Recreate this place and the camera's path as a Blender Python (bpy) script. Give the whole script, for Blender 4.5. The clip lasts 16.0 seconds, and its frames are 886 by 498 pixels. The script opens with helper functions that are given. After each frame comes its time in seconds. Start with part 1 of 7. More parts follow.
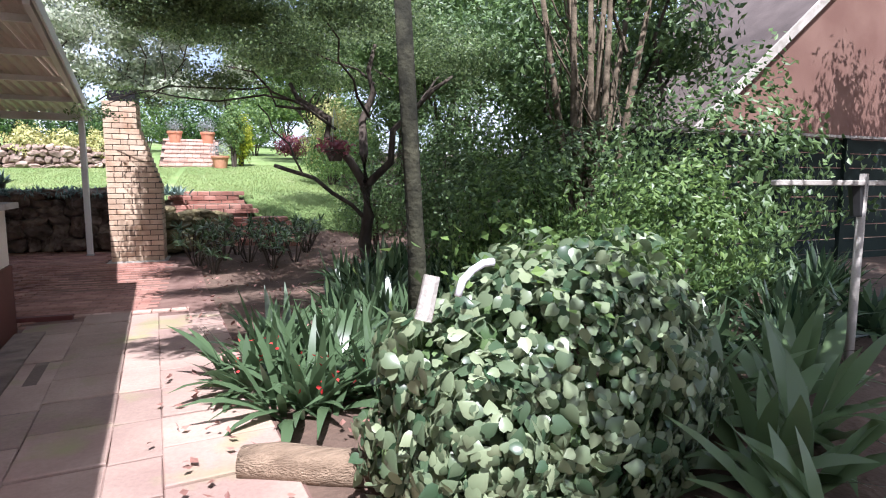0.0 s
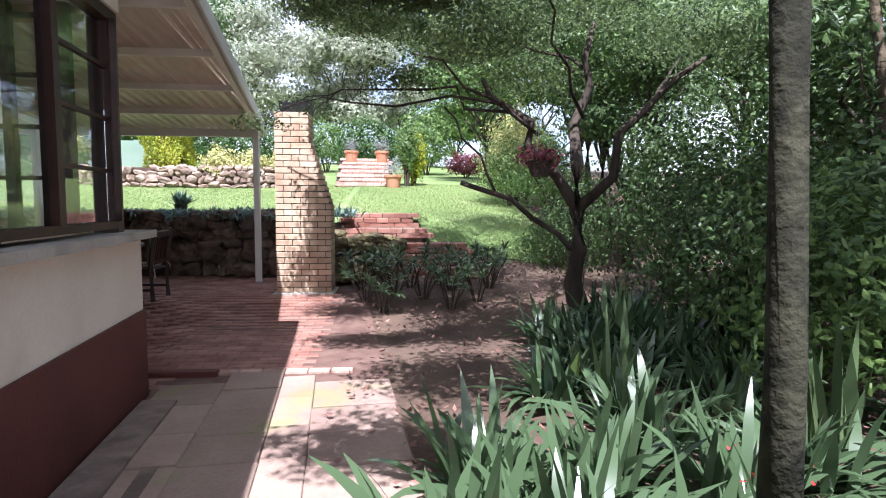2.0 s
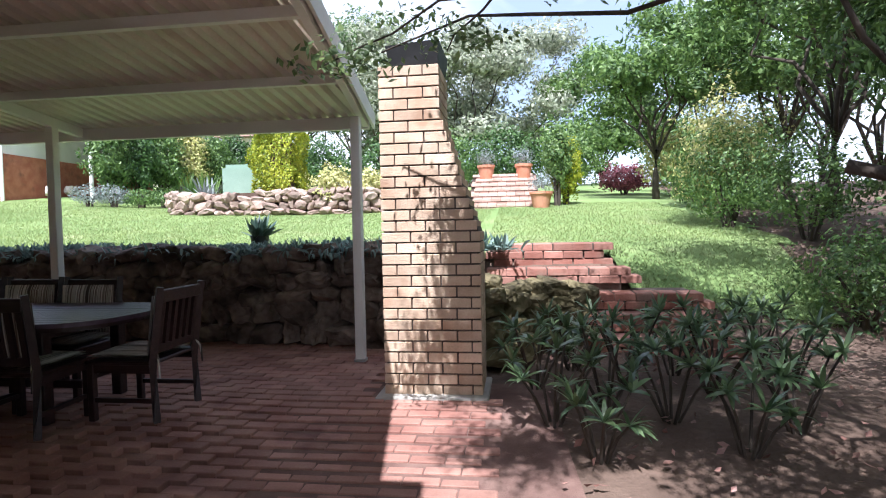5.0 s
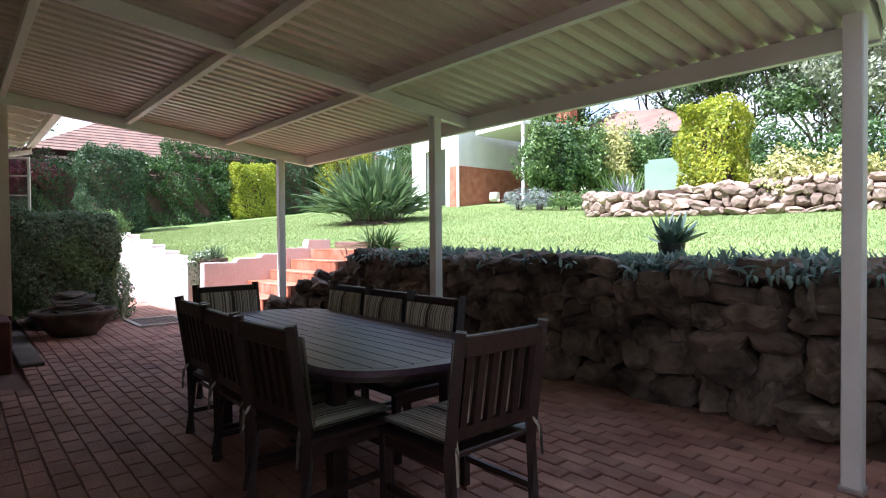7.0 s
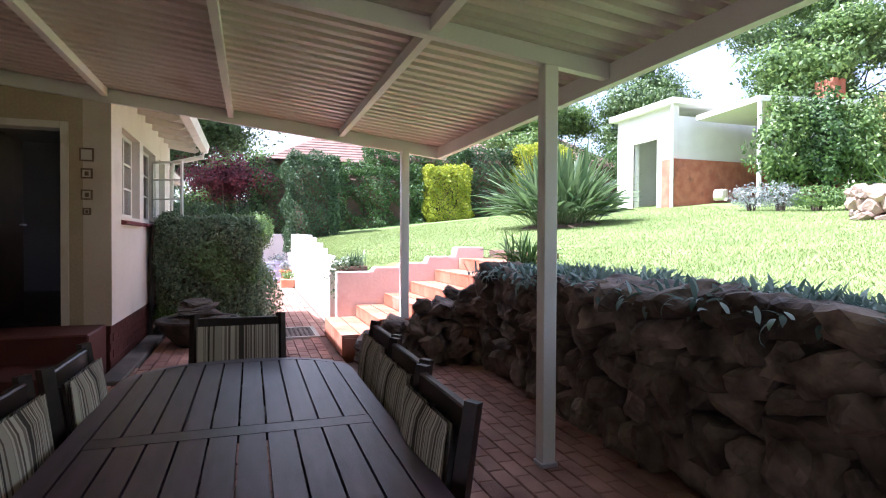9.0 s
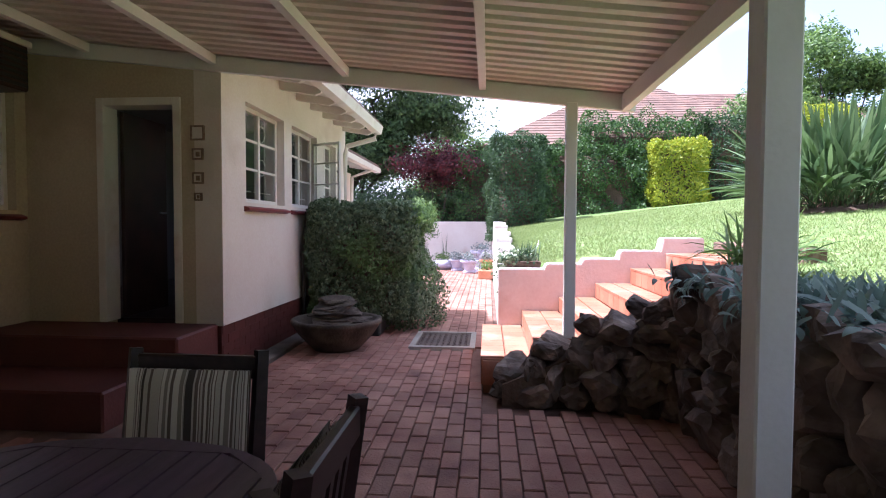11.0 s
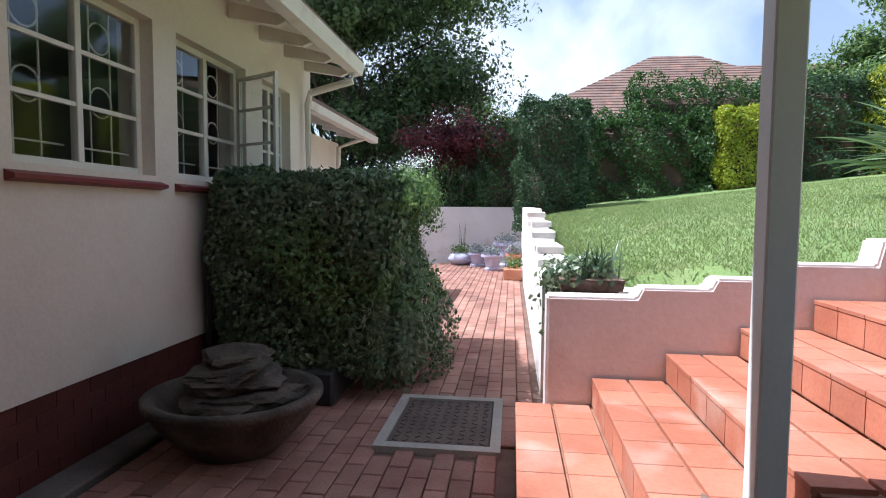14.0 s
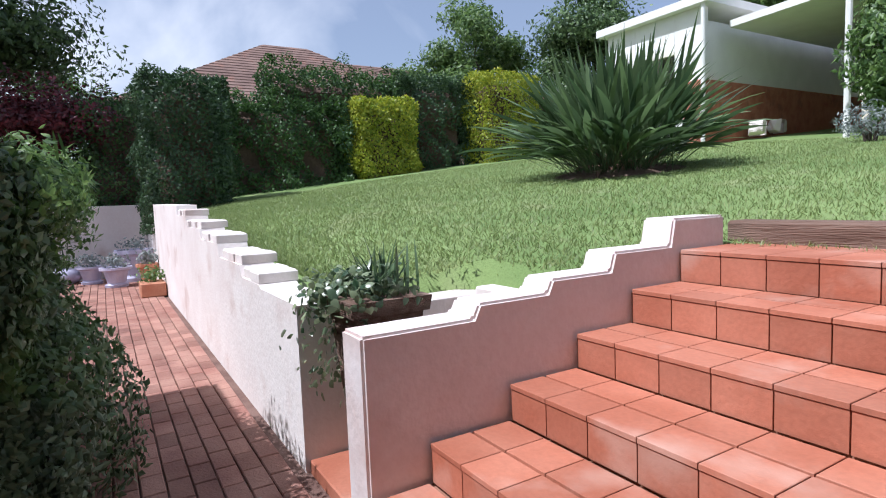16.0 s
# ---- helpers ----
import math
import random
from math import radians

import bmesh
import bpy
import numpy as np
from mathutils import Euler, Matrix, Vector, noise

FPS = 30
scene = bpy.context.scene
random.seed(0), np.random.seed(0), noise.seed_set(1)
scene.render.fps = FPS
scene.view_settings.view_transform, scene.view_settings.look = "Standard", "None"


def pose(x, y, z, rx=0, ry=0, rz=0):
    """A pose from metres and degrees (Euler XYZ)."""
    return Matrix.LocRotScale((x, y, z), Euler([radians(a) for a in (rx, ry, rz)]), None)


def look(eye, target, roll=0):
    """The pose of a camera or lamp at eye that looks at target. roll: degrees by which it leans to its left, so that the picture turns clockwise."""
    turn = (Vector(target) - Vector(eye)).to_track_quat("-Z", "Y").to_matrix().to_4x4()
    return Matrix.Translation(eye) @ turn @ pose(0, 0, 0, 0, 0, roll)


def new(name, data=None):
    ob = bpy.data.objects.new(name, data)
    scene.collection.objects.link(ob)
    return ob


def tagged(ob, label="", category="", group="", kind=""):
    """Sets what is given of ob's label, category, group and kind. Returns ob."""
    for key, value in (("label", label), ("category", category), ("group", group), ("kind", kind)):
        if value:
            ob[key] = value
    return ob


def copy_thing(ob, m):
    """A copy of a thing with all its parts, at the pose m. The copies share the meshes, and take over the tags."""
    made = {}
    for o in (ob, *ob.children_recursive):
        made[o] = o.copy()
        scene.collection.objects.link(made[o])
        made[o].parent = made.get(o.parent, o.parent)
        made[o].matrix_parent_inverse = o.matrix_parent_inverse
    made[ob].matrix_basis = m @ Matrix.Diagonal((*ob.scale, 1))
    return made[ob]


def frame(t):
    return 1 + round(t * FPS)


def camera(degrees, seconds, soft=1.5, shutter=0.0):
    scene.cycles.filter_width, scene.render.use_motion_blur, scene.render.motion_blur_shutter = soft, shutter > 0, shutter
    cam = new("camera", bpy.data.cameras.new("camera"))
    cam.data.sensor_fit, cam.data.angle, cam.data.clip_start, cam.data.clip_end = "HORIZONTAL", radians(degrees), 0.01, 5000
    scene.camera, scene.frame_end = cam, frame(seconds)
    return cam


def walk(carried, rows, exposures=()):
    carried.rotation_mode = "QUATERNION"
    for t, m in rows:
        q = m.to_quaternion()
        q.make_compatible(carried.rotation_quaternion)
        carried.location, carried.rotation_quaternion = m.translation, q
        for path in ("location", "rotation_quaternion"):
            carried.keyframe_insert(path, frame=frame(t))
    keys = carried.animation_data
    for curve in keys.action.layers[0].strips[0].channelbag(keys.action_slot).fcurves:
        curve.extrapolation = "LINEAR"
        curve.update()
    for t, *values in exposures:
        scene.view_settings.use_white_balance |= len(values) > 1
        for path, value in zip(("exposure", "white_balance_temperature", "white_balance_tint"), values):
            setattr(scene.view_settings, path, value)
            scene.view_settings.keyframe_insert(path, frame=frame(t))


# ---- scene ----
cam = camera(76.0, 16.0, 1.1)
PATH = [
    (0, (0.082, 0.643, 1.225), (0.799, 2.496, 0.997), 0.1),
    (0.5, (0.099, 1.05, 1.256), (0.577, 2.984, 1.081), 0.5),
    (1, (0.121, 1.573, 1.246), (0.477, 3.534, 1.077), 0.6),
    (1.5, (0.099, 2.182, 1.249), (0.347, 4.159, 1.083), 0.2),
    (2, (0.014, 2.814, 1.257), (0.192, 4.8, 1.095), 0.3),
    (2.5, (-0.071, 3.468, 1.255), (0.045, 5.459, 1.098), 0.2),
    (3, (-0.173, 4.151, 1.294), (-0.095, 6.145, 1.147), -0.0),
    (3.2, (-0.211, 4.43, 1.294), (-0.14, 6.424, 1.155), 0.0),
    (5.3, (-0.674, 7.003, 1.249), (-1.067, 8.963, 1.186), -1.2),
    (5.5, (-0.739, 7.197, 1.244), (-1.247, 9.131, 1.182), -1.2),
    (6, (-0.906, 7.707, 1.221), (-1.845, 9.472, 1.184), -0.8),
    (6.5, (-1.108, 8.207, 1.265), (-2.398, 9.735, 1.221), -0.6),
    (7, (-1.324, 8.68, 1.268), (-2.836, 9.988, 1.229), -0.5),
    (7.5, (-1.591, 9.16, 1.282), (-3.254, 10.27, 1.244), 0.0),
    (8, (-1.852, 9.628, 1.314), (-3.61, 10.58, 1.279), 0.1),
    (8.5, (-2.097, 10.056, 1.334), (-3.932, 10.852, 1.302), 0.2),
    (9, (-2.416, 10.47, 1.359), (-4.31, 11.112, 1.328), 0.3),
    (9.5, (-2.757, 10.832, 1.341), (-4.715, 11.239, 1.317), 0.4),
    (10, (-3.169, 11.153, 1.374), (-5.167, 11.233, 1.336), 0.6),
    (10.2, (-3.302, 11.23, 1.376), (-5.302, 11.226, 1.342), 0.4),
    (12.3, (-5.443, 11.694, 1.351), (-7.425, 11.454, 1.234), 0.6),
    (12.5, (-5.624, 11.683, 1.362), (-7.605, 11.438, 1.243), 0.8),
    (13, (-6.136, 11.647, 1.38), (-8.116, 11.394, 1.252), 0.8),
    (13.5, (-6.604, 11.529, 1.384), (-8.584, 11.279, 1.257), 0.7),
    (14, (-7.04, 11.395, 1.384), (-9.022, 11.154, 1.256), 0.5),
    (14.5, (-7.432, 11.273, 1.367), (-9.421, 11.108, 1.243), 0.1),
    (15, (-7.757, 11.14, 1.371), (-9.747, 11.298, 1.245), -0.5),
    (15.5, (-8.094, 10.97, 1.365), (-9.996, 11.575, 1.227), -1.4),
    (16, (-8.406, 10.826, 1.402), (-10.119, 11.845, 1.229), -2.2),
]
EXPOSURES = [(0, 1.18, 5750, 19), (3.0, 1.4, 5650, 19), (5.5, 1.25, 5650, 15), (6.5, 1.35, 5650, 15), (8.0, 1.9, 5650, 20), (9.0, 1.95, 5600, 22), (10.0, 1.78, 5550, 24), (12.5, 1.36, 5500, 14), (13.5, 0.95, 5500, 11), (14.0, 0.75, 5550, 10), (15.0, 0.52, 5550, 10), (16.0, 0.22, 5600, 14)]
walk(cam, [(t, look(eye, target, roll)) for t, eye, target, roll in PATH], EXPOSURES)

# ---- world, sun ----
world = bpy.data.worlds.new("world")
scene.world = world
world.use_nodes = True
wn = world.node_tree.nodes
sky = wn.new("ShaderNodeTexSky")
sky.sky_type, sky.sun_disc = "NISHITA", False
sky.sun_elevation, sky.sun_rotation = radians(60), radians(186)
sky.air_density, sky.dust_density, sky.ozone_density = 1.0, 2.0, 1.0
wn["Background"].inputs[1].default_value = 0.1
cloud = wn.new("ShaderNodeTexNoise")
cloud.inputs["Scale"].default_value, cloud.inputs["Detail"].default_value, cloud.inputs["Distortion"].default_value = 2.6, 8.0, 0.6
cover = wn.new("ShaderNodeMapRange")
cover.inputs[1].default_value, cover.inputs[2].default_value, cover.inputs[4].default_value = 0.44, 0.66, 0.9
cover.inputs[3].default_value = 0.2
clouded = wn.new("ShaderNodeMix")
clouded.data_type = "RGBA"
clouded.inputs[7].default_value = (8.6, 8.65, 8.8, 1)
for a, b in ((cloud.outputs[0], cover.inputs[0]), (cover.outputs[0], clouded.inputs[0]), (sky.outputs[0], clouded.inputs[6]), (clouded.outputs[2], wn["Background"].inputs[0])):
    world.node_tree.links.new(a, b)
sun = new("sun", bpy.data.lights.new("sun", "SUN"))
sun.data.energy, sun.data.angle, sun.data.color = 5.0, radians(0.55), (1.0, 0.965, 0.91)
sun.matrix_world = look((0, 0, 20), (0.06 * 20, 0.58 * 20, 0))


# ---- materials ----
def shader(name):
    m = bpy.data.materials.new(name)
    m.use_nodes = True
    return m, m.node_tree.nodes, m.node_tree.links, m.node_tree.nodes["Principled BSDF"]


def mixed(nodes, links, fac, a, b, kind="MIX"):
    n = nodes.new("ShaderNodeMix")
    n.data_type, n.blend_type = "RGBA", kind
    for socket, value in ((n.inputs[0], fac), (n.inputs[6], a), (n.inputs[7], b)):
        if isinstance(value, (int, float)):
            socket.default_value = value
        elif isinstance(value, tuple):
            socket.default_value = (*value, 1)
        else:
            links.new(value, socket)
    return n.outputs[2]


def noise_of(nodes, links, scale, detail=4, stretch=None):
    geo = nodes.new("ShaderNodeNewGeometry")
    n = nodes.new("ShaderNodeTexNoise")
    n.inputs["Scale"].default_value, n.inputs["Detail"].default_value = scale, detail
    out = geo.outputs["Position"]
    if stretch:
        mp = nodes.new("ShaderNodeVectorMath")
        mp.operation = "MULTIPLY"
        mp.inputs[1].default_value = stretch
        links.new(out, mp.inputs[0])
        out = mp.outputs[0]
    links.new(out, n.inputs["Vector"])
    return n.outputs["Fac"]


def ramp(nodes, links, fac, lo, hi):
    r = nodes.new("ShaderNodeMapRange")
    r.inputs[1].default_value, r.inputs[2].default_value = lo, hi
    links.new(fac, r.inputs[0])
    return r.outputs[0]


def mat(name, c1, c2, scale=3.0, rough=0.8, bump=0.15, fine=60.0, metal=0.0, piece=0.0, stain=None, island=0.0, stretch=None, spec=0.3):
    """A two-scale surface: broad patches of c1 and c2, fine grain and relief, with a shade of its own for each piece."""
    m, nodes, links, p = shader(name)
    broad = ramp(nodes, links, noise_of(nodes, links, scale, 5, stretch), 0.35, 0.65)
    col = mixed(nodes, links, broad, c1, c2)
    grain = noise_of(nodes, links, fine, 3, stretch)
    col = mixed(nodes, links, 0.35, col, mixed(nodes, links, grain, (0.25, 0.25, 0.25), (0.75, 0.75, 0.75)), "OVERLAY")
    if stain:
        spots = ramp(nodes, links, noise_of(nodes, links, scale * 0.6 + 0.9, 6), 0.56, 0.72)
        col = mixed(nodes, links, spots, col, stain)
    for amount, source in ((piece, "ob"), (island, "geo")):
        if amount:
            n = nodes.new("ShaderNodeObjectInfo" if source == "ob" else "ShaderNodeNewGeometry")
            rnd = n.outputs["Random" if source == "ob" else "Random Per Island"]
            r = nodes.new("ShaderNodeMapRange")
            r.inputs[3].default_value, r.inputs[4].default_value = 1 - amount, 1 + amount
            links.new(rnd, r.inputs[0])
            col = mixed(nodes, links, 1.0, col, r.outputs[0], "MULTIPLY")
    links.new(col, p.inputs["Base Color"])
    p.inputs["Roughness"].default_value, p.inputs["Metallic"].default_value = rough, metal
    p.inputs["Specular IOR Level"].default_value = spec
    if bump:
        b = nodes.new("ShaderNodeBump")
        b.inputs["Strength"].default_value, b.inputs["Distance"].default_value = bump, 0.02
        links.new(grain, b.inputs["Height"])
        links.new(b.outputs[0], p.inputs["Normal"])
    return m


def leaf_mat(name, dark, light, tip=None, rough=0.45, through_light=0.3):
    """A leaf in two tones that lets some light through."""
    dark, light = ((r * 1.08 + 0.002, g, b * 1.25 + 0.006) for r, g, b in (dark, light))
    m, nodes, links, p = shader(name)
    geo = nodes.new("ShaderNodeNewGeometry")
    col = mixed(nodes, links, geo.outputs["Random Per Island"], dark, light)
    if tip:
        patch = ramp(nodes, links, noise_of(nodes, links, 1.7, 3), 0.5, 0.66)
        col = mixed(nodes, links, patch, col, tip)
    links.new(col, p.inputs["Base Color"])
    p.inputs["Roughness"].default_value = rough
    tr = nodes.new("ShaderNodeBsdfTranslucent")
    links.new(col, tr.inputs[0])
    add = nodes.new("ShaderNodeMixShader")
    add.inputs[0].default_value = through_light
    links.new(p.outputs[0], add.inputs[1])
    links.new(tr.outputs[0], add.inputs[2])
    links.new(add.outputs[0], nodes["Material Output"].inputs[0])
    return m


def glass_mat(name):
    m, nodes, links, p = shader(name)
    p.inputs["Base Color"].default_value = (0.92, 0.95, 0.94, 1)
    p.inputs["Transmission Weight"].default_value, p.inputs["Roughness"].default_value, p.inputs["IOR"].default_value = 1.0, 0.02, 1.45
    return m


CREAM = mat("cream_wall_paint", (0.70, 0.62, 0.53), (0.76, 0.69, 0.60), 1.4, 0.85, 0.12, 45, stain=(0.64, 0.56, 0.47))
# darker copy of the cream paint, with the verandah's shade in its colour
SHADEDCREAM = mat("shaded_cream_wall_paint", (0.50, 0.41, 0.28), (0.56, 0.47, 0.33), 1.4, 0.85, 0.12, 45, stain=(0.45, 0.36, 0.24))
PINKWHITE = mat("white_wall_paint", (0.74, 0.66, 0.62), (0.80, 0.74, 0.70), 1.8, 0.85, 0.2, 30, stain=(0.62, 0.50, 0.45))
PINK = mat("stair_wall_paint", (0.69, 0.60, 0.575), (0.75, 0.665, 0.64), 1.6, 0.85, 0.2, 30, stain=(0.60, 0.46, 0.42))
OXIDE = mat("red_oxide_paint", (0.082, 0.024, 0.02), (0.115, 0.035, 0.028), 2.0, 0.6, 0.15, 50, piece=0.12)
SILL = mat("sill_red_paint", (0.17, 0.03, 0.035), (0.23, 0.05, 0.05), 3.0, 0.45, 0.08, 60)
STEEL = mat("cream_steel_paint", (0.70, 0.66, 0.58), (0.76, 0.72, 0.64), 3.0, 0.45, 0.05, 60, stain=(0.6, 0.52, 0.42))
WHITE = mat("white_gloss_paint", (0.76, 0.75, 0.72), (0.82, 0.81, 0.78), 2.0, 0.5, 0.05, 60)
SHEET = mat("ribbed_roof_sheet", (0.66, 0.60, 0.52), (0.72, 0.67, 0.59), 0.9, 0.45, 0.04, 40, stain=(0.56, 0.46, 0.38))
DARKWOOD = mat("dark_stained_wood", (0.017, 0.008, 0.008), (0.036, 0.018, 0.018), 5.0, 0.38, 0.12, 70, piece=0.2, stretch=(1, 6, 6), spec=0.5)
WINWOOD = mat("window_dark_wood", (0.035, 0.018, 0.014), (0.06, 0.03, 0.022), 5.0, 0.45, 0.1, 60)
FACEBRICK = mat("face_brick", (0.50, 0.355, 0.245), (0.62, 0.475, 0.345), 4.0, 0.9, 0.35, 70, piece=0.16, stain=(0.45, 0.29, 0.19))
REDBRICK = mat("red_brick", (0.33, 0.11, 0.07), (0.42, 0.17, 0.11), 4.0, 0.9, 0.35, 70, piece=0.2, stain=(0.24, 0.10, 0.07))
OLDBRICK = mat("weathered_red_brick", (0.26, 0.11, 0.08), (0.36, 0.19, 0.145), 3.0, 0.95, 0.4, 50, piece=0.25, stain=(0.22, 0.16, 0.12))
PALEBRICK = mat("pale_weathered_brick", (0.44, 0.29, 0.23), (0.52, 0.37, 0.30), 3.0, 0.95, 0.4, 50, piece=0.2, stain=(0.34, 0.22, 0.17))
MORTAR = mat("mortar", (0.075, 0.055, 0.045), (0.13, 0.10, 0.08), 6.0, 0.95, 0.4, 80)
PAVER = mat("patio_brick_paver", (0.225, 0.105, 0.08), (0.34, 0.19, 0.145), 2.4, 0.75, 0.3, 70, piece=0.2, island=0.2, stain=(0.17, 0.08, 0.066))
SANDJOINT = mat("sandy_joint", (0.13, 0.075, 0.06), (0.20, 0.125, 0.10), 5.0, 0.95, 0.3, 90)
FLAG = mat("path_flagstone", (0.29, 0.20, 0.165), (0.38, 0.28, 0.225), 1.6, 0.85, 0.3, 40, piece=0.14, stain=(0.27, 0.25, 0.13))
ROCK = mat("brown_field_stone", (0.06, 0.043, 0.034), (0.22, 0.165, 0.13), 4.5, 0.75, 1.0, 12, piece=0.3, island=0.3, stain=(0.045, 0.034, 0.028))
MOSSROCK = mat("mossy_bank_stone", (0.085, 0.07, 0.035), (0.20, 0.165, 0.085), 3.5, 0.9, 0.9, 16, piece=0.25, stain=(0.06, 0.065, 0.03))
# table top wood; the purple in its colour stands for reflected sky
SKYTINTWOOD = mat("sky_tinted_slat", (0.046, 0.026, 0.045), (0.085, 0.052, 0.082), 5.0, 0.34, 0.1, 70, piece=0.18, stretch=(1, 6, 6), spec=0.6)
PALEROCK = mat("pale_rockery_stone", (0.15, 0.105, 0.082), (0.31, 0.235, 0.19), 3.0, 0.9, 0.8, 16, piece=0.28, island=0.28, stain=(0.22, 0.15, 0.12))
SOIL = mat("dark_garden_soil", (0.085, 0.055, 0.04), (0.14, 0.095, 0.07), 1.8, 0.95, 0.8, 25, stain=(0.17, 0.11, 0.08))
TERRA = mat("terracotta_tile", (0.38, 0.13, 0.075), (0.47, 0.19, 0.12), 2.5, 0.65, 0.12, 50, piece=0.13, stain=(0.50, 0.28, 0.21))
GROUT = mat("tile_grout", (0.27, 0.13, 0.085), (0.34, 0.18, 0.12), 8.0, 0.95, 0.3, 90)
CLAYPOT = mat("clay_pot", (0.46, 0.19, 0.11), (0.54, 0.27, 0.17), 4.0, 0.85, 0.2, 60)
GLAZE = mat("grey_glazed_pot", (0.44, 0.42, 0.56), (0.54, 0.52, 0.64), 5.0, 0.5, 0.1, 50)
GRASSBASE = mat("lawn_turf", (0.13, 0.20, 0.062), (0.20, 0.27, 0.095), 0.7, 0.95, 0.4, 60, stain=(0.25, 0.28, 0.13))
BARK = mat("grey_brown_bark", (0.045, 0.035, 0.028), (0.10, 0.08, 0.062), 6.0, 0.95, 1.0, 22, stretch=(1, 1, 0.25))
PALEBARK = mat("mottled_lichen_bark", (0.018, 0.018, 0.011), (0.055, 0.054, 0.033), 7.0, 0.95, 0.8, 26)
THICKETBARK = mat("pale_thicket_bark", (0.07, 0.055, 0.035), (0.16, 0.125, 0.085), 6.0, 0.95, 0.8, 26)
ROOFTILE = mat("clay_roof_tile", (0.17, 0.107, 0.088), (0.245, 0.16, 0.13), 1.0, 0.85, 0.2, 20, island=0.2, stain=(0.30, 0.16, 0.12))
CONCRETE = mat("concrete", (0.36, 0.33, 0.29), (0.46, 0.43, 0.38), 2.5, 0.9, 0.3, 50, stain=(0.27, 0.25, 0.21))
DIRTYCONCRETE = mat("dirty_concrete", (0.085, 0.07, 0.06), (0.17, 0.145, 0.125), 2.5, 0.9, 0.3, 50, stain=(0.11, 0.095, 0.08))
WORNKERB = mat("worn_kerb_stone", (0.15, 0.11, 0.09), (0.29, 0.225, 0.185), 2.2, 0.9, 0.4, 45, stain=(0.10, 0.075, 0.06))
BOWL = mat("weathered_stone_bowl", (0.05, 0.039, 0.031), (0.11, 0.09, 0.07), 5.0, 0.85, 0.5, 40, stain=(0.12, 0.10, 0.07))
IRON = mat("cast_iron_lid", (0.10, 0.075, 0.065), (0.15, 0.11, 0.09), 5.0, 0.7, 0.3, 60, metal=0.3)
BLACK = mat("black_plastic", (0.02, 0.02, 0.02), (0.035, 0.035, 0.035), 4.0, 0.5, 0.05, 60)
DARKROOM = mat("dim_interior_paint", (0.30, 0.28, 0.30), (0.36, 0.34, 0.36), 1.0, 0.9, 0.05, 40)
ORANGE = mat("orange_enamel", (0.72, 0.10, 0.02), (0.78, 0.13, 0.03), 2.0, 0.4, 0.05, 60)
TANK = mat("green_plastic_tank", (0.21, 0.30, 0.23), (0.26, 0.35, 0.27), 1.0, 0.5, 0.05, 40)
SLEEPER = mat("old_timber_sleeper", (0.12, 0.07, 0.05), (0.25, 0.17, 0.13), 4.0, 0.95, 0.7, 30, stretch=(0.3, 3, 6))
LOG = mat("cut_log", (0.17, 0.12, 0.08), (0.30, 0.22, 0.15), 5.0, 0.95, 0.9, 30, stretch=(0.4, 4, 4))
GREENBOARD = mat("dark_green_fence_paint", (0.011, 0.020, 0.016), (0.018, 0.030, 0.024), 1.5, 0.92, 0.15, 30)
DARKROOF = mat("dark_roof_tile", (0.07, 0.055, 0.05), (0.12, 0.095, 0.085), 1.0, 0.9, 0.3, 20)
BROWNWALL = mat("brown_plaster", (0.155, 0.082, 0.062), (0.20, 0.116, 0.088), 0.8, 0.9, 0.2, 30)
METAL = mat("galvanised_metal", (0.45, 0.46, 0.47), (0.55, 0.56, 0.57), 4.0, 0.35, 0.05, 60, metal=0.8)
PVC = mat("white_plastic_pipe", (0.66, 0.68, 0.70), (0.74, 0.75, 0.77), 4.0, 0.4, 0.05, 60)
GLASS = glass_mat("window_glass")
IVY = leaf_mat("ivy_leaf", (0.07, 0.14, 0.035), (0.20, 0.32, 0.10), rough=0.4)
IVYPALE = leaf_mat("pale_ivy_leaf", (0.035, 0.085, 0.028), (0.30, 0.385, 0.175), rough=0.32)
HEDGE = leaf_mat("hedge_leaf", (0.02, 0.06, 0.010), (0.085, 0.18, 0.03))
HEDGEBLUE = leaf_mat("dark_hedge_leaf", (0.022, 0.058, 0.016), (0.07, 0.14, 0.038))
CREEPER = leaf_mat("planter_creeper_leaf", (0.04, 0.085, 0.025), (0.19, 0.27, 0.11), tip=(0.12, 0.20, 0.06))
YELLOW = leaf_mat("golden_hedge_leaf", (0.17, 0.27, 0.012), (0.46, 0.50, 0.03), through_light=0.4)
PALEYELLOW = leaf_mat("pale_yellow_shrub_leaf", (0.30, 0.36, 0.08), (0.58, 0.56, 0.20))
RED = leaf_mat("red_shrub_leaf", (0.045, 0.012, 0.012), (0.17, 0.032, 0.028))
PINKRED = leaf_mat("pink_red_shrub_leaf", (0.16, 0.05, 0.05), (0.38, 0.12, 0.11))
TREE = leaf_mat("tree_leaf", (0.035, 0.08, 0.018), (0.14, 0.24, 0.06))
TREEMID = leaf_mat("sunny_tree_leaf", (0.06, 0.13, 0.03), (0.18, 0.30, 0.06), through_light=0.4)
TREEGREY = leaf_mat("grey_green_tree_leaf", (0.20, 0.26, 0.13), (0.48, 0.54, 0.32), through_light=0.4)
CANOPY = leaf_mat("fine_canopy_leaf", (0.06, 0.105, 0.035), (0.21, 0.31, 0.09), through_light=0.5)
STRAP = leaf_mat("strap_leaf", (0.028, 0.065, 0.024), (0.12, 0.20, 0.07), rough=0.25)
SPEAR = leaf_mat("paddle_leaf", (0.045, 0.095, 0.03), (0.16, 0.25, 0.085), rough=0.3)
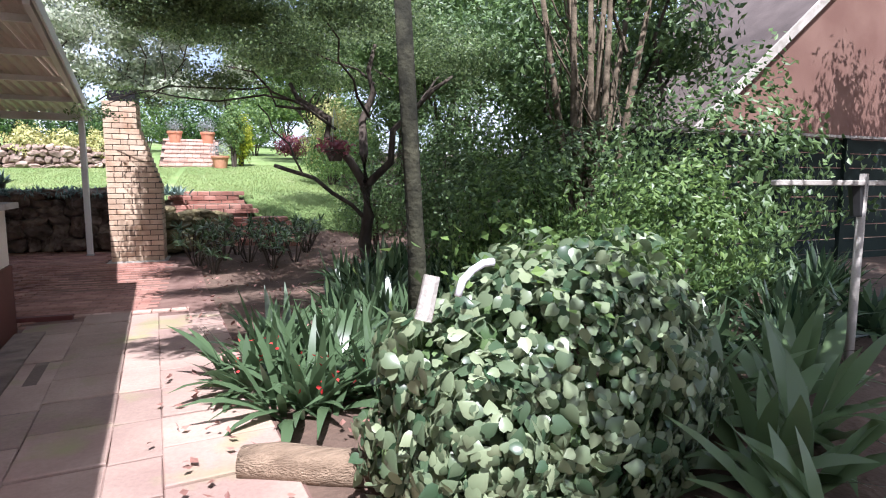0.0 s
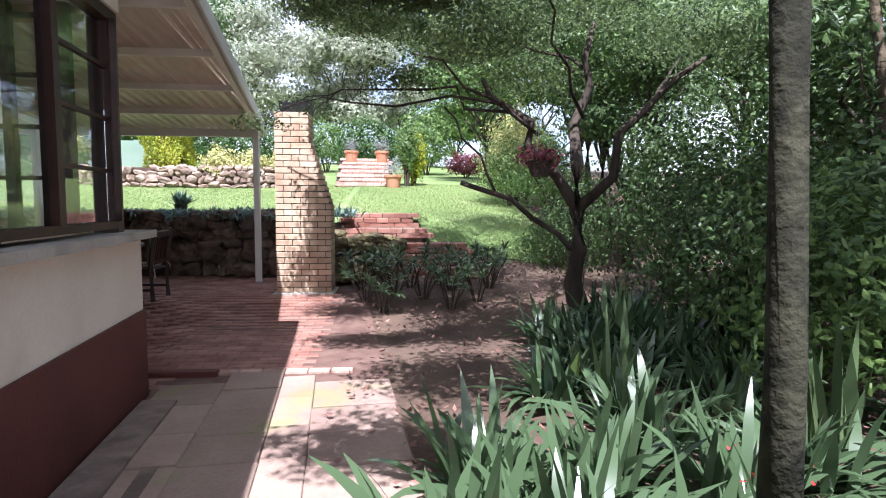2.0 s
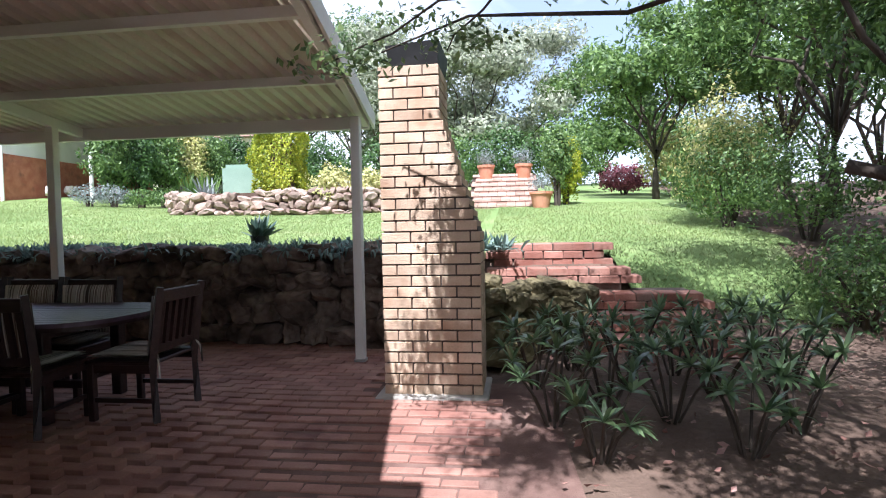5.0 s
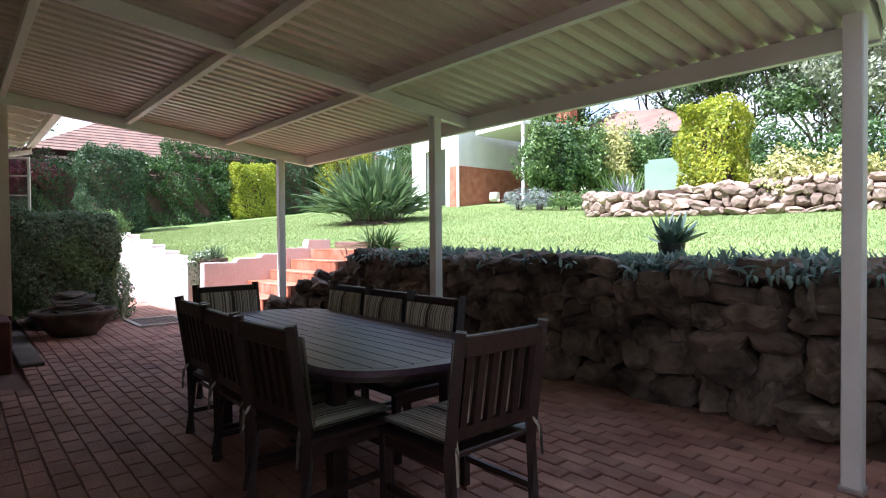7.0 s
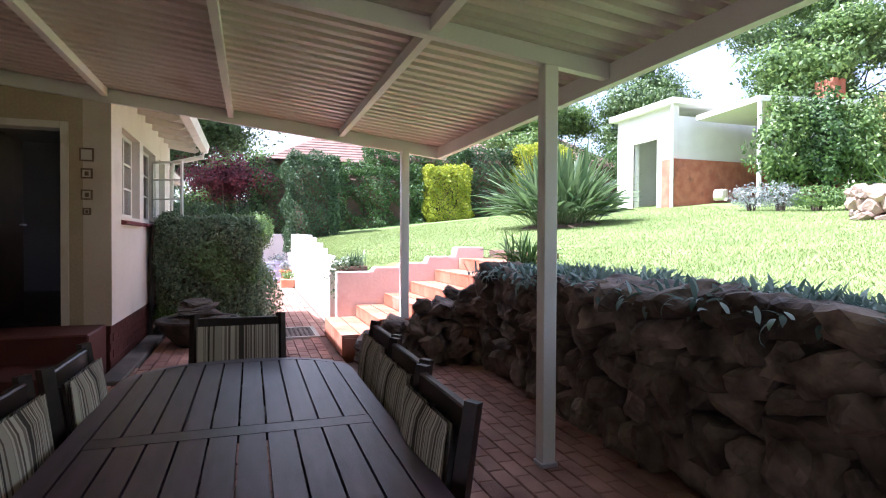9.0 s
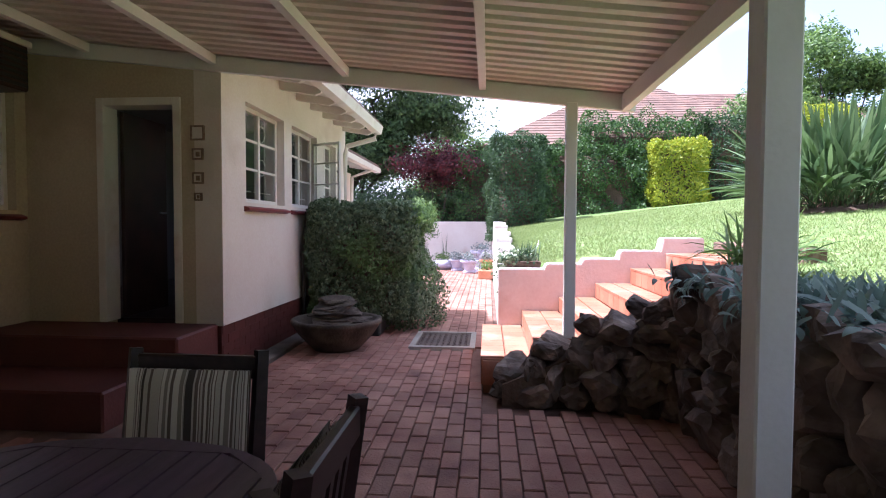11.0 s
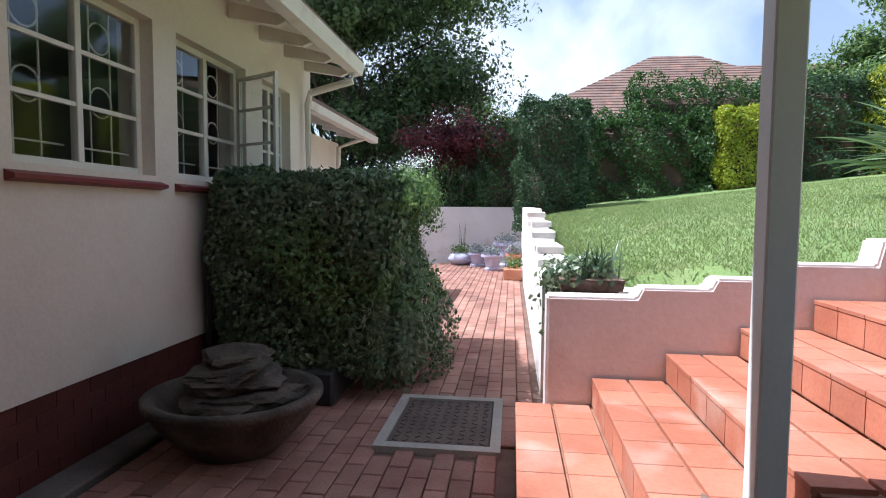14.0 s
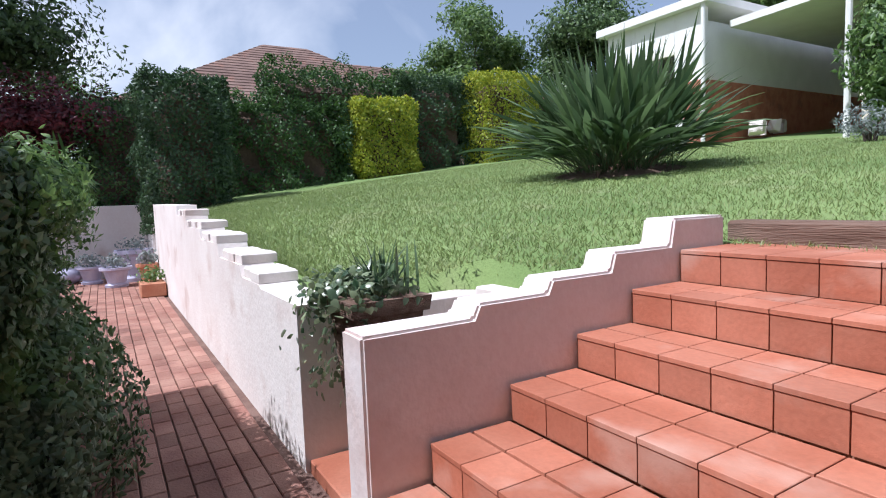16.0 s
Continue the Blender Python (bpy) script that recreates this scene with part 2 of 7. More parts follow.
SILVERLEAF = leaf_mat("silver_blue_leaf", (0.08, 0.15, 0.095), (0.25, 0.36, 0.24), rough=0.55)
GREYLEAF = leaf_mat("silver_leaf", (0.13, 0.18, 0.125), (0.32, 0.37, 0.285), rough=0.6)
GRASSBLADE = leaf_mat("grass_blade", (0.15, 0.225, 0.055), (0.29, 0.365, 0.105), rough=0.5, through_light=0.35)
ALOELEAF = leaf_mat("aloe_leaf", (0.03, 0.065, 0.04), (0.06, 0.11, 0.06), rough=0.4, through_light=0.05)
FLOWER = leaf_mat("red_flower", (0.55, 0.02, 0.02), (0.75, 0.08, 0.05))


# ---- mesh helpers ----
def thing(name, label, category, at=(0, 0, 0), group="", kind="", turn=0):
    ob = new(name)
    ob.matrix_basis = pose(*at, 0, 0, turn)
    return tagged(ob, label, category, group, kind)


def link_mesh(name, bm, material, parent=None, smooth=False):
    me = bpy.data.meshes.new(name)
    bm.to_mesh(me)
    bm.free()
    if smooth:
        me.polygons.foreach_set("use_smooth", [True] * len(me.polygons))
    me.materials.append(material)
    ob = new(name, me)
    ob.parent = parent
    return ob


def part(name, bm, material, parent, label="", smooth=False):
    return tagged(link_mesh(name, bm, material, parent, smooth), label)


def setting(name, bm, material, label, category, smooth=False):
    return tagged(link_mesh(name, bm, material, None, smooth), label, category, kind="structure")


def box(x0, y0, z0, x1, y1, z1, bevel=0.0, bm=None, m=None, seg=1):
    """A box between two corners, in bm or a bmesh of its own."""
    bm = bm or bmesh.new()
    made = bmesh.ops.create_cube(bm, size=1.0)["verts"]
    bmesh.ops.transform(bm, verts=made, matrix=Matrix.LocRotScale(((x0 + x1) / 2, (y0 + y1) / 2, (z0 + z1) / 2), None, (abs(x1 - x0), abs(y1 - y0), abs(z1 - z0))))
    if bevel:
        edges = list({e for v in made for e in v.link_edges})
        out = bmesh.ops.bevel(bm, geom=edges, offset=bevel, segments=seg, affect="EDGES")
        made = list(set(out["verts"]) | {v for v in made if v.is_valid})
    if m:
        bmesh.ops.transform(bm, verts=made, matrix=m)
    return bm


def tube(points, radii, sides=8, bm=None):
    """A tapered round limb through points."""
    bm = bm or bmesh.new()
    rings = []
    for n, (p, r) in enumerate(zip(points, radii)):
        a, b = Vector(points[max(n - 1, 0)]), Vector(points[min(n + 1, len(points) - 1)])
        q = (b - a).to_track_quat("Z", "Y")
        rings.append([bm.verts.new(Vector(p) + q @ Vector((r * math.cos(2 * math.pi * k / sides), r * math.sin(2 * math.pi * k / sides), 0))) for k in range(sides)])
    for low, high in zip(rings, rings[1:]):
        for k in range(sides):
            bm.faces.new((low[k], low[(k + 1) % sides], high[(k + 1) % sides], high[k]))
    bm.faces.new(rings[0][::-1])
    bm.faces.new(rings[-1])
    return bm


def lathe(profile, at=(0, 0, 0), sides=24, bm=None):
    """A turned body from (radius, height) pairs; a radius of 0 closes an end."""
    bm = bm or bmesh.new()
    rings = []
    for r, z in profile:
        if r < 1e-5:
            rings.append([bm.verts.new((at[0], at[1], at[2] + z))])
        else:
            rings.append([bm.verts.new((at[0] + r * math.cos(2 * math.pi * k / sides), at[1] + r * math.sin(2 * math.pi * k / sides), at[2] + z)) for k in range(sides)])
    for low, high in zip(rings, rings[1:]):
        for k in range(sides):
            j = (k + 1) % sides
            if len(low) == 1 and len(high) > 1:
                bm.faces.new((low[0], high[j], high[k]))
            elif len(high) == 1 and len(low) > 1:
                bm.faces.new((low[k], low[j], high[0]))
            elif len(low) > 1:
                bm.faces.new((low[k], low[j], high[j], high[k]))
    bmesh.ops.recalc_face_normals(bm, faces=bm.faces[:])
    return bm


def prism(outline, z0, z1, bm=None, axis="z"):
    """A solid of an outline of pairs between two levels along axis."""
    bm = bm or bmesh.new()
    at = {"z": lambda a, b, c: (a, b, c), "x": lambda a, b, c: (c, a, b), "y": lambda a, b, c: (a, c, b)}[axis]
    low = [bm.verts.new(at(a, b, z0)) for a, b in outline]
    high = [bm.verts.new(at(a, b, z1)) for a, b in outline]
    faces = [bm.faces.new(low), bm.faces.new(high)]
    for k in range(len(outline)):
        j = (k + 1) % len(outline)
        faces.append(bm.faces.new((low[k], low[j], high[j], high[k])))
    bmesh.ops.recalc_face_normals(bm, faces=faces)
    return bm


def raw_mesh(name, verts, faces, material, smooth=False):
    """A mesh from arrays of vertices and of faces with one number of corners."""
    me = bpy.data.meshes.new(name)
    n, k = faces.shape
    me.vertices.add(len(verts))
    me.vertices.foreach_set("co", np.ascontiguousarray(verts, np.float32).ravel())
    me.loops.add(n * k)
    me.loops.foreach_set("vertex_index", faces.astype(np.int32).ravel())
    me.polygons.add(n)
    me.polygons.foreach_set("loop_start", np.arange(n, dtype=np.int32) * k)
    me.polygons.foreach_set("use_smooth", np.full(n, smooth))
    me.update(calc_edges=True)
    me.materials.append(material)
    return me


def mesh_object(name, me, parent=None, label=""):
    ob = new(name, me)
    ob.parent = parent
    return tagged(ob, label)


rng = np.random.default_rng(7)


def unit(v):
    return v / np.maximum(np.linalg.norm(v, axis=1, keepdims=True), 1e-6)


def leaf_mesh(name, pts, nrm, length, width, material, fold=0.25, up=0.0):
    """One folded leaf of two triangles at each point, turned about its normal."""
    n = len(pts)
    nrm = unit(nrm + rng.normal(0, 0.45, (n, 3)))
    ax = unit(np.cross(nrm, rng.normal(0, 1, (n, 3))) + np.array([0, 0, up]))
    side = unit(np.cross(nrm, ax))
    le = (length * rng.uniform(0.6, 1.25, n))[:, None]
    wi = (width * rng.uniform(0.6, 1.25, n))[:, None] / 2
    mid = pts + ax * le * 0.45 - nrm * wi * fold
    v = np.stack([pts, mid + side * wi, pts + ax * le, mid - side * wi], 1).reshape(-1, 3)
    k = np.arange(n)[:, None] * 4
    f = np.concatenate([k + np.array([0, 1, 2]), k + np.array([0, 2, 3])])
    return raw_mesh(name, v, f, material)


def round_leaf_mesh(name, pts, nrm, length, width, material, fold=0.3):
    """Broad heart-shaped leaves, folded along the midrib and bent down at the tip."""
    n = len(pts)
    nrm = unit(nrm + rng.normal(0, 0.4, (n, 3)))
    ax = unit(np.cross(nrm, rng.normal(0, 1, (n, 3))) + np.array([0, 0, -0.35]))
    side = unit(np.cross(nrm, ax))
    size = rng.uniform(0.55, 1.3, n)[:, None]
    le, wi = length * size, width * size / 2
    rib = [pts + ax * le * t - nrm * le * t * t * 0.28 for t in (0.0, 0.35, 0.7, 1.0)]
    rows_ = list(rib)
    for t, across in ((-0.12, 0.5), (0.08, 0.95), (0.36, 0.98), (0.68, 0.55)):
        for sgn in (1, -1):
            rows_.append(pts + ax * le * t - nrm * le * t * t * 0.28 + side * wi * across * sgn - nrm * wi * across * fold)
    v = np.stack(rows_, 1).reshape(-1, 3)
    k = np.arange(n)[:, None] * 12
    half = ((0, 4, 6), (0, 6, 1), (1, 6, 8), (1, 8, 2), (2, 8, 10), (2, 10, 3))
    f = np.concatenate([k + np.array(t) for t in half] + [k + np.array([t[0] + (t[0] > 3), t[2] + (t[2] > 3), t[1] + (t[1] > 3)]) for t in half])
    return raw_mesh(name, v, f, material, True)


def blob_points(center, radii, count, rough=0.25, depth=0.35, seed=0.0, squash=0.0):
    """Points with outward normals in the outer shell of a lumpy ellipsoid."""
    d = unit(rng.normal(0, 1, (count, 3)))
    if squash:
        d[:, 2] = np.where(d[:, 2] < 0, d[:, 2] * squash, d[:, 2])
    a, b = seed * 1.7, seed * 2.3
    lump = np.sin(d[:, 0] * 5 + a) * np.sin(d[:, 1] * 5.3 + b) + 0.6 * np.sin(d[:, 2] * 8 + a + d[:, 0] * 6) + 0.4 * np.sin(d[:, 1] * 13 + b)
    r = (1 + rough * 0.6 * lump) * (1 - depth * rng.random(count) ** 1.5)
    return np.array(center) + d * np.array(radii) * r[:, None], unit(d / np.array(radii) + 1e-6)


def box_points(x0, y0, z0, x1, y1, z1, count, bulge=0.06, depth=0.12, seed=0.0):
    """Points with outward normals near the sides and top of a clipped hedge."""
    sx, sy, sz = x1 - x0, y1 - y0, z1 - z0
    areas = np.array([sy * sz, sy * sz, sx * sz, sx * sz, sx * sy])
    which = rng.choice(5, count, p=areas / areas.sum())
    u = rng.random((count, 3))
    n = np.zeros((count, 3))
    for k, (axis, val, s) in enumerate(((0, 0, -1), (0, 1, 1), (1, 0, -1), (1, 1, 1), (2, 1, 1))):
        u[which == k, axis] = val
        n[which == k, axis] = s
    p = np.array([x0, y0, z0]) + u * np.array([sx, sy, sz])
    lump = np.sin(p[:, 0] * 4 + seed) * np.sin(p[:, 1] * 3.7 + seed * 2) + 0.7 * np.sin(p[:, 2] * 5 + p[:, 0] * 3 + seed) + 0.5 * np.sin(p[:, 1] * 9 + p[:, 2] * 7)
    centre = np.array([(x0 + x1) / 2, (y0 + y1) / 2, (z0 + z1) / 2])
    q = np.abs((p - centre) / (np.array([sx, sy, sz]) / 2))
    corner = np.clip(np.sort(q, 1)[:, 1] - 0.8, 0, 1)[:, None]
    p = p + n * (bulge * lump - depth * rng.random(count) ** 2)[:, None] - (p - centre) * corner * 0.25
    return p, n


def strap_mesh(name, base, heading, lean, length, width, material, segs=5, droop=0.9, point=1.0, stalk=0.0):
    """Arching strap leaves: base points, headings in radians, leans from upright."""
    n = len(base)
    t = np.linspace(0, 1, segs + 1)
    ang = lean[:, None] + droop * lean[:, None] * t[None] ** 1.5 * 1.2
    step = (length / segs)[:, None]
    out = np.cumsum(np.sin(ang) * step, 1) - np.sin(ang[:, :1]) * step
    ris = np.cumsum(np.cos(ang) * step, 1) - np.cos(ang[:, :1]) * step
    hx, hy = np.cos(heading)[:, None], np.sin(heading)[:, None]
    mid = np.stack([base[:, 0:1] + out * hx, base[:, 1:2] + out * hy, base[:, 2:3] + ris], 2)
    shape = np.minimum(1, 0.55 + 1.4 * t) * (1 - point * np.clip((t - 0.55) / 0.45, 0, 1) ** 1.6)
    if stalk:
        shape = shape * np.where(t < stalk, 0.16, np.minimum(1, 0.3 + 3 * (t - stalk)))
    w = width[:, None] * np.maximum(shape, 0.03)[None] / 2
    roll = rng.normal(0, 0.35, n)[:, None]
    side = np.stack([-hy * np.cos(roll) * w, hx * np.cos(roll) * w, np.sin(roll) * w], 2)
    v = np.stack([mid - side, mid + side], 2).reshape(-1, 3)
    k = (np.arange(n)[:, None] * (segs + 1) * 2 + np.arange(segs)[None] * 2).reshape(-1, 1)
    return raw_mesh(name, v, k + np.array([0, 1, 3, 2]), material, True)


def clump(name, label, category, at, count, length, width, material, spread=0.15, lean=(0.1, 0.9), droop=0.9, group="", turn=(0, 6.283), split=False):
    """A tuft of strap leaves on the ground."""
    ob = thing(name, label, category, at, group)
    base = np.stack([rng.normal(0, spread, count), rng.normal(0, spread, count), np.full(count, -0.02)], 1)
    heading = np.where(rng.random(count) < 0.5, np.arctan2(base[:, 1], base[:, 0]) + rng.normal(0, 0.6, count), rng.uniform(*turn, count))
    tilt, lens, wide = rng.uniform(*lean, count), length * rng.uniform(0.6, 1.2, count), width * rng.uniform(0.7, 1.2, count)
    if not split:
        mesh_object("leaves", strap_mesh("leaves", base, heading, tilt, lens, wide, material, droop=droop), ob)
        return ob
    for k in range(count):
        o = slice(k, k + 1)
        mesh_object("leaf", strap_mesh("leaf", base[o], heading[o], tilt[o], lens[o], wide[o], material, droop=droop), ob)
    return ob


def bush(name, label, category, at, radii, count, length, width, material, group="", rough=0.3, stems=5, lift=None, seed=None, depth=0.4, squash=0.6):
    """A shrub with its stems and a lumpy crown of leaves; at is its foot."""
    ob = thing(name, label, category, at, group)
    lift = radii[2] * 0.9 if lift is None else lift
    s = rng.random() * 9 if seed is None else seed
    p, n = blob_points((0, 0, lift), radii, count, rough, depth, s, squash)
    p[:, 2] = np.maximum(p[:, 2], 0.02)
    mesh_object("foliage", leaf_mesh("foliage", p, n, length, width, material), ob)
    if stems:
        bm = bmesh.new()
        for k in range(stems):
            a = 2 * math.pi * k / stems + s
            e = (math.cos(a) * radii[0] * 0.5, math.sin(a) * radii[1] * 0.5, lift + radii[2] * 0.3)
            tube([(math.cos(a) * 0.06, math.sin(a) * 0.06, -0.05), (e[0] * 0.4, e[1] * 0.4, e[2] * 0.5), e], [0.03, 0.022, 0.008], 5, bm)
        part("branchwork", bm, BARK, ob)
    return ob


def chamfered(lx, ly, lz, c):
    """Vertices and quads of a block with chamfered top edges, centred, its base at 0."""
    v = []
    for z, i in ((0, 0), (lz - c, 0), (lz, c)):
        for sx, sy in ((-1, -1), (1, -1), (1, 1), (-1, 1)):
            v.append((sx * (lx / 2 - i), sy * (ly / 2 - i), z))
    f = [[0, 3, 2, 1], [8, 9, 10, 11]]
    for r in (0, 4):
        for k in range(4):
            j = (k + 1) % 4
            f.append([r + k, r + j, r + 4 + j, r + 4 + k])
    return np.array(v), np.array(f)


def joined_blocks(name, places, sizes, turns, chamfer, material):
    """Many chamfered blocks in one mesh: rows of base-centre places, sizes and turns about z."""
    vs, fs = [], []
    for n, (p, s, a) in enumerate(zip(places, sizes, turns)):
        v, f = chamfered(*s, chamfer)
        c, d = math.cos(a), math.sin(a)
        vs.append(v @ np.array([[c, d, 0], [-d, c, 0], [0, 0, 1]]) + np.array(p))
        fs.append(f + 12 * n)
    return raw_mesh(name, np.concatenate(vs), np.concatenate(fs), material)


def stone_mesh(name, size, seed, material, cuts=2, flat=0.0):
    """A broken field stone: an uneven block with worn corners."""
    bm = bmesh.new()
    bmesh.ops.create_icosphere(bm, subdivisions=cuts, radius=1.0)
    r = random.Random(seed)
    planes = [(Vector(q).normalized(), r.uniform(0.48, 0.74)) for q in ((1, r.uniform(-.3, .3), r.uniform(-.3, .3)), (-1, r.uniform(-.3, .3), r.uniform(-.3, .3)), (r.uniform(-.3, .3), 1, 0), (r.uniform(-.3, .3), -1, r.uniform(-.3, .3)), (r.uniform(-.3, .3), 0, 1), (0, r.uniform(-.3, .3), -1))]
    for _ in range(7):
        planes.append((Vector((r.gauss(0, 1), r.gauss(0, 1), r.gauss(0, 1))).normalized(), r.uniform(0.6, 0.85)))
    for v in bm.verts:
        d = v.co.normalized()
        near_ = 1.0
        for q, h in planes:
            c = d.dot(q)
            if c > 0.05:
                near_ += (c / h) ** 44
        reach = near_ ** (-1 / 44)
        reach *= 1 + 0.12 * noise.noise(d * 2.4 + Vector((seed, 0, 0))) + 0.10 * noise.noise(d * 5.5 + Vector((0, seed, 0))) + 0.05 * noise.noise(d * 11.0 + Vector((seed, seed, 0)))
        v.co = Vector((d.x * size[0], d.y * size[1], d.z * size[2])) * reach
    me = bpy.data.meshes.new(name)
    bm.to_mesh(me)
    bm.free()
    me.materials.append(material)
    return me


# ---- ground ----
def smooth(a, b, x):
    t = min(max((x - a) / (b - a), 0), 1)
    return t * t * (3 - 2 * t)


def lawn_z(x, y):
    z = 1.0 + (0.107 if y > 13 else 0.17) * (min(y, 40) - 13) + (0.051 * (-10 - max(x, -30)) if x < -10 else -0.02 * (min(x, 12) + 10))
    return z + 0.03 * math.sin(x * 0.7) * math.sin(y * 0.6)


def low_z(x, y):
    east = -0.25 - 0.05 * smooth(5, 0, y) + 0.21 * smooth(9.4, 11.2, y)
    west = 0.0 + 0.05 * smooth(-6, -10, x)
    return east + (west - east) * smooth(-2.2, -4.0, x)


def ground_z(x, y):
    if x > -1.2:
        k = smooth(11.6 + 0.35 * max(x, 0), 14.6 + 0.3 * max(x, 0), y)
        if x < 0.7:
            k = max(smooth(13.0, 13.3, y), k * smooth(-0.6, 0.7, x))
    elif x > -8.9:
        k = smooth(12.95, 13.15, y)
    elif x > -10.4:
        k = smooth(13.4, 13.6, y)
    else:
        k = smooth(11.8, 11.86, y) if x < -11.3 else smooth(12.8, 12.86, y)
    k *= smooth(-24.5, -23.5, x) if y < 12 else 1
    return low_z(x, y) - (0.05 if x < -1.0 else 0.012) + (lawn_z(x, y) - low_z(x, y) + 0.03) * k


def axis_steps(lo, hi, fine_lo, fine_hi, step):
    mid = list(np.arange(fine_lo, fine_hi, step))
    left = [fine_lo - d for d in (300, 160, 90, 55, 34, 22, 14, 9, 5.5, 3, 1.4) if fine_lo - d >= lo]
    right = [fine_hi + d for d in (0, 1.4, 3, 5.5, 9, 14, 22, 34, 55, 90, 160, 300) if fine_hi + d <= hi]
    return left + mid + right


GX, GY = axis_steps(-330, 320, -25.0, 9.0, 0.25), axis_steps(-310, 340, 0.0, 27.0, 0.2)
gv = np.array([(x, y, ground_z(x, y)) for y in GY for x in GX])
nx = len(GX)
gf = np.array([(j * nx + i, j * nx + i + 1, (j + 1) * nx + i + 1, (j + 1) * nx + i) for j in range(len(GY) - 1) for i in range(nx - 1)])
tagged(mesh_object("ground", raw_mesh("ground", gv, gf, SOIL, True)), "dark bare garden soil under trees and paving", "ground", kind="structure")


def lawn_has(x, y):
    if y < 13.25 or y > 45 or x < -22.5 or x > 9:
        return (-22.5 < x < -11.3 and 11.86 < y <= 13.3) or (-11.3 <= x < -10.45 and 12.6 < y <= 13.3)
    if x < -10.45:
        return True
    if x < -8.9:
        return y > 13.75
    if x < -0.6:
        return y > 13.45
    return x < 2.7 + 0.14 * (y - 12) and y > 13.6 - 0.3 * max(x, 0)


xs, ys = np.arange(-22.5, 6.0, 0.25), np.arange(11.86, 45, 0.25)
lv = np.array([(x, y, ground_z(x, y) + 0.03) for y in ys for x in xs])
lf = np.array([(j * len(xs) + i, j * len(xs) + i + 1, (j + 1) * len(xs) + i + 1, (j + 1) * len(xs) + i) for j in range(len(ys) - 1) for i in range(len(xs) - 1) if lawn_has(xs[i] + 0.12, ys[j] + 0.12)])
lawn = tagged(mesh_object("lawn", raw_mesh("lawn", lv, lf, GRASSBASE, True)), "sunlit mown green lawn sloping up from the patio", "lawn", kind="structure")

# ---- patio, path, stair ----
setting("patio_bed", box(-8.9, 7.2, -0.25, -3.9, 12.95, -0.012), SANDJOINT, "sandy joints under the brick patio", "paving")


def east_x(y):
    """The outer face of the east wall at y."""
    return -1.88 + 0.1 * (7.32 - y)


# ---- house ----
ROOFZ = lambda y: 2.36 + 0.11 * (12.6 - y)


def skew_box(o0, y0, z0, o1, y1, z1, bm=None):
    """A box along the east wall; o0 and o1 are offsets from its face."""
    out = [(east_x(y0) + o0, y0), (east_x(y0) + o1, y0), (east_x(y1) + o1, y1), (east_x(y1) + o0, y1)]
    return prism(out, z0, z1, bm)


E0, E1 = -7.0, 7.32
w = skew_box(-0.25, E0, 0.43, -0.02, E1, 1.0)
skew_box(-0.25, E0, 2.55, -0.02, 7.05, 3.4, w)
skew_box(-0.25, E0, 1.0, -0.02, 2.6, 2.55, w)
setting("wall_east", w, CREAM, "cream plastered house wall beside the flagstone path", "wall")
setting("wall_east_plinth", skew_box(-0.25, E0, -0.6, 0.0, E1, 0.43), OXIDE, "dark red painted plinth of the house wall", "wall")
setting("sill_east", skew_box(-0.2, 2.5, 0.985, 0.09, 7.36, 1.04), CONCRETE, "grey concrete sill under the long window", "sill")
win = thing("window_east", "dark wooden casement window with small panes and one leaf ajar", "window", kind="structure")
part("window_frame", skew_box(-0.2, 6.93, 1.04, -0.04, 7.05, 2.55), WINWOOD, win)
part("window_frame", skew_box(-0.14, 2.6, 2.47, -0.04, 6.95, 2.55), WINWOOD, win)
part("window_frame", skew_box(-0.14, 2.6, 1.07, -0.04, 6.95, 1.12), WINWOOD, win)
for y in (3.4, 4.75, 6.1):
    part("mullion", skew_box(-0.13, y, 1.1, -0.04, y + 0.075, 2.5), WINWOOD, win)
for z in (1.45, 1.8, 2.15):
    part("glazing_bar", skew_box(-0.11, 6.17, z, -0.07, 6.93, z + 0.025), WINWOOD, win)
g = part("pane", skew_box(-0.095, 2.6, 1.1, -0.088, 6.9, 2.5), GLASS, win)
g.visible_shadow = False
leaf = thing("window_leaf", "dark wooden casement leaf standing open", "window", (east_x(6.9) - 0.02, 6.9, 1.12), kind="structure", turn=-62)
for a, b, c, d in ((0, 0, 0.05, 1.36), (0.45, 0, 0.5, 1.36), (0, 0, 0.5, 0.06), (0, 1.3, 0.5, 1.36)):
    part("leaf_frame", box(-a, -0.02, b, -c, 0.02, d, 0.004), WINWOOD, leaf)
for z in (0.33, 0.66, 0.99):
    part("glazing_bar", box(-0.05, -0.012, z, -0.45, 0.012, z + 0.022), WINWOOD, leaf)
part("glazing_bar", box(-0.24, -0.012, 0.06, -0.262, 0.012, 1.3), WINWOOD, leaf)
part("pane", box(-0.05, -0.003, 0.06, -0.45, 0.003, 1.3), GLASS, leaf).visible_shadow = False

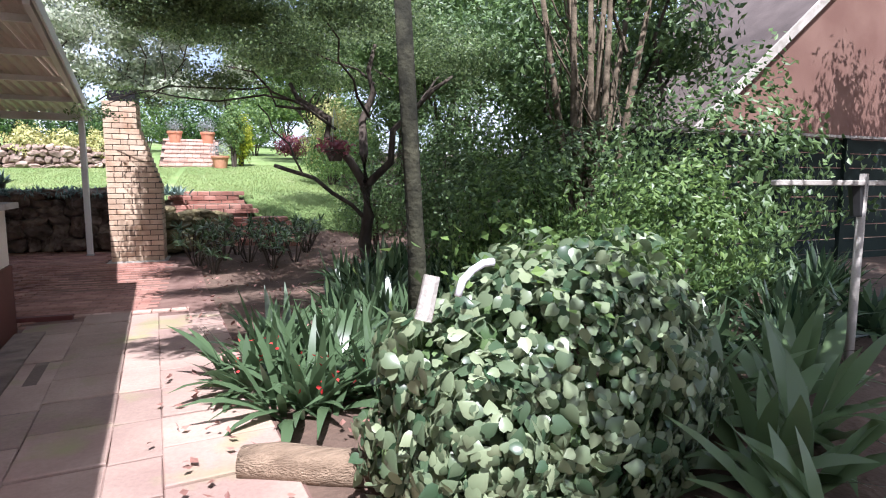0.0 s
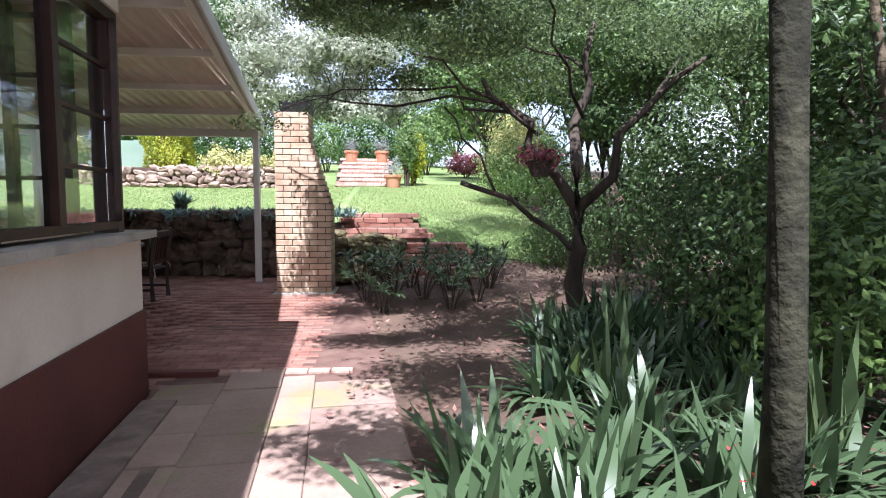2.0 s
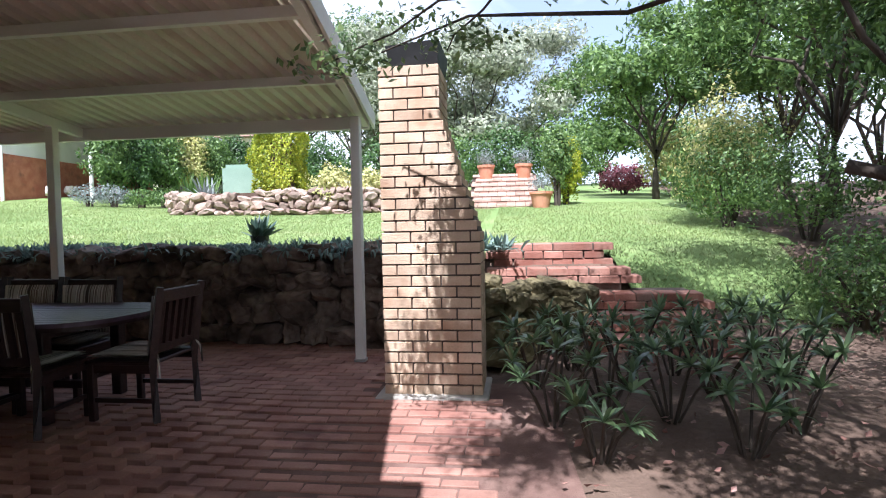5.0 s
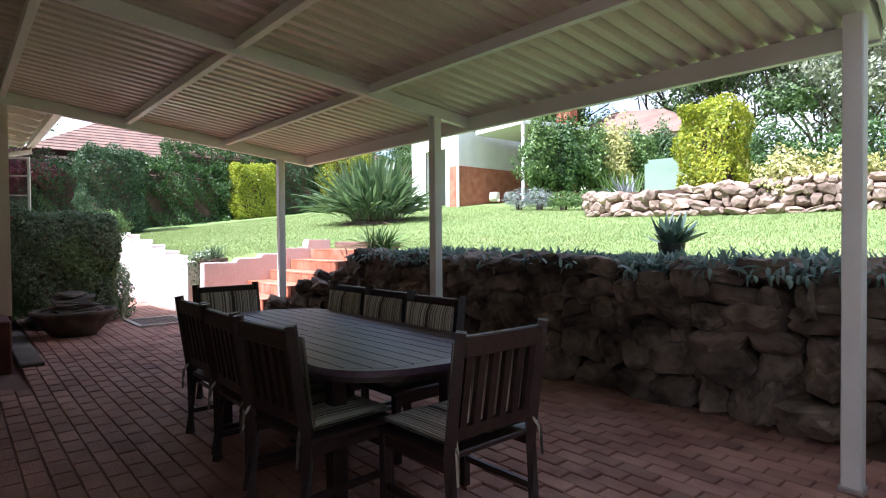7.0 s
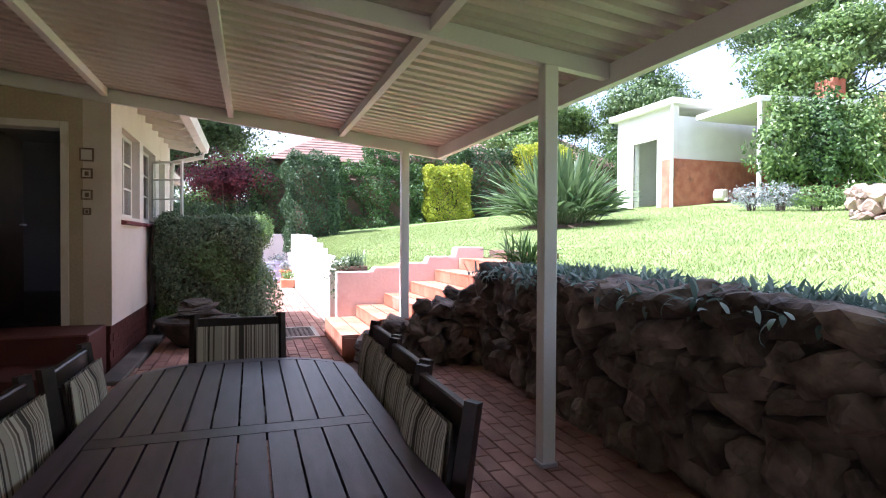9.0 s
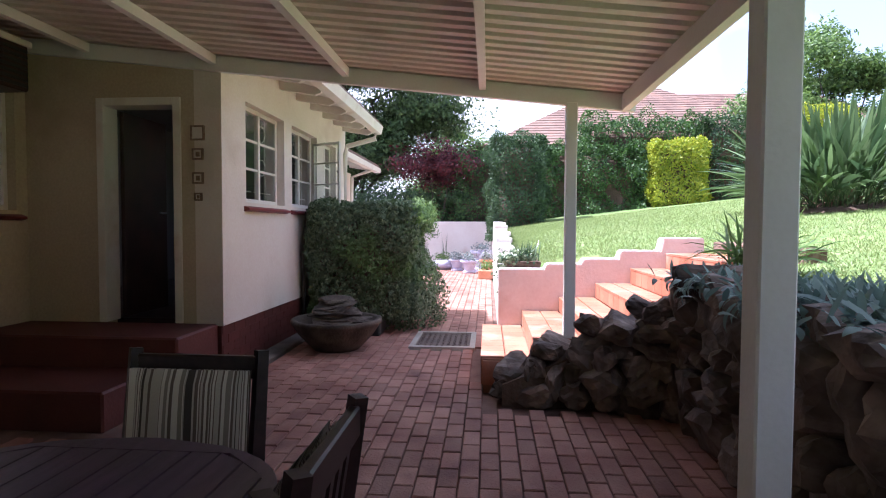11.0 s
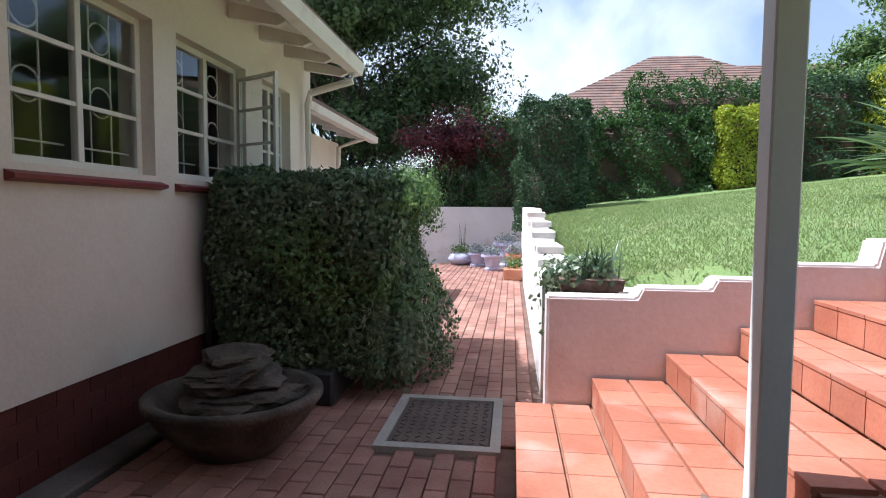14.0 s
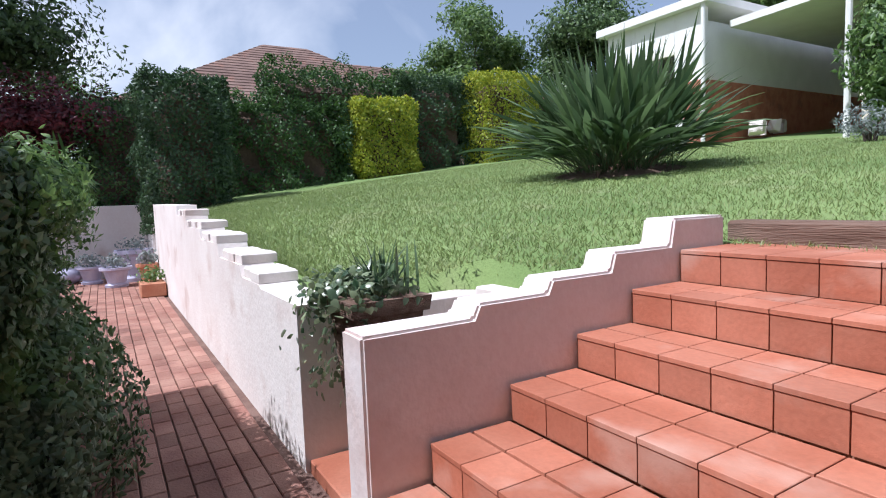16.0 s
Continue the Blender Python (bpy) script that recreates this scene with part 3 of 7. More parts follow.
setting("kerb_east", skew_box(0.02, 0.0, -0.45, 0.27, 7.1, -0.215), WORNKERB, "worn concrete kerb along the red plinth", "kerb")
setting("kerb_channel", skew_box(0.36, 0.0, -0.45, 0.45, 7.2, -0.238), WORNKERB, "low concrete drain edge beside the kerb", "kerb")
setting("step_corner", box(-2.2, 7.76, -0.4, -1.5, 7.86, -0.205, 0.01), OXIDE, "dark red painted step at the house corner", "step")
CURTAIN = mat("dark_curtain_cloth", (0.035, 0.034, 0.03), (0.07, 0.068, 0.058), 5.0, 0.95, 0.1, 120, stretch=(1, 1, 0.1))
drape = bmesh.new()
folds = [[drape.verts.new((east_x(y) - 0.34 + 0.045 * math.sin(y * 21) + d, y, z)) for d in (0, -0.006) for z in (0.85, 2.6)] for y in np.arange(2.45, 6.05, 0.03)]
for a, b in zip(folds, folds[1:]):
    drape.faces.new((a[0], b[0], b[1], a[1]))
    drape.faces.new((a[2], a[3], b[3], b[2]))
tagged(link_mesh("curtain", drape, CURTAIN, None, True), "dark folded curtain hanging behind the window glass", "curtain")
vent = thing("wall_vent", "thin barred ventilation grille in the red plinth", "vent", (east_x(5.1), 5.1, 0.09), turn=5.7)
part("backing", box(-0.01, -0.2, -0.22, 0.004, 0.2, 0.22), BLACK, vent)
for k in range(13):
    part("bar", box(0.004, -0.195 + 0.032 * k, -0.215, 0.009, -0.191 + 0.032 * k, 0.215), WORNKERB, vent)

# verandah back wall with window and air conditioner
VY = 7.32
w = box(-8.87, VY - 0.25, -0.2, -3.4, VY, 1.5)
box(-3.4, VY - 0.25, -0.3, -2.13, VY - 0.004, 1.03, bm=w)
box(-8.87, VY - 0.25, 2.55, -2.1, VY, 3.3, bm=w)
box(-8.87, VY - 0.25, 1.5, -8.75, VY, 2.55, bm=w)
box(-7.4, VY - 0.25, 1.5, -3.4, VY, 2.55, bm=w)
setting("wall_verandah", w, SHADEDCREAM, "cream plastered back wall of the verandah, its shade put into the paint", "wall")
w = box(-9.1, VY - 0.25, 2.5, -8.87, 8.9, 3.25)
box(-9.1, VY - 0.25, -0.2, -8.87, 8.0, 2.5, bm=w)
box(-9.1, 8.78, -0.2, -8.87, 8.9, 2.5, bm=w)
setting("wall_door", w, SHADEDCREAM, "cream plastered wall round the open back door, its shade put into the paint", "wall")
# the room behind the door
w = box(-13.2, 6.2, 0.4, -9.1, 6.3, 3.0)
box(-13.3, 6.2, 0.4, -13.2, 9.0, 3.0, bm=w)
box(-13.3, 6.2, 2.9, -9.1, 9.0, 3.0, bm=w)
setting("wall_room", w, DARKROOM, "dim grey walls of the room behind the door", "wall")
setting("floor_room", box(-13.3, 6.2, 0.38, -9.1, 9.0, 0.5), DARKWOOD, "dark floor of the room behind the door", "floor")
# west wing wall with three windows
w = box(-13.2, 8.9, 0.48, -8.87, 9.147, 1.6)
box(-13.2, 8.9, 2.57, -8.87, 9.147, 3.25, bm=w)
for a, b in ((-9.37, -8.87), (-10.66, -10.41), (-11.98, -11.66), (-13.2, -12.62)):
    box(a, 8.9, 1.6, b, 9.147, 2.57, bm=w)
setting("wall_west", w, CREAM, "cream plastered wall of the west wing", "wall")
setting("wall_west_plinth_core", box(-13.2, 8.9, -0.3, -8.87, 9.13, 0.48), OXIDE, "dark red brick plinth of the west wing", "wall")

# ---- stair ----
STEPS = [(11.44, 0.285), (11.87, 0.445), (12.27, 0.602), (12.66, 0.76), (13.03, 0.925), (13.40, 1.09)]
bm = bmesh.new()
prism([(11.45, -0.2)] + [q for n, (y, z) in enumerate(STEPS) for q in ((y + 0.012, STEPS[n - 1][1] - 0.012 if n else -0.2), (y + 0.012, z - 0.012))][1:] + [(14.0, 1.078), (14.0, -0.2)], -10.32, -8.72, bm, "x")
stair = setting("stair_1", bm, GROUT, "garden stair of red terracotta tiles with dark joints", "stair")
bm = bmesh.new()
prism([(11.6, -0.1), (11.6, 0.91), (12.10, 0.91), (12.13, 0.97), (12.5, 0.97), (12.53, 1.03), (12.9, 1.03), (12.93, 1.12), (13.34, 1.12), (13.37, 1.26), (13.80, 1.26), (13.80, -0.1)], -10.52, -10.32, bm, "x")
bmesh.ops.bevel(bm, geom=bm.edges[:], offset=0.012, segments=2, affect="EDGES")
setting("stair_wall", bm, PINK, "pink painted stepped wall beside the stair", "wall")
TOPS = [(-11.2, 0.90), (-11.95, 0.90), (-12.0, 0.92), (-12.5, 0.92), (-12.55, 1.0), (-13.35, 1.0), (-13.4, 1.11), (-14.35, 1.11), (-14.4, 1.21), (-15.35, 1.21), (-15.4, 1.33), (-16.2, 1.33), (-16.25, 1.46), (-22.2, 1.55)]
setting("wall_path", prism([(-11.2, -0.1)] + TOPS + [(-22.2, -0.1)], 11.62, 11.86, axis="y"), PINKWHITE, "white plastered retaining wall along the brick path", "wall")
setting("wall_path_end", box(-22.30, 8.6, -0.1, -22.12, 11.6, 1.54, 0.01), PINKWHITE, "pale plastered low wall closing the path", "wall")
setting("wall_end", box(-22.4, 6.0, -0.1, -22.2, 11.95, 1.5), PINKWHITE, "white plastered wall closing the path", "wall")
setting("wall_alcove", box(-11.4, 11.86, -0.1, -11.2, 12.9, 0.84, 0.01), PINKWHITE, "white plastered side of the planter alcove", "wall")
setting("wall_alcove_back", box(-11.2, 12.7, -0.1, -10.52, 12.9, 0.88, 0.01), PINKWHITE, "white plastered back of the planter alcove", "wall")

# ---- verandah roof ----
roof = thing("verandah_roof", "cream ribbed metal verandah roof on white timber beams", "roof", kind="structure")


def roof_x(y):
    return -2.1 + 0.105 * (12.7 - y)


def sheet_bm(z_off, thick, x_lo, y_lo, y_hi, pitch=0.145):
    """Trapezoid ribs that run up the slope, over the skew edge too."""
    bm = bmesh.new()
    profile = []
    x = x_lo
    while x < -1.4:
        profile += [(x, 0.0), (x + pitch * 0.46, 0.0), (x + pitch * 0.62, 0.045), (x + pitch * 0.84, 0.045)]
        x += pitch
    rows = []
    for y in (y_lo, y_hi):
        row = []
        for px, pz in profile:
            q = min(px, roof_x(y))
            row.append([bm.verts.new((q, y, ROOFZ(y) + z_off + pz + d)) for d in (0, thick)])
        rows.append(row)
    for k in range(len(profile) - 1):
        a, b, c, d = rows[0][k], rows[0][k + 1], rows[1][k + 1], rows[1][k]
        if (a[0].co - b[0].co).length < 1e-4 and (c[0].co - d[0].co).length < 1e-4:
            continue
        bm.faces.new((a[0], b[0], c[0], d[0]))
        bm.faces.new((a[1], d[1], c[1], b[1]))
    return bm


part("roof_sheet", sheet_bm(0.10, 0.004, -8.92, 7.1, 12.72), SHEET, roof, "cream ribbed metal sheeting")


def sloped(x0, y0, x1, y1, wide, high, drop=0.0):
    """A beam under the sheeting between two plan points."""
    bm = bmesh.new()
    d = Vector((x1 - x0, y1 - y0)).normalized()
    nrm = Vector((-d.y, d.x)) * wide / 2
    vs = []
    for (x, y) in ((x0, y0), (x1, y1)):
        for s in (-1, 1):
            for h in (0, -high):
                vs.append(bm.verts.new((x + s * nrm.x, y + s * nrm.y, ROOFZ(y) + 0.097 - drop + h)))
    a = vs
    for f in ((0, 2, 3, 1), (4, 5, 7, 6), (0, 1, 5, 4), (2, 6, 7, 3), (0, 4, 6, 2), (1, 3, 7, 5)):
        bm.faces.new([a[i] for i in f])
    bmesh.ops.recalc_face_normals(bm, faces=bm.faces[:])
    return bm


for y in (7.95, 9.1, 10.27, 11.43):
    part("purlin", sloped(-8.86, y, roof_x(y) - 0.03, y, 0.055, 0.075), WHITE, roof)
part("front_beam", sloped(-8.86, 12.60, roof_x(12.60) - 0.03, 12.60, 0.06, 0.13), WHITE, roof)
part("end_beam", sloped(-8.85, 7.33, -8.85, 12.68, 0.06, 0.13, 0.0), WHITE, roof)
part("cross_beam", sloped(-5.45, 7.33, -5.45, 12.565, 0.065, 0.10, 0.0), WHITE, roof)
part("fascia", sloped(roof_x(7.2) + 0.01, 7.2, roof_x(12.72) + 0.01, 12.72, 0.025, 0.16, -0.06), WHITE, roof)
part("edge_beam", sloped(roof_x(7.3) - 0.06, 7.33, roof_x(12.56) - 0.06, 12.56, 0.06, 0.12), WHITE, roof)
post = thing("verandah_post", "white painted square timber verandah post", "post", (-2.13, 12.12, low_z(-2.13, 12.12)), "verandah posts")
part("shaft", box(-0.045, -0.045, 0, 0.045, 0.045, 2.405, 0.006), WHITE, post)
part("shoe", box(-0.055, -0.055, 0, 0.055, 0.055, 0.03, 0.004), METAL, post)
copy_thing(post, pose(-5.45, 12.16, 0.0))
p3 = thing("verandah_post", "white painted square timber post standing on the stone wall end", "post", (-8.80, 12.16, 0.28), "verandah posts")
part("shaft", box(-0.045, -0.045, 0, 0.045, 0.045, 2.105, 0.006), WHITE, p3)

# main house roof, out of view above, that throws the eave's shadow
bm = prism([(east_x(-7.0) + 0.5, -7.0), (east_x(7.7) + 0.55, 7.7), (-9.2, 7.7), (-9.2, -7.0)], 3.42, 3.56)
setting("roof_main", bm, ROOFTILE, "main house roof with wide eaves", "roof")


# ---- windows of the house ----
def arc_bar(cx, cz, r, y, bm, sides=14):
    """A thin ring of burglar bar in the plane of a window."""
    pts = [(cx + r * math.cos(2 * math.pi * k / sides), y, cz + r * math.sin(2 * math.pi * k / sides)) for k in range(sides + 1)]
    return tube(pts, [0.006] * (sides + 1), 5, bm)


def steel_window(x0, x1, z0, z1, y, label, cols=2, open_leaf=False, face=9.147):
    """A cream steel window in a reveal, with glazing bars, burglar bars, panes and a red sill."""
    ob = thing("window_west", label, "window", kind="structure")
    for a, b, c, d in ((x0, z0, x0 + 0.045, z1), (x1 - 0.045, z0, x1, z1), (x0 + 0.045, z0, x1 - 0.045, z0 + 0.045), (x0 + 0.045, z1 - 0.045, x1 - 0.045, z1)):
        part("window_frame", box(a, y - 0.04, b, c, y, d, 0.004), STEEL, ob)
    step = (x1 - x0) / cols
    for k in range(1, cols):
        part("mullion", box(x0 + step * k - 0.022, y - 0.045, z0 + 0.04, x0 + step * k + 0.022, y + 0.006, z1 - 0.04, 0.004), STEEL, ob)
    for f in (0.36, 0.66):
        z = z0 + (z1 - z0) * f
        for k in range(cols):
            part("glazing_bar", box(x0 + step * k + 0.02, y - 0.03, z - 0.012, x0 + step * (k + 1) - 0.02, y - 0.004, z + 0.012), STEEL, ob)
    for k in range(cols):
        if not (open_leaf and k == 0):
            part("pane", box(x0 + step * k + 0.02, y - 0.022, z0 + 0.04, x0 + step * (k + 1) - 0.02, y - 0.018, z1 - 0.04), GLASS, ob).visible_shadow = False
        bm = bmesh.new()
        cx = x0 + step * (k + 0.5)
        for dx in (-step * 0.16, step * 0.16):
            tube([(cx + dx, y - 0.08, z0 + 0.03), (cx + dx, y - 0.08, z1 - 0.03)], [0.006, 0.006], 5, bm)
        for f in (0.42, 0.8):
            arc_bar(cx, z0 + (z1 - z0) * f, step * 0.17, y - 0.08, bm)
        tube([(x0 + step * k + 0.03, y - 0.08, z0 + 0.13), (x0 + step * (k + 1) - 0.03, y - 0.08, z0 + 0.13)], [0.006, 0.006], 5, bm)
        part("burglar_bar", bm, STEEL, ob, "thin cream burglar bars with rings")
    sill = bmesh.new()
    prism([(face + 0.055, z0 - 0.075), (face + 0.055, z0 - 0.055), (y - 0.02, z0), (y - 0.02, z0 - 0.09), (face, z0 - 0.09)], x0 - 0.05, x1 + 0.05, sill, "x")
    part("window_sill", sill, SILL, ob, "sloped dark red painted sill")
    return ob


WY = 9.06
steel_window(-10.41, -9.37, 1.6, 2.57, WY, "cream steel window with ringed burglar bars and red sill")
steel_window(-11.66, -10.66, 1.6, 2.57, WY, "cream steel window with an open leaf above the hedge", 2, True)
steel_window(-12.62, -11.98, 1.6, 2.57, WY, "small cream steel window near the house corner", 2)
steel_window(-8.75, -7.4, 1.5, 2.55, VY - 0.08, "steel window in the shaded verandah wall", 3, face=VY + 0.003)
ol = thing("window_sash", "cream steel casement sash standing wide open", "window", (-11.60, 9.11, 1.64), kind="structure", turn=62)
for a, b, c, d in ((0, 0, 0.03, 0.84), (0.46, 0, 0.49, 0.84), (0.03, 0, 0.46, 0.03), (0.03, 0.81, 0.46, 0.84), (0.03, 0.28, 0.46, 0.3), (0.03, 0.56, 0.46, 0.58)):
    part("sash_bar", box(a, -0.015, b, c, 0.015, d), STEEL, ol)
part("pane", box(0.03, -0.002, 0.03, 0.46, 0.002, 0.81), GLASS, ol).visible_shadow = False
part("stay", tube([(0.45, 0.02, 0.33), (0.42, 0.05, 0.4), (0.40, 0.04, 0.47)], [0.01, 0.01, 0.008], 6), BLACK, ol)
bay = thing("window_bay", "dark wooden bay window facing the verandah", "window", kind="structure")
for x in (-2.22, -2.6, -3.0, -3.36):
    part("window_frame", box(x - 0.03, 6.98, 1.03, x + 0.03, 7.05, 2.6), WINWOOD, bay)
for z in (1.4, 1.75, 2.1, 2.5):
    part("glazing_bar", box(-3.36, 7.0, z, -2.22, 7.035, z + 0.03), WINWOOD, bay)
part("pane", box(-3.36, 7.015, 1.05, -2.22, 7.02, 2.5), GLASS, bay).visible_shadow = False
setting("wall_bay_head", box(-3.4, 6.98, 2.6, -2.13, 7.2, 3.3), CREAM, "cream plaster above the bay window", "wall")

# ---- door, frames on the wall, air conditioner, porch step ----
door = thing("door_1", "cream painted back door frame with its door standing open inwards", "door", kind="structure")
for y0, y1, z0, z1 in ((8.0, 8.07, 0.5, 2.5), (8.71, 8.78, 0.5, 2.5), (8.07, 8.71, 2.43, 2.5)):
    part("door_frame", box(-9.05, y0, z0, -8.85, y1, z1, 0.005), STEEL, door)
lf_ = part("door_leaf", box(-9.75, 8.08, 0.52, -9.06, 8.12, 2.42, 0.005), WINWOOD, door)
part("door_handle", tube([(-9.65, 8.12, 1.5), (-9.65, 8.17, 1.5), (-9.55, 8.17, 1.5)], [0.012, 0.012, 0.01], 6), METAL, lf_)
for k, (z0, z1, s) in enumerate(((2.12, 2.25, 0.062), (1.95, 2.05, 0.05), (1.74, 1.84, 0.05), (1.59, 1.66, 0.035))):
    fr = thing("picture_tile", "small dark framed picture tile on the cream wall", "picture", (-8.87, 8.935, (z0 + z1) / 2), "picture tiles by the door")
    h = (z1 - z0) / 2
    bm = bmesh.new()
    for a, b, c, d in ((-s, -h, s, -h + 0.014), (-s, h - 0.014, s, h), (-s, -h + 0.014, -s + 0.014, h - 0.014), (s - 0.014, -h + 0.014, s, h - 0.014)):
        box(0, a, b, 0.022, c, d, bm=bm)
    part("frame", bm, LOG, fr)
    part("picture", box(0, -s + 0.014, -h + 0.014, 0.012, s - 0.014, h - 0.014), STEEL, fr)
    if k:
        part("motif", box(0.012, -s * 0.35, -h * 0.45, 0.015, s * 0.35, h * 0.4), LOG, fr)
ac = thing("air_conditioner", "dark slatted window air conditioner under the verandah roof", "air conditioner", (-8.2, VY, 2.68))
part("case", box(-0.35, -0.3, -0.2, 0.35, 0.32, 0.2, 0.015), WINWOOD, ac)
part("rim", box(-0.37, 0.29, 0.17, 0.37, 0.34, 0.22, 0.006), STEEL, ac)
for k in range(7):
    part("slat", box(-0.32, 0.315, -0.17 + k * 0.047, 0.32, 0.335, -0.145 + k * 0.047), BLACK, ac)
porch = thing("porch_step", "red oxide polished porch steps below the back door", "step")
part("upper_step", box(-8.868, 7.33, -0.02, -8.2, 9.10, 0.5, 0.015), OXIDE, porch)
part("lower_step", box(-8.2, 7.33, -0.02, -7.55, 8.95, 0.26, 0.015), OXIDE, porch)
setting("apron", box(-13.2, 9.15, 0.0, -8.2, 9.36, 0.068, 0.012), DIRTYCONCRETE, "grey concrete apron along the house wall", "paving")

# ---- eave of the west wing ----
eave = thing("eave_west", "tiled eave with cream gutter, rafter ends and downpipe", "roof", kind="structure")
part("soffit", prism([(8.6, 3.24), (9.72, 2.93), (9.72, 2.98), (8.6, 3.29)], -13.2, -8.72, axis="x"), STEEL, eave)
part("tiles", prism([(7.0, 3.8), (9.76, 2.985), (9.76, 3.02), (7.0, 3.86)], -13.18, -8.72, axis="x"), ROOFTILE, eave)
part("gutter", prism([(9.66, 2.84), (9.76, 2.85), (9.79, 2.97), (9.66, 2.97)], -13.12, -8.72, axis="x"), STEEL, eave)
for k in range(8):
    x = -9.2 - 0.55 * k
    part("rafter_end", prism([(9.147, 3.03), (9.55, 2.92), (9.62, 2.90), (9.62, 2.86), (9.55, 2.83), (9.147, 2.90)], x - 0.03, x + 0.03, axis="x"), STEEL, eave)
part("downpipe", tube([(-12.95, 9.7, 2.86), (-12.95, 9.7, 2.76), (-12.95, 9.24, 2.64), (-12.95, 9.21, 2.52), (-12.95, 9.21, 0.05)], [0.04] * 5, 8), STEEL, eave)
# lower wing beyond
w = box(-16.6, 8.1, 0.0, -13.2, 8.4, 2.55)
setting("wall_far_wing", w, CREAM, "cream plastered wall of the far wing", "wall")
setting("wall_far_wing_gable", box(-16.6, 5.5, 0.0, -16.4, 8.1, 2.55), CREAM, "cream end wall of the far wing", "wall")
e2 = thing("eave_far", "lower tiled eave of the far wing with cream gutter", "roof", kind="structure")
part("tiles", prism([(6.0, 3.55), (8.97, 2.72), (8.97, 2.77), (6.0, 3.62)], -17.0, -13.2, axis="x"), ROOFTILE, e2)
part("gutter", prism([(8.88, 2.60), (9.0, 2.60), (9.01, 2.70), (8.88, 2.70)], -17.0, -13.2, axis="x"), STEEL, e2)
for k in range(5):
    x = -13.7 - 0.7 * k
    part("rafter_end", prism([(8.4, 2.78), (8.87, 2.68), (8.87, 2.60), (8.4, 2.68)], x - 0.03, x + 0.03, axis="x"), STEEL, e2)
part("downpipe", tube([(-16.3, 8.94, 2.6), (-16.3, 8.5, 2.45), (-16.3, 8.47, 0.05)], [0.04] * 3, 8), STEEL, e2)

# ---- dining table and chairs ----
def stripe_mat(name):
    m, nodes, links, p = shader(name)
    tc = nodes.new("ShaderNodeTexCoord")
    sep = nodes.new("ShaderNodeSeparateXYZ")
    links.new(tc.outputs["Object"], sep.inputs[0])
    n = nodes.new("ShaderNodeTexNoise")
    n.noise_dimensions = "1D"
    n.inputs["Scale"].default_value, n.inputs["Detail"].default_value = 22.0, 3.0
    links.new(sep.outputs["X"], n.inputs["W"])
    r = nodes.new("ShaderNodeValToRGB")
    r.color_ramp.interpolation = "CONSTANT"
    e = r.color_ramp.elements
    e[0].position, e[0].color = 0.0, (0.07, 0.055, 0.05, 1)
    e[1].position, e[1].color = 0.40, (0.52, 0.47, 0.40, 1)
    for pos, col in ((0.48, (0.16, 0.12, 0.10, 1)), (0.52, (0.68, 0.63, 0.55, 1)), (0.6, (0.28, 0.24, 0.20, 1)), (0.66, (0.62, 0.57, 0.50, 1))):
        q = e.new(pos)
        q.color = col
    links.new(n.outputs["Fac"], r.inputs[0])
    weave = noise_of(nodes, links, 240, 2)
    links.new(mixed(nodes, links, 0.3, r.outputs[0], mixed(nodes, links, weave, (0.2, 0.2, 0.2), (0.8, 0.8, 0.8)), "OVERLAY"), p.inputs["Base Color"])
    p.inputs["Roughness"].default_value = 0.95
    return m


CUSHION = stripe_mat("striped_cushion_cloth")
TZ = 0.70
table = thing("dining_table", "long dark slatted wooden garden dining table with rounded ends", "table", (-4.48, 10.43, 0.0))
LX, LY = 1.24, 0.535


def half_width(x):
    """Half the depth of the tabletop at x along it."""
    q = abs(x)
    if q <= LX - 0.42:
        return LY
    u = (q - (LX - 0.42)) / 0.42
    return LY * max(1 - u ** 2.4, 0) ** 0.5 * (1 - 0.0 * u)


def top_piece(x0, x1, y0, y1):
    """A slat of the top, cut by the outline of the table."""
    def ends(y):
        far = LX - 0.099 - max(abs(y) - 0.303, 0) * 0.9
        return [(max(x0, -far), y), (min(x1, far), y)]

    lo, hi = ends(y0), ends(y1)
    return prism(lo + hi[::-1], TZ - 0.028, TZ)


pitch = 0.092
for side in (-1, 1):
    for k in range(-5, 5):
        a, b = (-LX + 0.0, -0.05) if side < 0 else (0.05, LX)
        bm = top_piece(a, b, k * pitch + 0.004, (k + 1) * pitch - 0.004)
        if bm:
            part("top_slat", bm, SKYTINTWOOD, table)
part("centre_board", box(-0.046, -0.46, TZ - 0.028, 0.046, 0.46, TZ), SKYTINTWOOD, table)
ring = bmesh.new()
outer = [(x, half_width(x)) for x in np.linspace(-LX + 0.001, LX - 0.001, 60)]
full = outer + [(x, -y) for x, y in outer[::-1]]
inside = [(math.copysign(min(abs(x), LX - 0.095), x), math.copysign(min(abs(y), 0.463, 0.303 + max(LX - 0.095 - abs(x), 0) / 0.9 if abs(x) < LX - 0.095 else 0.303), y)) for x, y in full]
border = bmesh.new()
rows_b = [[border.verts.new((x, y, z)) for x, y in loop] for loop, z in ((inside, TZ - 0.03), (inside, TZ), (full, TZ), (full, TZ - 0.03))]
for q in range(4):
    for k in range(len(full)):
        j = (k + 1) % len(full)
        border.faces.new((rows_b[q][k], rows_b[q][j], rows_b[(q + 1) % 4][j], rows_b[(q + 1) % 4][k]))
bmesh.ops.recalc_face_normals(border, faces=border.faces[:])
part("border_board", border, SKYTINTWOOD, table)
n_ = len(full)
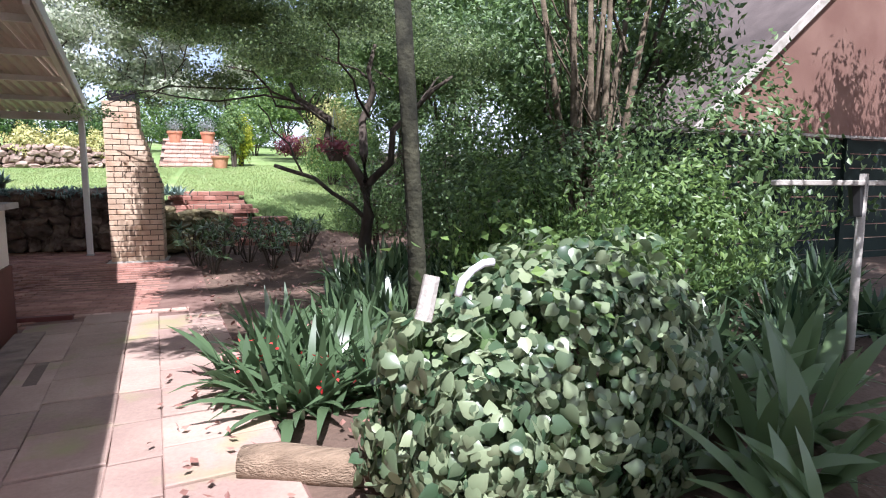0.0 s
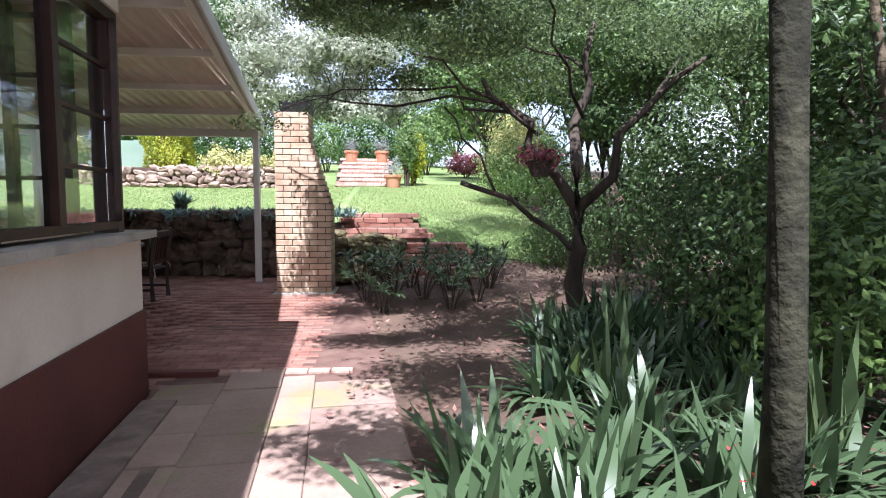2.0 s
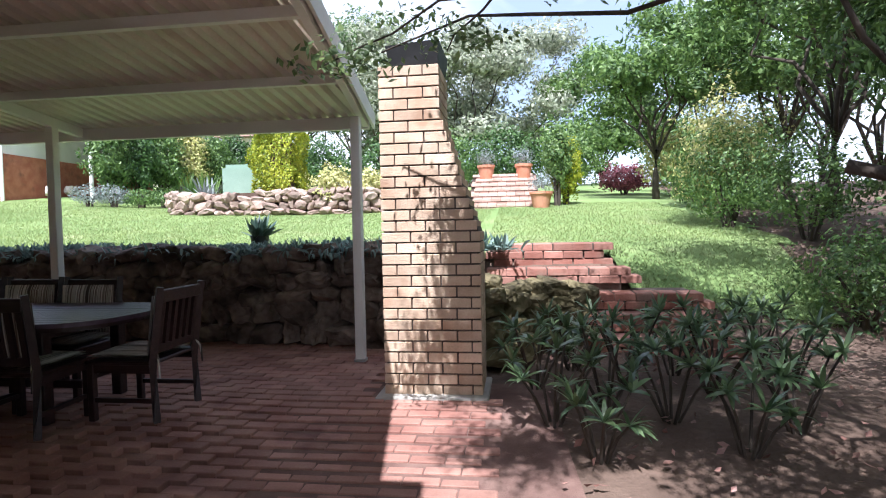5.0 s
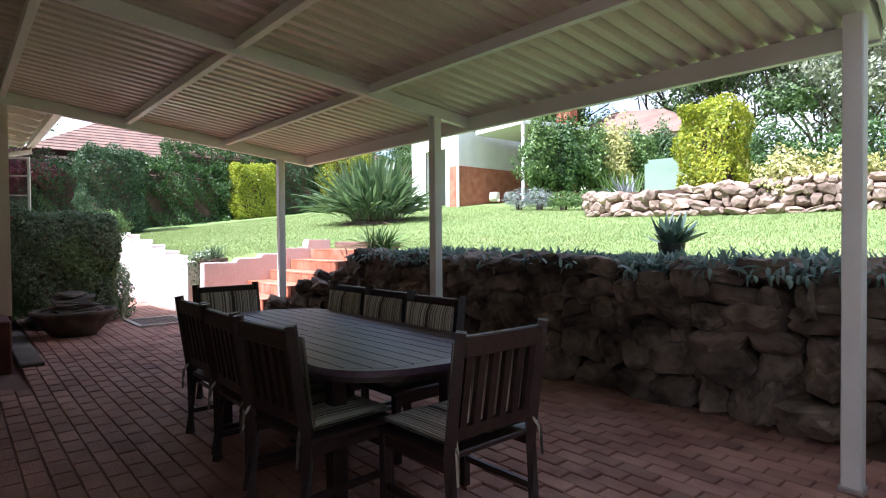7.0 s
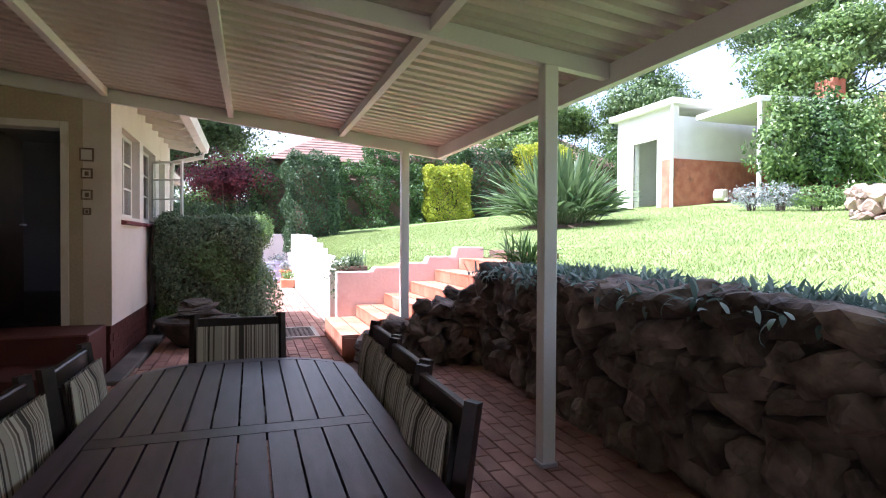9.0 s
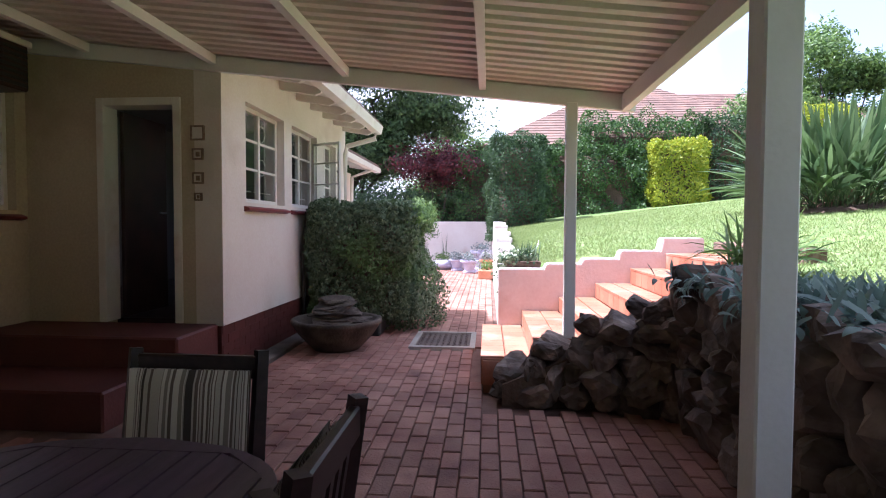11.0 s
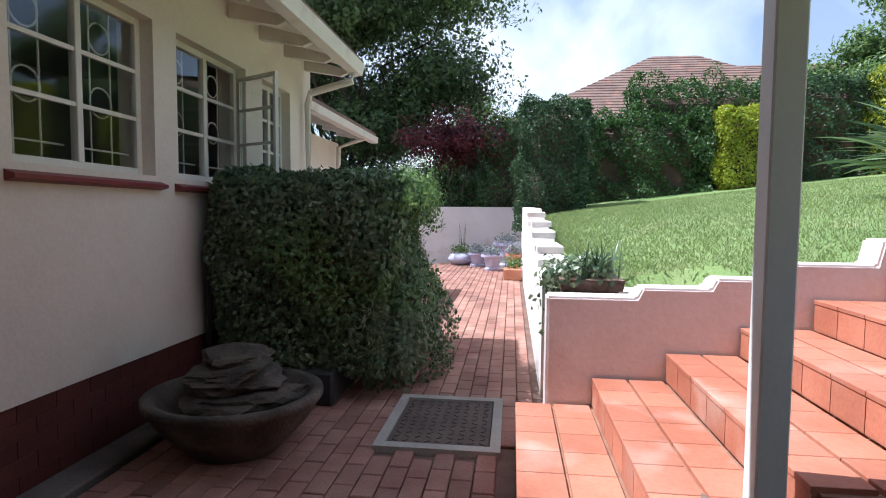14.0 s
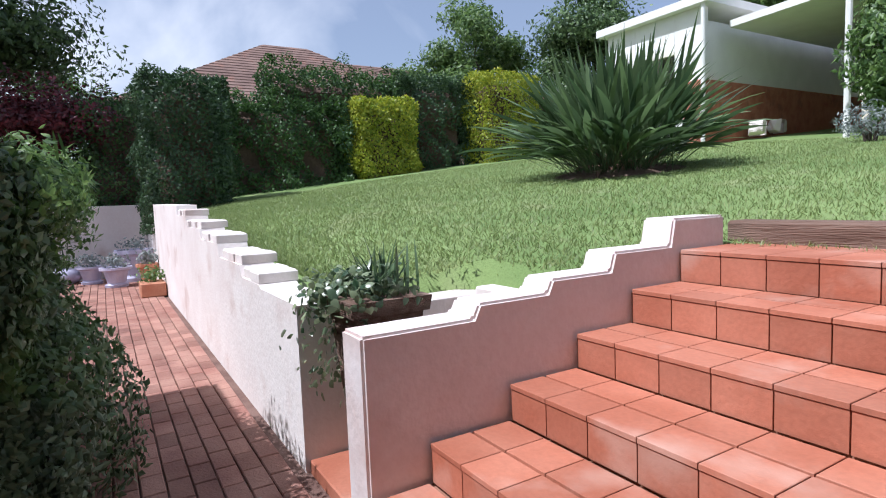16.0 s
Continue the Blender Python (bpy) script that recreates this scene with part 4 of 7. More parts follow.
vs_ = [[ring.verts.new((x * s, y * s, z)) for x, y in full] for s, z in ((0.975, TZ - 0.031), (0.975, TZ - 0.06), (0.90, TZ - 0.06), (0.90, TZ - 0.031))]
for q in range(4):
    for k in range(n_):
        j = (k + 1) % n_
        ring.faces.new((vs_[q][k], vs_[q][j], vs_[(q + 1) % 4][j], vs_[(q + 1) % 4][k]))
bmesh.ops.recalc_face_normals(ring, faces=ring.faces[:])
part("rim", ring, DARKWOOD, table)
for x in (-0.75, 0.75):
    part("apron", box(x - 0.02, -0.4, TZ - 0.13, x + 0.02, 0.4, TZ - 0.03), DARKWOOD, table)
    for y in (-0.36, 0.36):
        part("leg", box(x - 0.04, y - 0.04, 0, x + 0.04, y + 0.04, TZ - 0.03, 0.006), DARKWOOD, table)
for y in (-0.38, 0.38):
    part("rail", box(-0.75, y - 0.015, TZ - 0.12, 0.75, y + 0.015, TZ - 0.03), DARKWOOD, table)
part("stretcher", box(-0.75, -0.03, 0.15, 0.75, 0.03, 0.2), DARKWOOD, table)

chair = thing("dining_chair", "dark wooden slat-back chair with striped seat and back cushions", "chair", (-6.0, 10.4, 0.0), "chairs round the table", turn=-90)
W2 = 0.27
for s in (-1, 1):
    part("back_leg", tube([(s * (W2 - 0.025), -0.02, 0), (s * (W2 - 0.025), 0.0, 0.4), (s * (W2 - 0.025), -0.075, 0.905)], [0.03, 0.034, 0.029], 4), DARKWOOD, chair)
    part("front_leg", box(s * W2 - 0.022 - s * 0.025, 0.42, 0, s * W2 + 0.022 - s * 0.025, 0.464, 0.4, 0.004), DARKWOOD, chair)
    part("side_rail", box(s * (W2 - 0.025) - 0.014, 0.0, 0.33, s * (W2 - 0.025) + 0.014, 0.44, 0.39), DARKWOOD, chair)
    part("side_stretcher", box(s * (W2 - 0.025) - 0.01, 0.0, 0.13, s * (W2 - 0.025) + 0.01, 0.44, 0.16), DARKWOOD, chair)
part("seat", box(-W2, -0.01, 0.385, W2, 0.48, 0.41, 0.006), DARKWOOD, chair)
top_rail = box(-W2 + 0.04, -0.085, 0.80, W2 - 0.04, -0.052, 0.885, 0.006)
part("top_rail", top_rail, DARKWOOD, chair)
part("lower_rail", box(-W2 + 0.04, -0.02, 0.46, W2 - 0.04, 0.01, 0.51), DARKWOOD, chair)
for k in range(6):
    x = -0.19 + 0.076 * k
    part("back_slat", prism([(-0.02, 0.5), (0.005, 0.5), (-0.045, 0.82), (-0.07, 0.82)], x - 0.018, x + 0.018, axis="x"), DARKWOOD, chair)


def cushion_bm(wx, wy, wz, seg=8):
    bm = bmesh.new()
    bmesh.ops.create_grid(bm, x_segments=seg, y_segments=seg, size=1.0)
    top = bm.verts[:]
    made = bmesh.ops.duplicate(bm, geom=bm.faces[:] + bm.edges[:] + bm.verts[:])["geom"]
    low = [g for g in made if isinstance(g, bmesh.types.BMVert)]
    for vv, s in ((top, 1), (low, -1)):
        for v in vv:
            e = (1 - abs(v.co.x) ** 4) * (1 - abs(v.co.y) ** 4)
            v.co = Vector((v.co.x * wx / 2, v.co.y * wy / 2, s * wz / 2 * (0.25 + 0.75 * max(e, 0) ** 0.5) * (1 + 0.1 * math.sin(v.co.x * 5 + v.co.y * 3))))
    bmesh.ops.recalc_face_normals(bm, faces=bm.faces[:])
    return bm


cs = part("seat_cushion", cushion_bm(0.47, 0.45, 0.06), CUSHION, chair, "striped beige and brown seat cushion", True)
cs.matrix_basis = pose(0, 0.245, 0.44)
cb = part("back_cushion", cushion_bm(0.46, 0.40, 0.06), CUSHION, chair, "striped beige and brown back cushion", True)
cb.matrix_basis = pose(0, 0.015, 0.645, 97)
for s in (-1, 1):
    part("tie", tube([(s * 0.22, -0.0, 0.5), (s * 0.25, -0.05, 0.42), (s * 0.255, -0.06, 0.3)], [0.008, 0.009, 0.006], 5), CUSHION, chair)
for x, y, a in ((-3.0, 10.4, 90), (-5.3, 11.06, 180), (-4.72, 11.03, 180), (-4.14, 10.99, 180), (-4.98, 9.86, 0), (-4.38, 9.82, -2), (-3.78, 9.8, 4)):
    copy_thing(chair, pose(x, y, 0.0, 0, 0, a))

# ---- fountain bowl, manhole, planters ----
FX, FY = -10.02, 9.86
fo = thing("fountain_bowl", "wide weathered stone bowl with stacked flat rocks, by the house wall", "fountain", (FX, FY, 0.05))
part("bowl", lathe([(0.0, 0.0), (0.24, 0.0), (0.30, 0.06), (0.41, 0.18), (0.465, 0.27), (0.485, 0.29), (0.485, 0.325), (0.46, 0.335), (0.42, 0.325), (0.38, 0.24), (0.2, 0.18), (0.0, 0.17)], sides=36), BOWL, fo, smooth=True)
for n, (sx, sy, sz, dx, dy, z) in enumerate(((0.46, 0.42, 0.10, 0.0, 0.02, 0.29), (0.42, 0.36, 0.075, -0.04, 0.0, 0.375), (0.38, 0.30, 0.065, 0.05, -0.02, 0.445), (0.27, 0.21, 0.06, -0.03, 0.0, 0.51))):
    st = mesh_object("rock", stone_mesh("rock", (sx, sy, sz), 40 + n, BOWL, 3), fo, "flat grey fountain rock")
    st.matrix_basis = pose(dx, dy, z, 3 * n, -4, 40 * n)
mh = thing("manhole_cover", "cast iron manhole lid in a pale concrete frame", "manhole cover", (-10.55, 10.99, 0.05))
bm = bmesh.new()
for a, b, c, d in ((-0.46, -0.36, 0.46, -0.3), (-0.46, 0.3, 0.46, 0.36), (-0.46, -0.3, -0.39, 0.3), (0.39, -0.3, 0.46, 0.3)):
    box(a, b, -0.03, c, d, 0.022, bm=bm)
part("frame", bm, CONCRETE, mh)
lid = part("lid", box(-0.385, -0.295, -0.02, 0.385, 0.295, 0.012, 0.004), IRON, mh)
bm = bmesh.new()
for i in range(12):
    for j in range(9):
        box(-0.018, -0.005, 0.012, 0.018, 0.005, 0.0165, bm=bm, m=pose(-0.345 + 0.0625 * i, -0.255 + 0.0635 * j, 0, 0, 0, 45 if (i + j) % 2 else -45))
tagged(part("tread", bm, IRON, lid), kind="stuff")

tall = thing("tall_planter", "tall dark tapered planter with trailing ivy and spiky grass", "planter", (-10.86, 11.9, 0.0))
bm = bmesh.new()
for (h0, z0), (h1, z1) in (((0.10, 0.10), (0.17, 0.93)), ((0.19, 0.90), (0.20, 0.97))):
    lo = [bm.verts.new((sx * h0, sy * h0, z0)) for sx, sy in ((-1, -1), (1, -1), (1, 1), (-1, 1))]
    hi = [bm.verts.new((sx * h1, sy * h1, z1)) for sx, sy in ((-1, -1), (1, -1), (1, 1), (-1, 1))]
    bm.faces.new(lo[::-1])
    bm.faces.new(hi)
    for k in range(4):
        bm.faces.new((lo[k], lo[(k + 1) % 4], hi[(k + 1) % 4], hi[k]))
part("pot", bm, SLEEPER, tall, "dark streaked wooden planter body")
p_, n_2 = blob_points((-0.06, -0.05, 0.98), (0.30, 0.26, 0.13), 900, 0.4, 0.6, 2.0)
hang = np.stack([rng.normal(-0.2, 0.09, 260), rng.normal(-0.16, 0.09, 260), 0.98 - rng.random(260) ** 1.3 * 0.5], 1)
mesh_object("trailing_ivy", round_leaf_mesh("trailing_ivy", np.concatenate([p_, hang]), np.concatenate([n_2, np.tile([-0.5, -0.8, 0.3], (260, 1))]), 0.036, 0.034, IVYPALE), tall, "variegated trailing ivy")
b_ = np.stack([rng.normal(0.02, 0.05, 60), rng.normal(0.02, 0.05, 60), np.full(60, 0.95)], 1)
mesh_object("grass_tuft", strap_mesh("grass_tuft", b_, rng.uniform(0, 6.28, 60), rng.uniform(0.05, 0.6, 60), rng.uniform(0.15, 0.33, 60), np.full(60, 0.014), STRAP), tall, "dark spiky grass")
plinth = setting("planter_plinth", box(-11.19, 11.64, -0.05, -10.53, 12.7, 0.10, 0.008), TERRA, "tiled plinth under the tall planter", "plinth")

# potted plants along the end of the path
POTS = ((-21.6, 10.1, 0.34, 0.30, GLAZE, "round"), (-21.2, 10.55, 0.26, 0.34, GLAZE, "urn"), (-20.3, 10.95, 0.27, 0.36, GLAZE, "urn"), (-21.0, 11.3, 0.36, 0.62, GLAZE, "urn"), (-18.6, 11.42, 0.26, 0.22, CLAYPOT, "box"), (-19.8, 11.45, 0.2, 0.42, CLAYPOT, "urn"))
for x, y, r, h, m_, shape in POTS:
    colour = "terracotta" if m_ is CLAYPOT else "pale grey glazed"
    pot = thing("plant_pot", f"{colour} {'round' if shape == 'round' else 'square' if shape == 'box' else 'footed'} pot with a small plant on the path", "plant pot", (x, y, 0.05), "pots at the path's end")
    if shape == "round":
        part("pot", lathe([(0, 0), (r * 0.5, 0), (r * 0.95, h * 0.35), (r, h * 0.55), (r * 0.8, h * 0.9), (r * 0.55, h), (r * 0.5, h * 0.9), (0, h * 0.8)], sides=20), m_, pot, smooth=True)
    elif shape == "urn":
        part("pot", lathe([(0, 0), (r * 0.7, 0), (r * 0.72, h * 0.12), (r * 0.55, h * 0.2), (r * 0.75, h * 0.8), (r, h * 0.88), (r, h), (r * 0.85, h), (r * 0.8, h * 0.9), (0, h * 0.88)], sides=20), m_, pot)
    else:
        part("pot", box(-r, -r * 0.7, 0, r, r * 0.7, h, 0.015), m_, pot)
    k = 90
    p_, n_2 = blob_points((0, 0, h + 0.1), (r * 0.9, r * 0.9, 0.16), k * 2, 0.4, 0.7, x)
    mesh_object("foliage", leaf_mesh("foliage", p_, n_2, 0.075, 0.05, TREEMID if shape != "urn" else GREYLEAF), pot)
    if shape == "round":
        b_ = np.stack([rng.normal(0, 0.04, 7), rng.normal(0, 0.04, 7), np.full(7, h * 0.9)], 1)
        mesh_object("stalk", strap_mesh("stalk", b_, rng.uniform(0, 6.28, 7), rng.uniform(0.02, 0.15, 7), rng.uniform(0.5, 0.95, 7), np.full(7, 0.016), STRAP), pot)

# hedge planter by the house: a creeper over a frame, its trough and its stem on the wall
hp = thing("creeper_hedge", "clipped ivy hedge spilling over a dark trough beside the house wall", "hedge", (0, 0, 0.05))
p1_, n1_ = box_points(-12.35, 9.24, 0.15, -10.78, 10.55, 1.62, 42000, 0.06, 0.15, 3.0)
sk, nk = blob_points((-11.75, 10.42, 0.3), (0.8, 0.45, 0.8), 12000, 0.2, 0.25, 1.0)
okk = sk[:, 2] > 0.02
sk2, nk2 = blob_points((-11.85, 10.22, 0.85), (0.6, 0.4, 0.75), 7000, 0.2, 0.25, 4.0)
allp, alln = np.concatenate([p1_, sk[okk], sk2]), np.concatenate([n1_, nk[okk], nk2])
mesh_object("foliage", leaf_mesh("foliage", allp, alln, 0.05, 0.034, CREEPER), hp)
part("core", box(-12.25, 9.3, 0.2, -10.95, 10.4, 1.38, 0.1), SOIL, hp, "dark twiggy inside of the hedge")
part("trough", box(-12.2, 9.5, 0.0, -10.72, 10.2, 0.24, 0.02), BLACK, hp, "low dark plastic trough")
part("stem", tube([(-10.9, 9.19, 0.0), (-10.92, 9.2, 0.5), (-10.88, 9.2, 1.0), (-10.95, 9.22, 1.5)], [0.035, 0.03, 0.025, 0.012], 7), BARK, hp)
b_ = np.stack([rng.uniform(-12.3, -11.4, 140), rng.uniform(10.2, 10.7, 140), rng.uniform(1.42, 1.64, 140)], 1)
g_, gn_ = blob_points((-11.65, 10.58, 1.42), (0.72, 0.22, 0.26), 3600, 0.4, 0.6, 2.0)
mesh_object("fresh_foliage", leaf_mesh("fresh_foliage", g_, gn_, 0.05, 0.026, TREEMID), hp, "bright green young leaves")
tagged(mesh_object("new_growth", strap_mesh("new_growth", b_, rng.uniform(0, 6.28, 140), rng.uniform(0.1, 0.7, 140), rng.uniform(0.06, 0.15, 140), np.full(140, 0.018), TREEMID), hp, "bright green new shoots"), "bright green new shoots", kind="stuff")

# orange gas bottle
gas = thing("gas_bottle", "tall orange gas bottle standing against the house plinth", "gas bottle", (-1.27, 3.95, low_z(-1.2, 3.95) - 0.02))
part("body", lathe([(0, 0), (0.15, 0), (0.16, 0.03), (0.16, 0.68), (0.14, 0.76), (0.08, 0.82), (0.05, 0.84), (0, 0.84)], sides=24), ORANGE, gas, smooth=True)
part("collar", lathe([(0.05, 0.82), (0.09, 0.83), (0.09, 0.95), (0.08, 0.95), (0.08, 0.84), (0.05, 0.84)], sides=16), ORANGE, gas)
part("valve", tube([(0, 0, 0.83), (0, 0, 0.92), (0.05, 0, 0.92)], [0.02, 0.018, 0.012], 8), METAL, gas)
bm = bmesh.new()
for k in range(5):
    box(0.159, -0.10 + 0.042 * k, 0.46 + 0.004 * k, 0.1635, -0.075 + 0.042 * k, 0.5 + 0.004 * k, bm=bm)
part("lettering_bar", bm, WHITE, gas, "white bars where lettering stands")


# ---- trees, hedges and beds ----
def tree(name, label, at, trunk, limbs, blobs, leaf, length, width, bark=BARK, group=""):
    """A tree: trunk points with radii, limbs likewise, and lumpy leaf clumps (centre, radii, count)."""
    ob = thing(name, label, "tree", at, group)
    bm = tube([p for p, r in trunk], [r for p, r in trunk], 10)
    part("trunk", bm, bark, ob, smooth=True)
    for limb in limbs:
        part("limb", tube([p for p, r in limb], [r for p, r in limb], 7), bark, ob, smooth=True)
    ps, ns = [], []
    for n, (c, r, k) in enumerate(blobs):
        p, q = blob_points(c, r, k, 0.45, 0.75, n * 1.3 + at[0], 0.7)
        ps.append(p)
        ns.append(q)
    mesh_object("crown", leaf_mesh("crown", np.concatenate(ps), np.concatenate(ns), length, width, leaf), ob)
    return ob


def limb(start, end, r0, r1, sag=0.15, seed=0):
    """A bent branch between two points."""
    r = random.Random(seed)
    a, b = Vector(start), Vector(end)
    out = []
    for k in range(6):
        t = k / 5
        w_ = math.sin(math.pi * t) * (b - a).length * sag
        out.append(((a.lerp(b, t) + Vector((r.uniform(-1, 1) * w_, r.uniform(-1, 1) * w_, r.uniform(0, 1) * w_)))[:], r0 + (r1 - r0) * t))
    return out


def big_tree(name, label, x, y, height, spread, leaf, count, length, seed, group="", lean=0.0, bare=0.35, bark=BARK, n=9):
    """A broad tree from its height and spread: forked limbs that carry clumps of leaves."""
    r = random.Random(seed)
    z = ground_z(x, y)
    top = height * bare
    trunk = [((0, 0, -0.2), 0.035 * height * 0.6), ((lean * 0.3, 0.05, top * 0.5), 0.03 * height * 0.5), ((lean, 0, top), 0.025 * height * 0.5)]
    limbs, blobs = [], []
    for k in range(n):
        a = 2 * math.pi * k / n + r.uniform(-0.4, 0.4)
        d = spread * r.uniform(0.25, 0.75)
        e = (lean + math.cos(a) * d, math.sin(a) * d, top + (height - top) * r.uniform(0.25, 0.85))
        limbs.append(limb((lean, 0, top * r.uniform(0.8, 1.0)), e, 0.012 * height * 0.6, 0.02, 0.12, seed * 31 + k))
        s = spread * r.uniform(0.3, 0.48)
        blobs.append((e, (s, s, s * r.uniform(0.6, 0.85)), count // (n + 1)))
    blobs.append(((lean, 0, height * 0.88), (spread * 0.4, spread * 0.4, height * 0.12), count // (n + 1)))
    return tree(name, label, (x, y, z), trunk, limbs, blobs, leaf, length, length * 0.5, bark, group)


# the mottled slim trunk in the bed
t1z = ground_z(1.46, 4.74)
tree("slim_tree", "slim tree with a mottled grey trunk rising from the strap-leaf bed", (1.46, 4.74, t1z),
     [((0, 0, -0.1), 0.085), ((-0.01, -0.01, 0.9), 0.07), ((-0.09, -0.04, 2.2), 0.064), ((-0.12, 0.1, 3.6), 0.06)],
     [limb((-0.1, 0.1, 3.4), (-1.5, 0.4, 4.1), 0.03, 0.01, 0.06, 3), limb((-0.1, 0.1, 3.5), (-0.9, 1.3, 4.2), 0.03, 0.01, 0.06, 4), limb((-0.1, 0.1, 3.5), (0.9, -0.6, 4.2), 0.03, 0.01, 0.06, 5)],
     # leaf clumps added, mostly above the view, to shade the path and bed
     [((-1.75, -0.95, 4.2), (0.75, 0.5, 0.3), 2805), ((-1.1, 0.5, 4.2), (1.0, 0.8, 0.4), 3700), ((-1.9, 1.8, 4.3), (0.8, 0.35, 0.3), 2145), ((0.3, 0.9, 4.3), (1.1, 0.9, 0.4), 3500), ((-0.9, 2.0, 4.35), (0.8, 0.5, 0.3), 2860), ((-1.25, 3.2, 4.5), (0.7, 0.5, 0.3), 1980), ((0.0, 2.3, 4.4), (1.2, 0.8, 0.4), 3200), ((1.5, 2.2, 4.4), (1.2, 1.0, 0.45), 8000), ((1.8, 0.4, 4.4), (1.0, 1.0, 0.45), 6500), ((1.0, -0.6, 5.2), (1.3, 1.0, 0.5), 7500), ((2.6, 1.0, 5.2), (1.2, 1.0, 0.5), 6500), ((0.6, 1.6, 5.3), (1.1, 0.9, 0.45), 5500)], CANOPY, 0.085, 0.045, PALEBARK)
# the dark spreading tree beside the path
z2 = ground_z(2.1, 9.1)
F2 = (0.0, 0.0, 1.45)
L2 = [limb(F2, (-1.0, 0.6, 3.0), 0.073, 0.03, 0.11, 11), limb(F2, (0.25, 0.3, 3.6), 0.079, 0.03, 0.09, 12), limb(F2, (1.3, -0.3, 3.1), 0.066, 0.025, 0.11, 13), limb((-0.05, 0, 1.0), (-1.3, 0.2, 1.75), 0.033, 0.03, 0.11, 14),
      limb((-0.7, 0.45, 2.6), (-2.7, 0.9, 2.9), 0.023, 0.01, 0.13, 15), limb((-0.8, 0.5, 2.7), (-3.6, 1.5, 2.75), 0.020, 0.006, 0.09, 16), limb((-0.4, 0.2, 2.3), (-1.9, -0.9, 2.9), 0.023, 0.01, 0.11, 17),
      limb((0.1, 0.15, 2.5), (-0.7, -1.0, 3.5), 0.023, 0.01, 0.11, 18), limb((0.7, -0.2, 2.5), (1.8, 0.9, 3.5), 0.023, 0.01, 0.11, 19), limb((0.2, 0.2, 3.0), (-1.4, 1.4, 3.7), 0.020, 0.008, 0.11, 20),
      limb((-2.7, 0.9, 2.9), (-3.75, 0.65, 2.42), 0.010, 0.004, 0.08, 22), limb((-2.7, 0.9, 2.9), (-3.1, 1.15, 2.62), 0.010, 0.004, 0.08, 23),
      limb((-0.9, 0.1, 1.6), (-1.5, 0.2, 2.6), 0.018, 0.01, 0.09, 21)]
B2 = [((-2.0, 0.7, 3.0), (0.75, 0.6, 0.28), 1224), ((-3.35, 1.2, 2.85), (0.4, 0.3, 0.12), 90), ((-1.3, -0.8, 3.05), (0.8, 0.7, 0.32), 1872), ((-0.6, -1.1, 3.6), (0.9, 0.8, 0.35), 2304), ((-1.0, 1.0, 3.8), (1.1, 0.9, 0.4), 3024),
      ((0.3, 0.3, 3.9), (1.1, 1.0, 0.45), 3168), ((1.6, -0.2, 3.3), (0.95, 0.9, 0.45), 3024), ((1.7, 0.9, 3.7), (1.0, 0.9, 0.45), 2880), ((-2.6, -0.1, 3.6), (0.9, 0.8, 0.3), 936), ((-0.2, 1.8, 3.3), (1.0, 0.7, 0.4), 2160), ((-1.2, 0.2, 4.2), (1.2, 1.0, 0.4), 2592),
      # high clumps added, mostly above the view, to shade chimney, bed and lawn
      ((-3.02, -0.05, 4.85), (0.36, 0.62, 0.25), 2800), ((-2.95, -1.6, 4.85), (0.6, 0.4, 0.25), 2200), ((-0.2, 3.3, 4.7), (1.3, 0.9, 0.4), 7000), ((1.2, 3.2, 4.7), (1.2, 1.0, 0.4), 6000), ((0.6, 1.9, 4.8), (1.0, 0.8, 0.4), 5000), ((-2.0, -0.9, 4.5), (0.9, 0.7, 0.35), 5000), ((-2.75, 0.0, 4.7), (0.75, 0.75, 0.3), 3800), ((-1.5, 0.3, 4.9), (1.0, 0.8, 0.35), 5000), ((-0.9, -0.6, 4.8), (1.0, 0.8, 0.35), 4800),
      # two low sprigs, then further clumps added overhead for dapples on chimney and bank
      ((-3.62, 0.68, 2.45), (0.36, 0.25, 0.14), 230), ((-2.95, 1.1, 2.66), (0.4, 0.25, 0.1), 170), ((-2.45, 0.1, 3.85), (0.7, 0.5, 0.28), 6500), ((-1.7, 0.35, 3.9), (0.7, 0.5, 0.28), 6500), ((-2.2, -0.5, 3.95), (0.7, 0.5, 0.28), 5000), ((-3.2, 0.0, 3.85), (0.5, 0.45, 0.22), 3400), ((-3.0, 0.55, 3.75), (0.5, 0.5, 0.22), 2000), ((-2.4, 1.3, 3.85), (0.8, 0.6, 0.28), 4200), ((-1.5, 1.8, 3.9), (0.9, 0.7, 0.3), 5200), ((-0.6, 2.2, 3.95), (0.9, 0.7, 0.35), 5200), ((-1.2, 2.9, 3.9), (0.8, 0.5, 0.3), 3600)]
tree("spreading_tree", "dark-barked spreading tree with fine leaves over the flagstone path", (2.1, 9.1, z2),
     [((0.1, 0.1, -0.15), 0.17), ((0.06, 0.05, 0.25), 0.118), ((-0.02, 0.03, 0.6), 0.106), ((0.03, 0.0, 1.0), 0.1), (F2, 0.095)], L2, B2, CANOPY, 0.06, 0.03)

